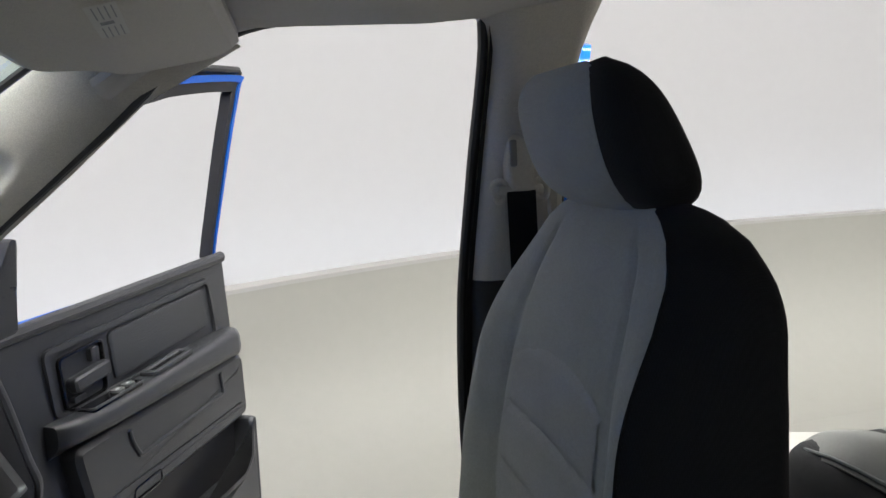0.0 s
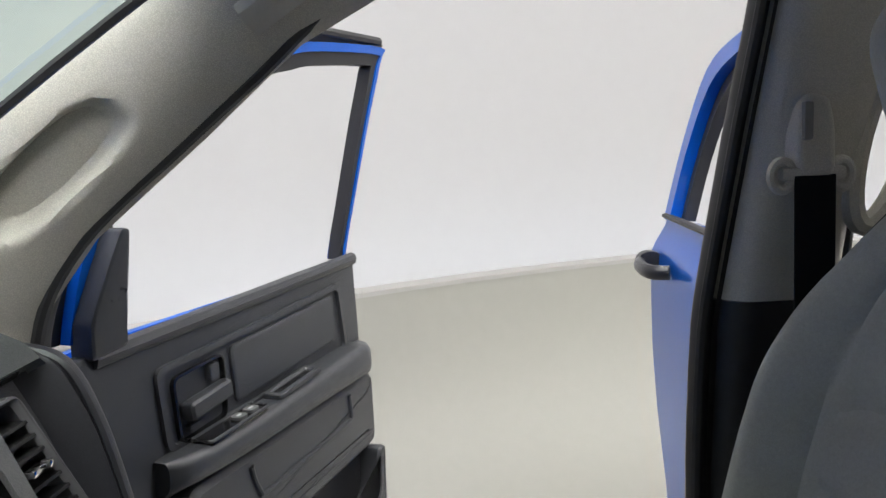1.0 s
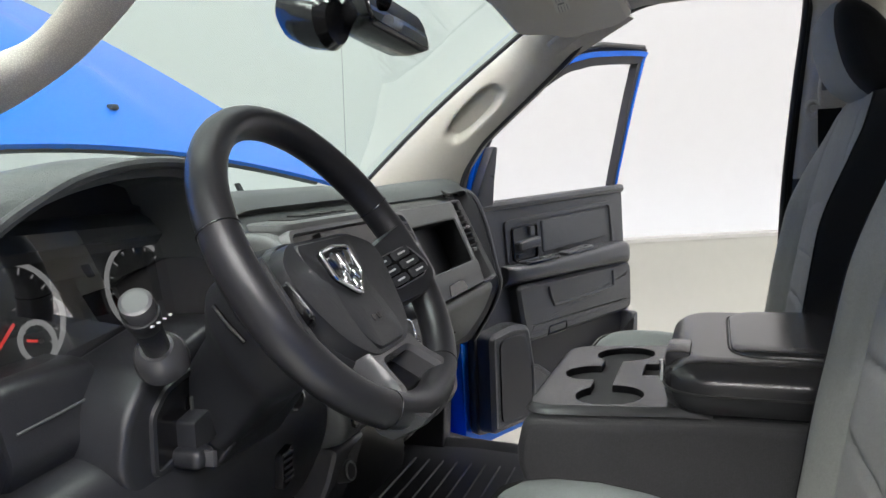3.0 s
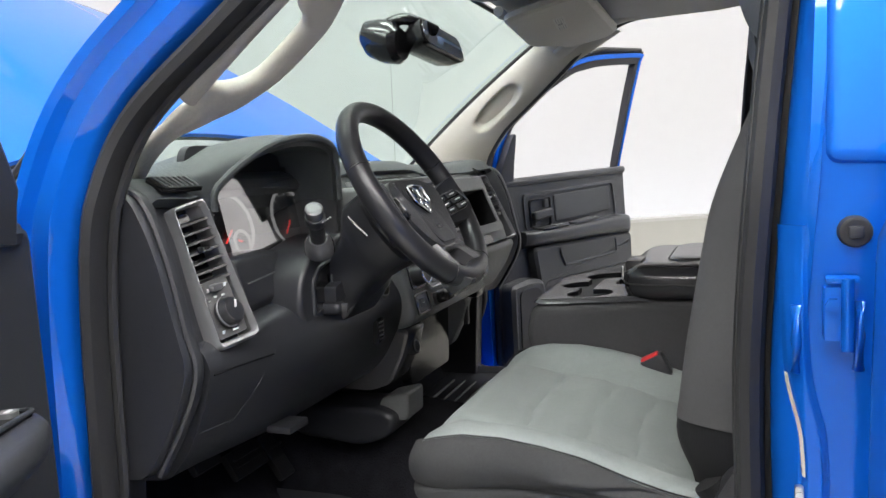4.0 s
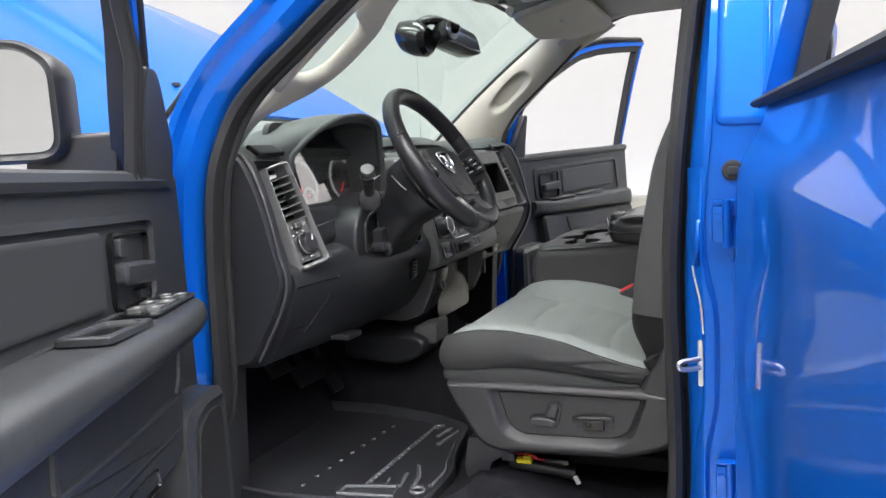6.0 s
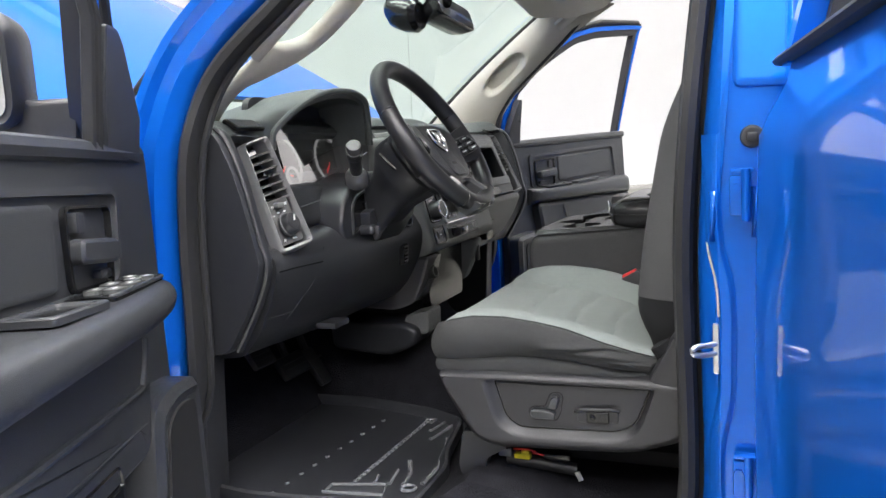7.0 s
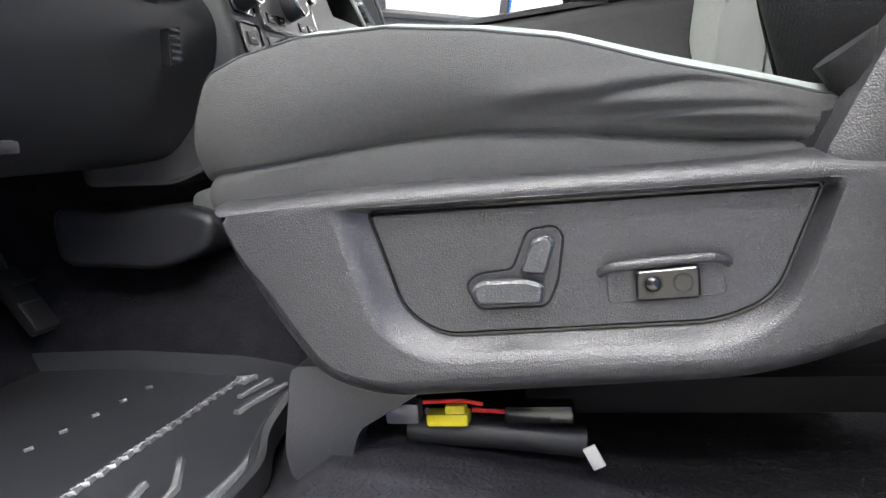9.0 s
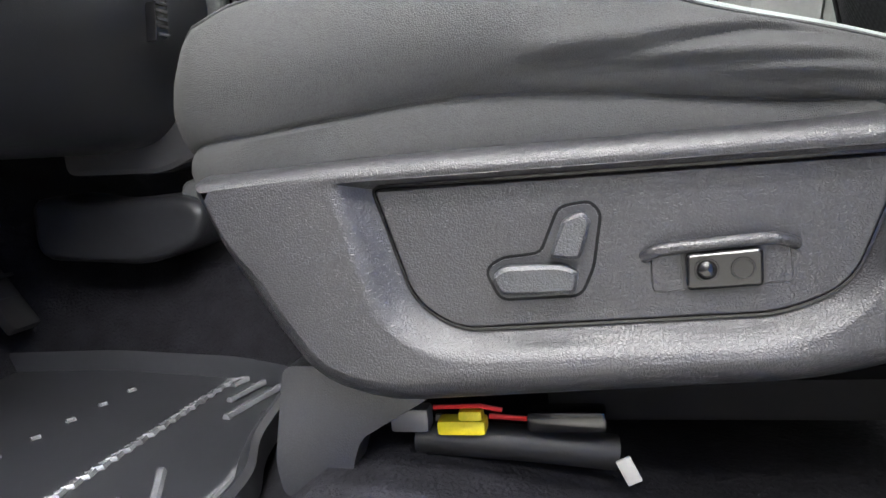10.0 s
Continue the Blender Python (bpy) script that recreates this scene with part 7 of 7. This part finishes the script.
    lip = [[dl(s, y, z) for s, z in offset2(low2, o)] for y, o in ((0.002, 0.0), (-0.050, 0.0), (-0.058, -0.004), (-0.060, -0.010), (-0.058, -0.018))]
    part("pocket_front", fix(loft(lip), side), M_DOORP, tr, "charcoal pocket front", angle=24)
    # speaker in the front foot of the panel
    spk = [[dl(s, y, z) for s, z in offset2(rounded([(0.00, 0.985), (0.12, 1.0), (0.205, 0.985), (0.235, 0.83), (0.235, 0.67), (0.0, 0.67)], 0.03, 4), o)] for y, o in ((0.002, 0.0), (-0.045, -0.003), (-0.055, -0.018), (-0.052, -0.03))]
    sb = part("speaker_surround", fix(loft(spk), side), M_DOORP, tr, "charcoal speaker surround")
    grille = rounded([(0.045, 0.955), (0.12, 0.965), (0.175, 0.95), (0.20, 0.83), (0.20, 0.70), (0.045, 0.70)], 0.025, 4)
    part("speaker_grille", fix(loft([[dl(s, y, z) for s, z in grille] for y in (-0.05, -0.0565)]), side), M_RUBBER, sb, "black speaker grille")
    # sail panel and window frame
    if driver:
        sail = rounded([(0.045, 1.350), (0.178, 1.372), (0.190, 1.46), (0.205, 1.546), (0.160, 1.545), (0.132, 1.525), (0.108, 1.499), (0.070, 1.458), (0.034, 1.418), (0.036, 1.400)], 0.010, 3)
    else:
        sail = rounded([(0.02, 1.365), (0.09, 1.372), (0.088, 1.46), (0.080, 1.548), (0.062, 1.55), (0.040, 1.49), (0.018, 1.42)], 0.008, 3)
    part("sail_panel", dprism(sail, 0.014 if driver else 0.03, -0.010, 0.006, side), M_DOORP, d, "charcoal mirror sail panel")
    wi, wo = smooth2(([(0.125, 1.39), (0.165, 1.48), (0.192, 1.55), (0.222, 1.62), (0.285, 1.712)] if driver else WIN_IN[:5]) + WIN_IN[5:]), smooth2(([(0.075, 1.39), (0.110, 1.48), (0.135, 1.55), (0.165, 1.63), (0.245, 1.742)] if driver else WIN_OUT[:5]) + WIN_OUT[5:])
    part("window_frame", band(lerp_line(wo, wi, 0.26), lerp_line(wo, wi, 0.56), 0.066, 0.022, side), M_BLUE, d, "blue window frame")
    part("frame_inner", band(lerp_line(wo, wi, 0.54), wi, 0.058, 0.026, side), M_RUBBER, d, "black inner window channel")
    part("frame_seal", band(wo, lerp_line(wo, wi, 0.28), 0.072, 0.040, side), M_RUBBER, d, "black outer window seal")
    if driver:
        for ds, r in ((0.0, 0.007), (0.022, 0.006)):
            part("glass_run", dtube([(0.190 + ds, -0.002, 1.372), (0.200 + ds, -0.002, 1.46), (0.214 + ds, 0.002, 1.548), (0.245 + ds, 0.016, 1.62), (0.292 + ds, 0.022, 1.70), (0.36 + ds, 0.022, 1.76)], r, side, 0.010), M_RUBBER, d, "black window run")
    part("latch", dprism(rounded([(0.915, 0.985), (0.935, 0.985), (0.935, 0.965), (0.915, 0.965)], 0.004), 0.06, 0.03, 0.003, side), M_ZINC, d)
    part("door_seal", dtube([(-0.015, 0.060, 0.66), (-0.02, 0.060, 1.0), (-0.01, 0.060, 1.38), (0.04, 0.060, 1.57), (0.13, 0.05, 1.68), (0.26, 0.03, 1.773), (0.42, 0.03, 1.852), (0.62, 0.03, 1.893), (0.92, 0.03, 1.908)], 0.010, side), M_RUBBER, d)
    if driver:
        hp = rounded([(0.12, 1.415), (0.12, 1.565), (0.17, 1.60), (0.34, 1.60), (0.36, 1.56), (0.355, 1.415)], 0.04, 5)
        mr = part("mirror_housing", fix(loft([[Vector((s, y, z)) for y, z in offset2(hp, o)] for s, o in ((0.02, -0.05), (0.05, -0.02), (0.09, 0.0), (0.155, 0.006), (0.165, 0.0), (0.160, -0.010))]), side), M_BLACK, d, "black door mirror housing")
        part("mirror_glass", fix(loft([[Vector((s, y, z)) for y, z in offset2(hp, -0.011)] for s in (0.158, 0.1635)]), side), M_MIRROR, mr)
        part("mirror_arm", dprism(rounded([(0.03, 1.350), (0.03, 1.445), (0.14, 1.455), (0.14, 1.350)], 0.012), 0.05, 0.20, 0.01, side), M_BLACK, d, "black mirror arm")
    return d


def rear_door(side, hinge, angle):
    m = door_frame(side, hinge, angle)
    d = thing("rear_door", m, "open glossy blue rear door seen from its outer side", "car door", "truck doors", world_built=False)
    BELT = 1.445

    def skin(u, v):
        z = 0.55 + (BELT - 0.55) * v
        s = u * interp(z, [(0.55, 0.66), (0.80, 0.76), (0.95, 0.86), (1.10, 0.93), (1.25, 0.965), (1.36, 0.972), (1.445, 0.955)])
        y = 0.004 + 0.012 * math.sin(math.pi * (0.10 + 0.85 * v)) - 0.030 * max(0.0, 1 - s / 0.075) ** 2 - 0.036 * soft(z, 1.345, 1.445)
        return Vector((s, y, z))
    part("outer_skin", fix(sheet(lambda u, v: skin(1 - u, v), 40, 40, 0.015), side), M_BLUE, d)
    part("inner_shell", fix(loft([[Vector((s, y, z)) for s, z in rounded([(0.02, 0.58), (0.64, 0.58), (0.83, 0.93), (0.93, 1.15), (0.94, 1.43), (0.02, 1.43)], 0.03)] for y in (-0.030, -0.10)]), side), M_BLUE, d)
    part("trim_panel", fix(loft([[Vector((s, y, z)) for s, z in rounded([(0.02, 0.62), (0.64, 0.62), (0.82, 0.95), (0.91, 1.17), (0.92, 1.42), (0.02, 1.42)], 0.03)] for y in (-0.10, -0.13)]), side), M_DOORP, d)
    belt = [Vector((s, -0.026, BELT + 0.004)) for s in (0.015, 0.3, 0.6, 0.95)]
    part("belt_moulding", fix(tube(belt, 0.007, 8, up=Vector((0, 1, 0)), ry=0.012), side), M_RUBBER, d, "black belt moulding")
    fo = smooth2([(0.045, 1.44), (0.09, 1.64), (0.125, 1.83), (0.16, 1.865), (0.30, 1.875), (0.62, 1.868), (0.85, 1.815), (0.94, 1.64), (0.962, 1.44)])
    fi = smooth2([(0.115, 1.44), (0.145, 1.62), (0.175, 1.78), (0.205, 1.805), (0.32, 1.815), (0.58, 1.805), (0.755, 1.745), (0.84, 1.60), (0.86, 1.44)])
    def bandr(A, B, y0, y1):
        rr = [[Vector((a[0], y0 - 0.22 * (a[1] - 1.44), a[1])), Vector((b[0], y0 - 0.22 * (b[1] - 1.44), b[1])), Vector((b[0], y1 - 0.22 * (b[1] - 1.44), b[1])), Vector((a[0], y1 - 0.22 * (a[1] - 1.44), a[1]))] for a, b in zip(A, B)]
        return fix(loft(rr), side)
    part("window_frame", bandr(fo, lerp_line(fo, fi, 0.66), -0.022, -0.08), M_BLUE, d, "blue window frame")
    part("frame_seal", bandr(lerp_line(fo, fi, 0.64), fi, -0.052, -0.082), M_RUBBER, d, "black window channel")
    if side < 0:
        return d
    hs = [Vector((s, y, 1.335)) for s, y in ((0.70, 0.015), (0.72, 0.055), (0.80, 0.065), (0.87, 0.055), (0.89, 0.015))]
    hd = part("door_handle", fix(tube(smooth_path(hs, 6), 0.014, 10, up=Vector((0, 0, 1)), ry=0.018), side), M_BLACK, d, "black pull handle")
    part("handle_cap", fix(loft([[Vector((0.885, 0.03 + y, 1.335 + z)) + Vector((k, 0, 0)) for y, z in ring2d(0.035, 14, 0.03)] for k in (-0.02, 0.02)]), side), M_BLACK, hd)
    return d


front_door(1, (1.004, 0.897, 0.0), 67.0, False)
front_door(-1, (-0.991, 0.887, 0.02), 66.0, True)
rear_door(-1, (-0.866, -0.068, 0.0), 84.0)
rear_door(1, (0.985, -0.090, 0.0), 80.0)

# fittings on the driver side centre pillar
bp = thing("pillar_fittings", pose(-0.9, -0.02, 0.85), "door striker, check straps and grommet on the blue pillar", "door hardware")
st0 = Vector((-0.862, -0.008, 1.045))
part("striker_plate", prism(rounded([(st0.y - 0.0045, st0.z - 0.030), (st0.y + 0.0045, st0.z - 0.030), (st0.y + 0.0045, st0.z + 0.045), (st0.y - 0.0045, st0.z + 0.045)], 0.004, 4), "x", st0.x + 0.006, st0.x + 0.014, 0.002), M_ZINC, bp, "zinc striker plate")
bar = [st0 + Vector(q) for q in ((0.010, 0.0, 0.015), (-0.002, 0.010, 0.015), (-0.012, 0.026, 0.014), (-0.014, 0.031, 0.008), (-0.012, 0.026, 0.002), (-0.002, 0.010, 0.001), (0.010, 0.0, 0.001))]
part("striker", tube(smooth_path(bar, 5), 0.0042, 10), M_ZINC, bp, "zinc striker loop")
for dz in (-0.020, 0.036):
    part("screw", cyl(st0 + Vector((0.007, 0, dz)), st0 + Vector((0.004, 0, dz)), 0.0035, 12), M_ZINC, bp)
gr = part("grommet", cyl((-0.838, -0.058, 1.354), (-0.856, -0.059, 1.354), 0.017, 24, 0.015, 0.003), M_RUBBER, bp, "black rubber grommet")
part("plug", box((-0.857, -0.059, 1.354), (0.006, 0.014, 0.012), 0.003), M_BLACK, gr)
for z in (1.275, 0.865):
    h = part("door_hinge", join(box((-0.862, -0.040, z), (0.020, 0.022, 0.055), 0.004), cyl((-0.872, -0.050, z - 0.036), (-0.872, -0.050, z + 0.036), 0.006, 14), box((-0.866, -0.046, z + 0.034), (0.016, 0.030, 0.006), 0.002)), M_BLUE, bp, "blue painted door hinge")
    part("bolt", cyl((-0.870, -0.037, z + 0.010), (-0.878, -0.037, z + 0.010), 0.007, 6), M_BLUE, h)

# folded steel step, raised upper panel and label on the driver side centre pillar
def pillar_x(y):
    return -interp(y, [(-0.012, 0.852), (-0.005, 0.846), (0.009, 0.828), (0.017, 0.815)])


up_o = rounded([(-0.036, 1.425), (-0.112, 1.420), (-0.118, 1.80), (-0.046, 1.80)], 0.012, 4)
part("pressed_panel", loft([[(-(xs(z, -1) + dx), y, z) for y, z in offset2(up_o, o)] for dx, o in ((0.030, 0.004), (0.0365, 0.0), (0.0385, -0.005), (0.0385, -0.012))]), M_BLUE, bp)
for y, z in ((-0.006, 1.245), (-0.062, 1.25)):
    part("pressed_bead", tube([(-0.850, y, z + 0.035), (-0.853, y, z), (-0.850, y, z - 0.035)], 0.006, 8), M_BLUE, bp)
FOLD = [(0.80, 0.009), (0.886, 0.008), (0.921, 0.005), (0.945, -0.002), (0.988, -0.009), (1.104, -0.011), (1.151, -0.008), (1.179, 0.0), (1.21, 0.006), (1.272, 0.009), (1.36, 0.010)]


def fold_y(z):
    return sum(interp(z + dz, FOLD) for dz in (-0.012, -0.006, 0.0, 0.006, 0.012)) / 5


def folded(u, v):
    """A step in the pressed steel that bends in round the striker."""
    z = 0.80 + 0.56 * v
    y = fold_y(z) - 0.026 * u
    lift = 0.0060 * soft(u, 0.0, 0.22) * (1 - soft(u, 0.7, 1.0)) * soft(v, 0.0, 0.10) * soft(v, 1.0, 0.78) - 0.0012 - 0.006 * soft(v, 0.86, 1.0)
    return (pillar_x(y) - lift, y, z)


part("pressed_fold", sheet(folded, 22, 60, 0.003), M_BLUE, bp)
lb = thing("pillar_label", pose(-0.85, 0.0, 1.15), "curved white printed label strip on the blue door pillar", "label")


def on_label(u, v, d=0.0):
    p = folded(0.02 + 0.11 * u, (1.100 + 0.106 * v - 0.80) / 0.56)
    return (p[0] - 0.0010 - d, p[1] + 0.0007 + d, p[2])


part("paper", sheet(on_label, 6, 24, 0.0005), M_PAPER, lb)
for u0, u1, v0, v1, mat in ((0.03, 0.14, 0.10, 0.92, M_TRIM), (0.86, 0.97, 0.05, 0.75, M_TRIM), (0.05, 0.35, 0.04, 0.10, M_DASHGREY), (0.70, 0.95, 0.82, 0.87, M_DASHGREY)):
    part("print_bar", sheet(lambda u, v: on_label(u0 + (u1 - u0) * u, v0 + (v1 - v0) * v, 0.0006), 2, 12), mat, lb)
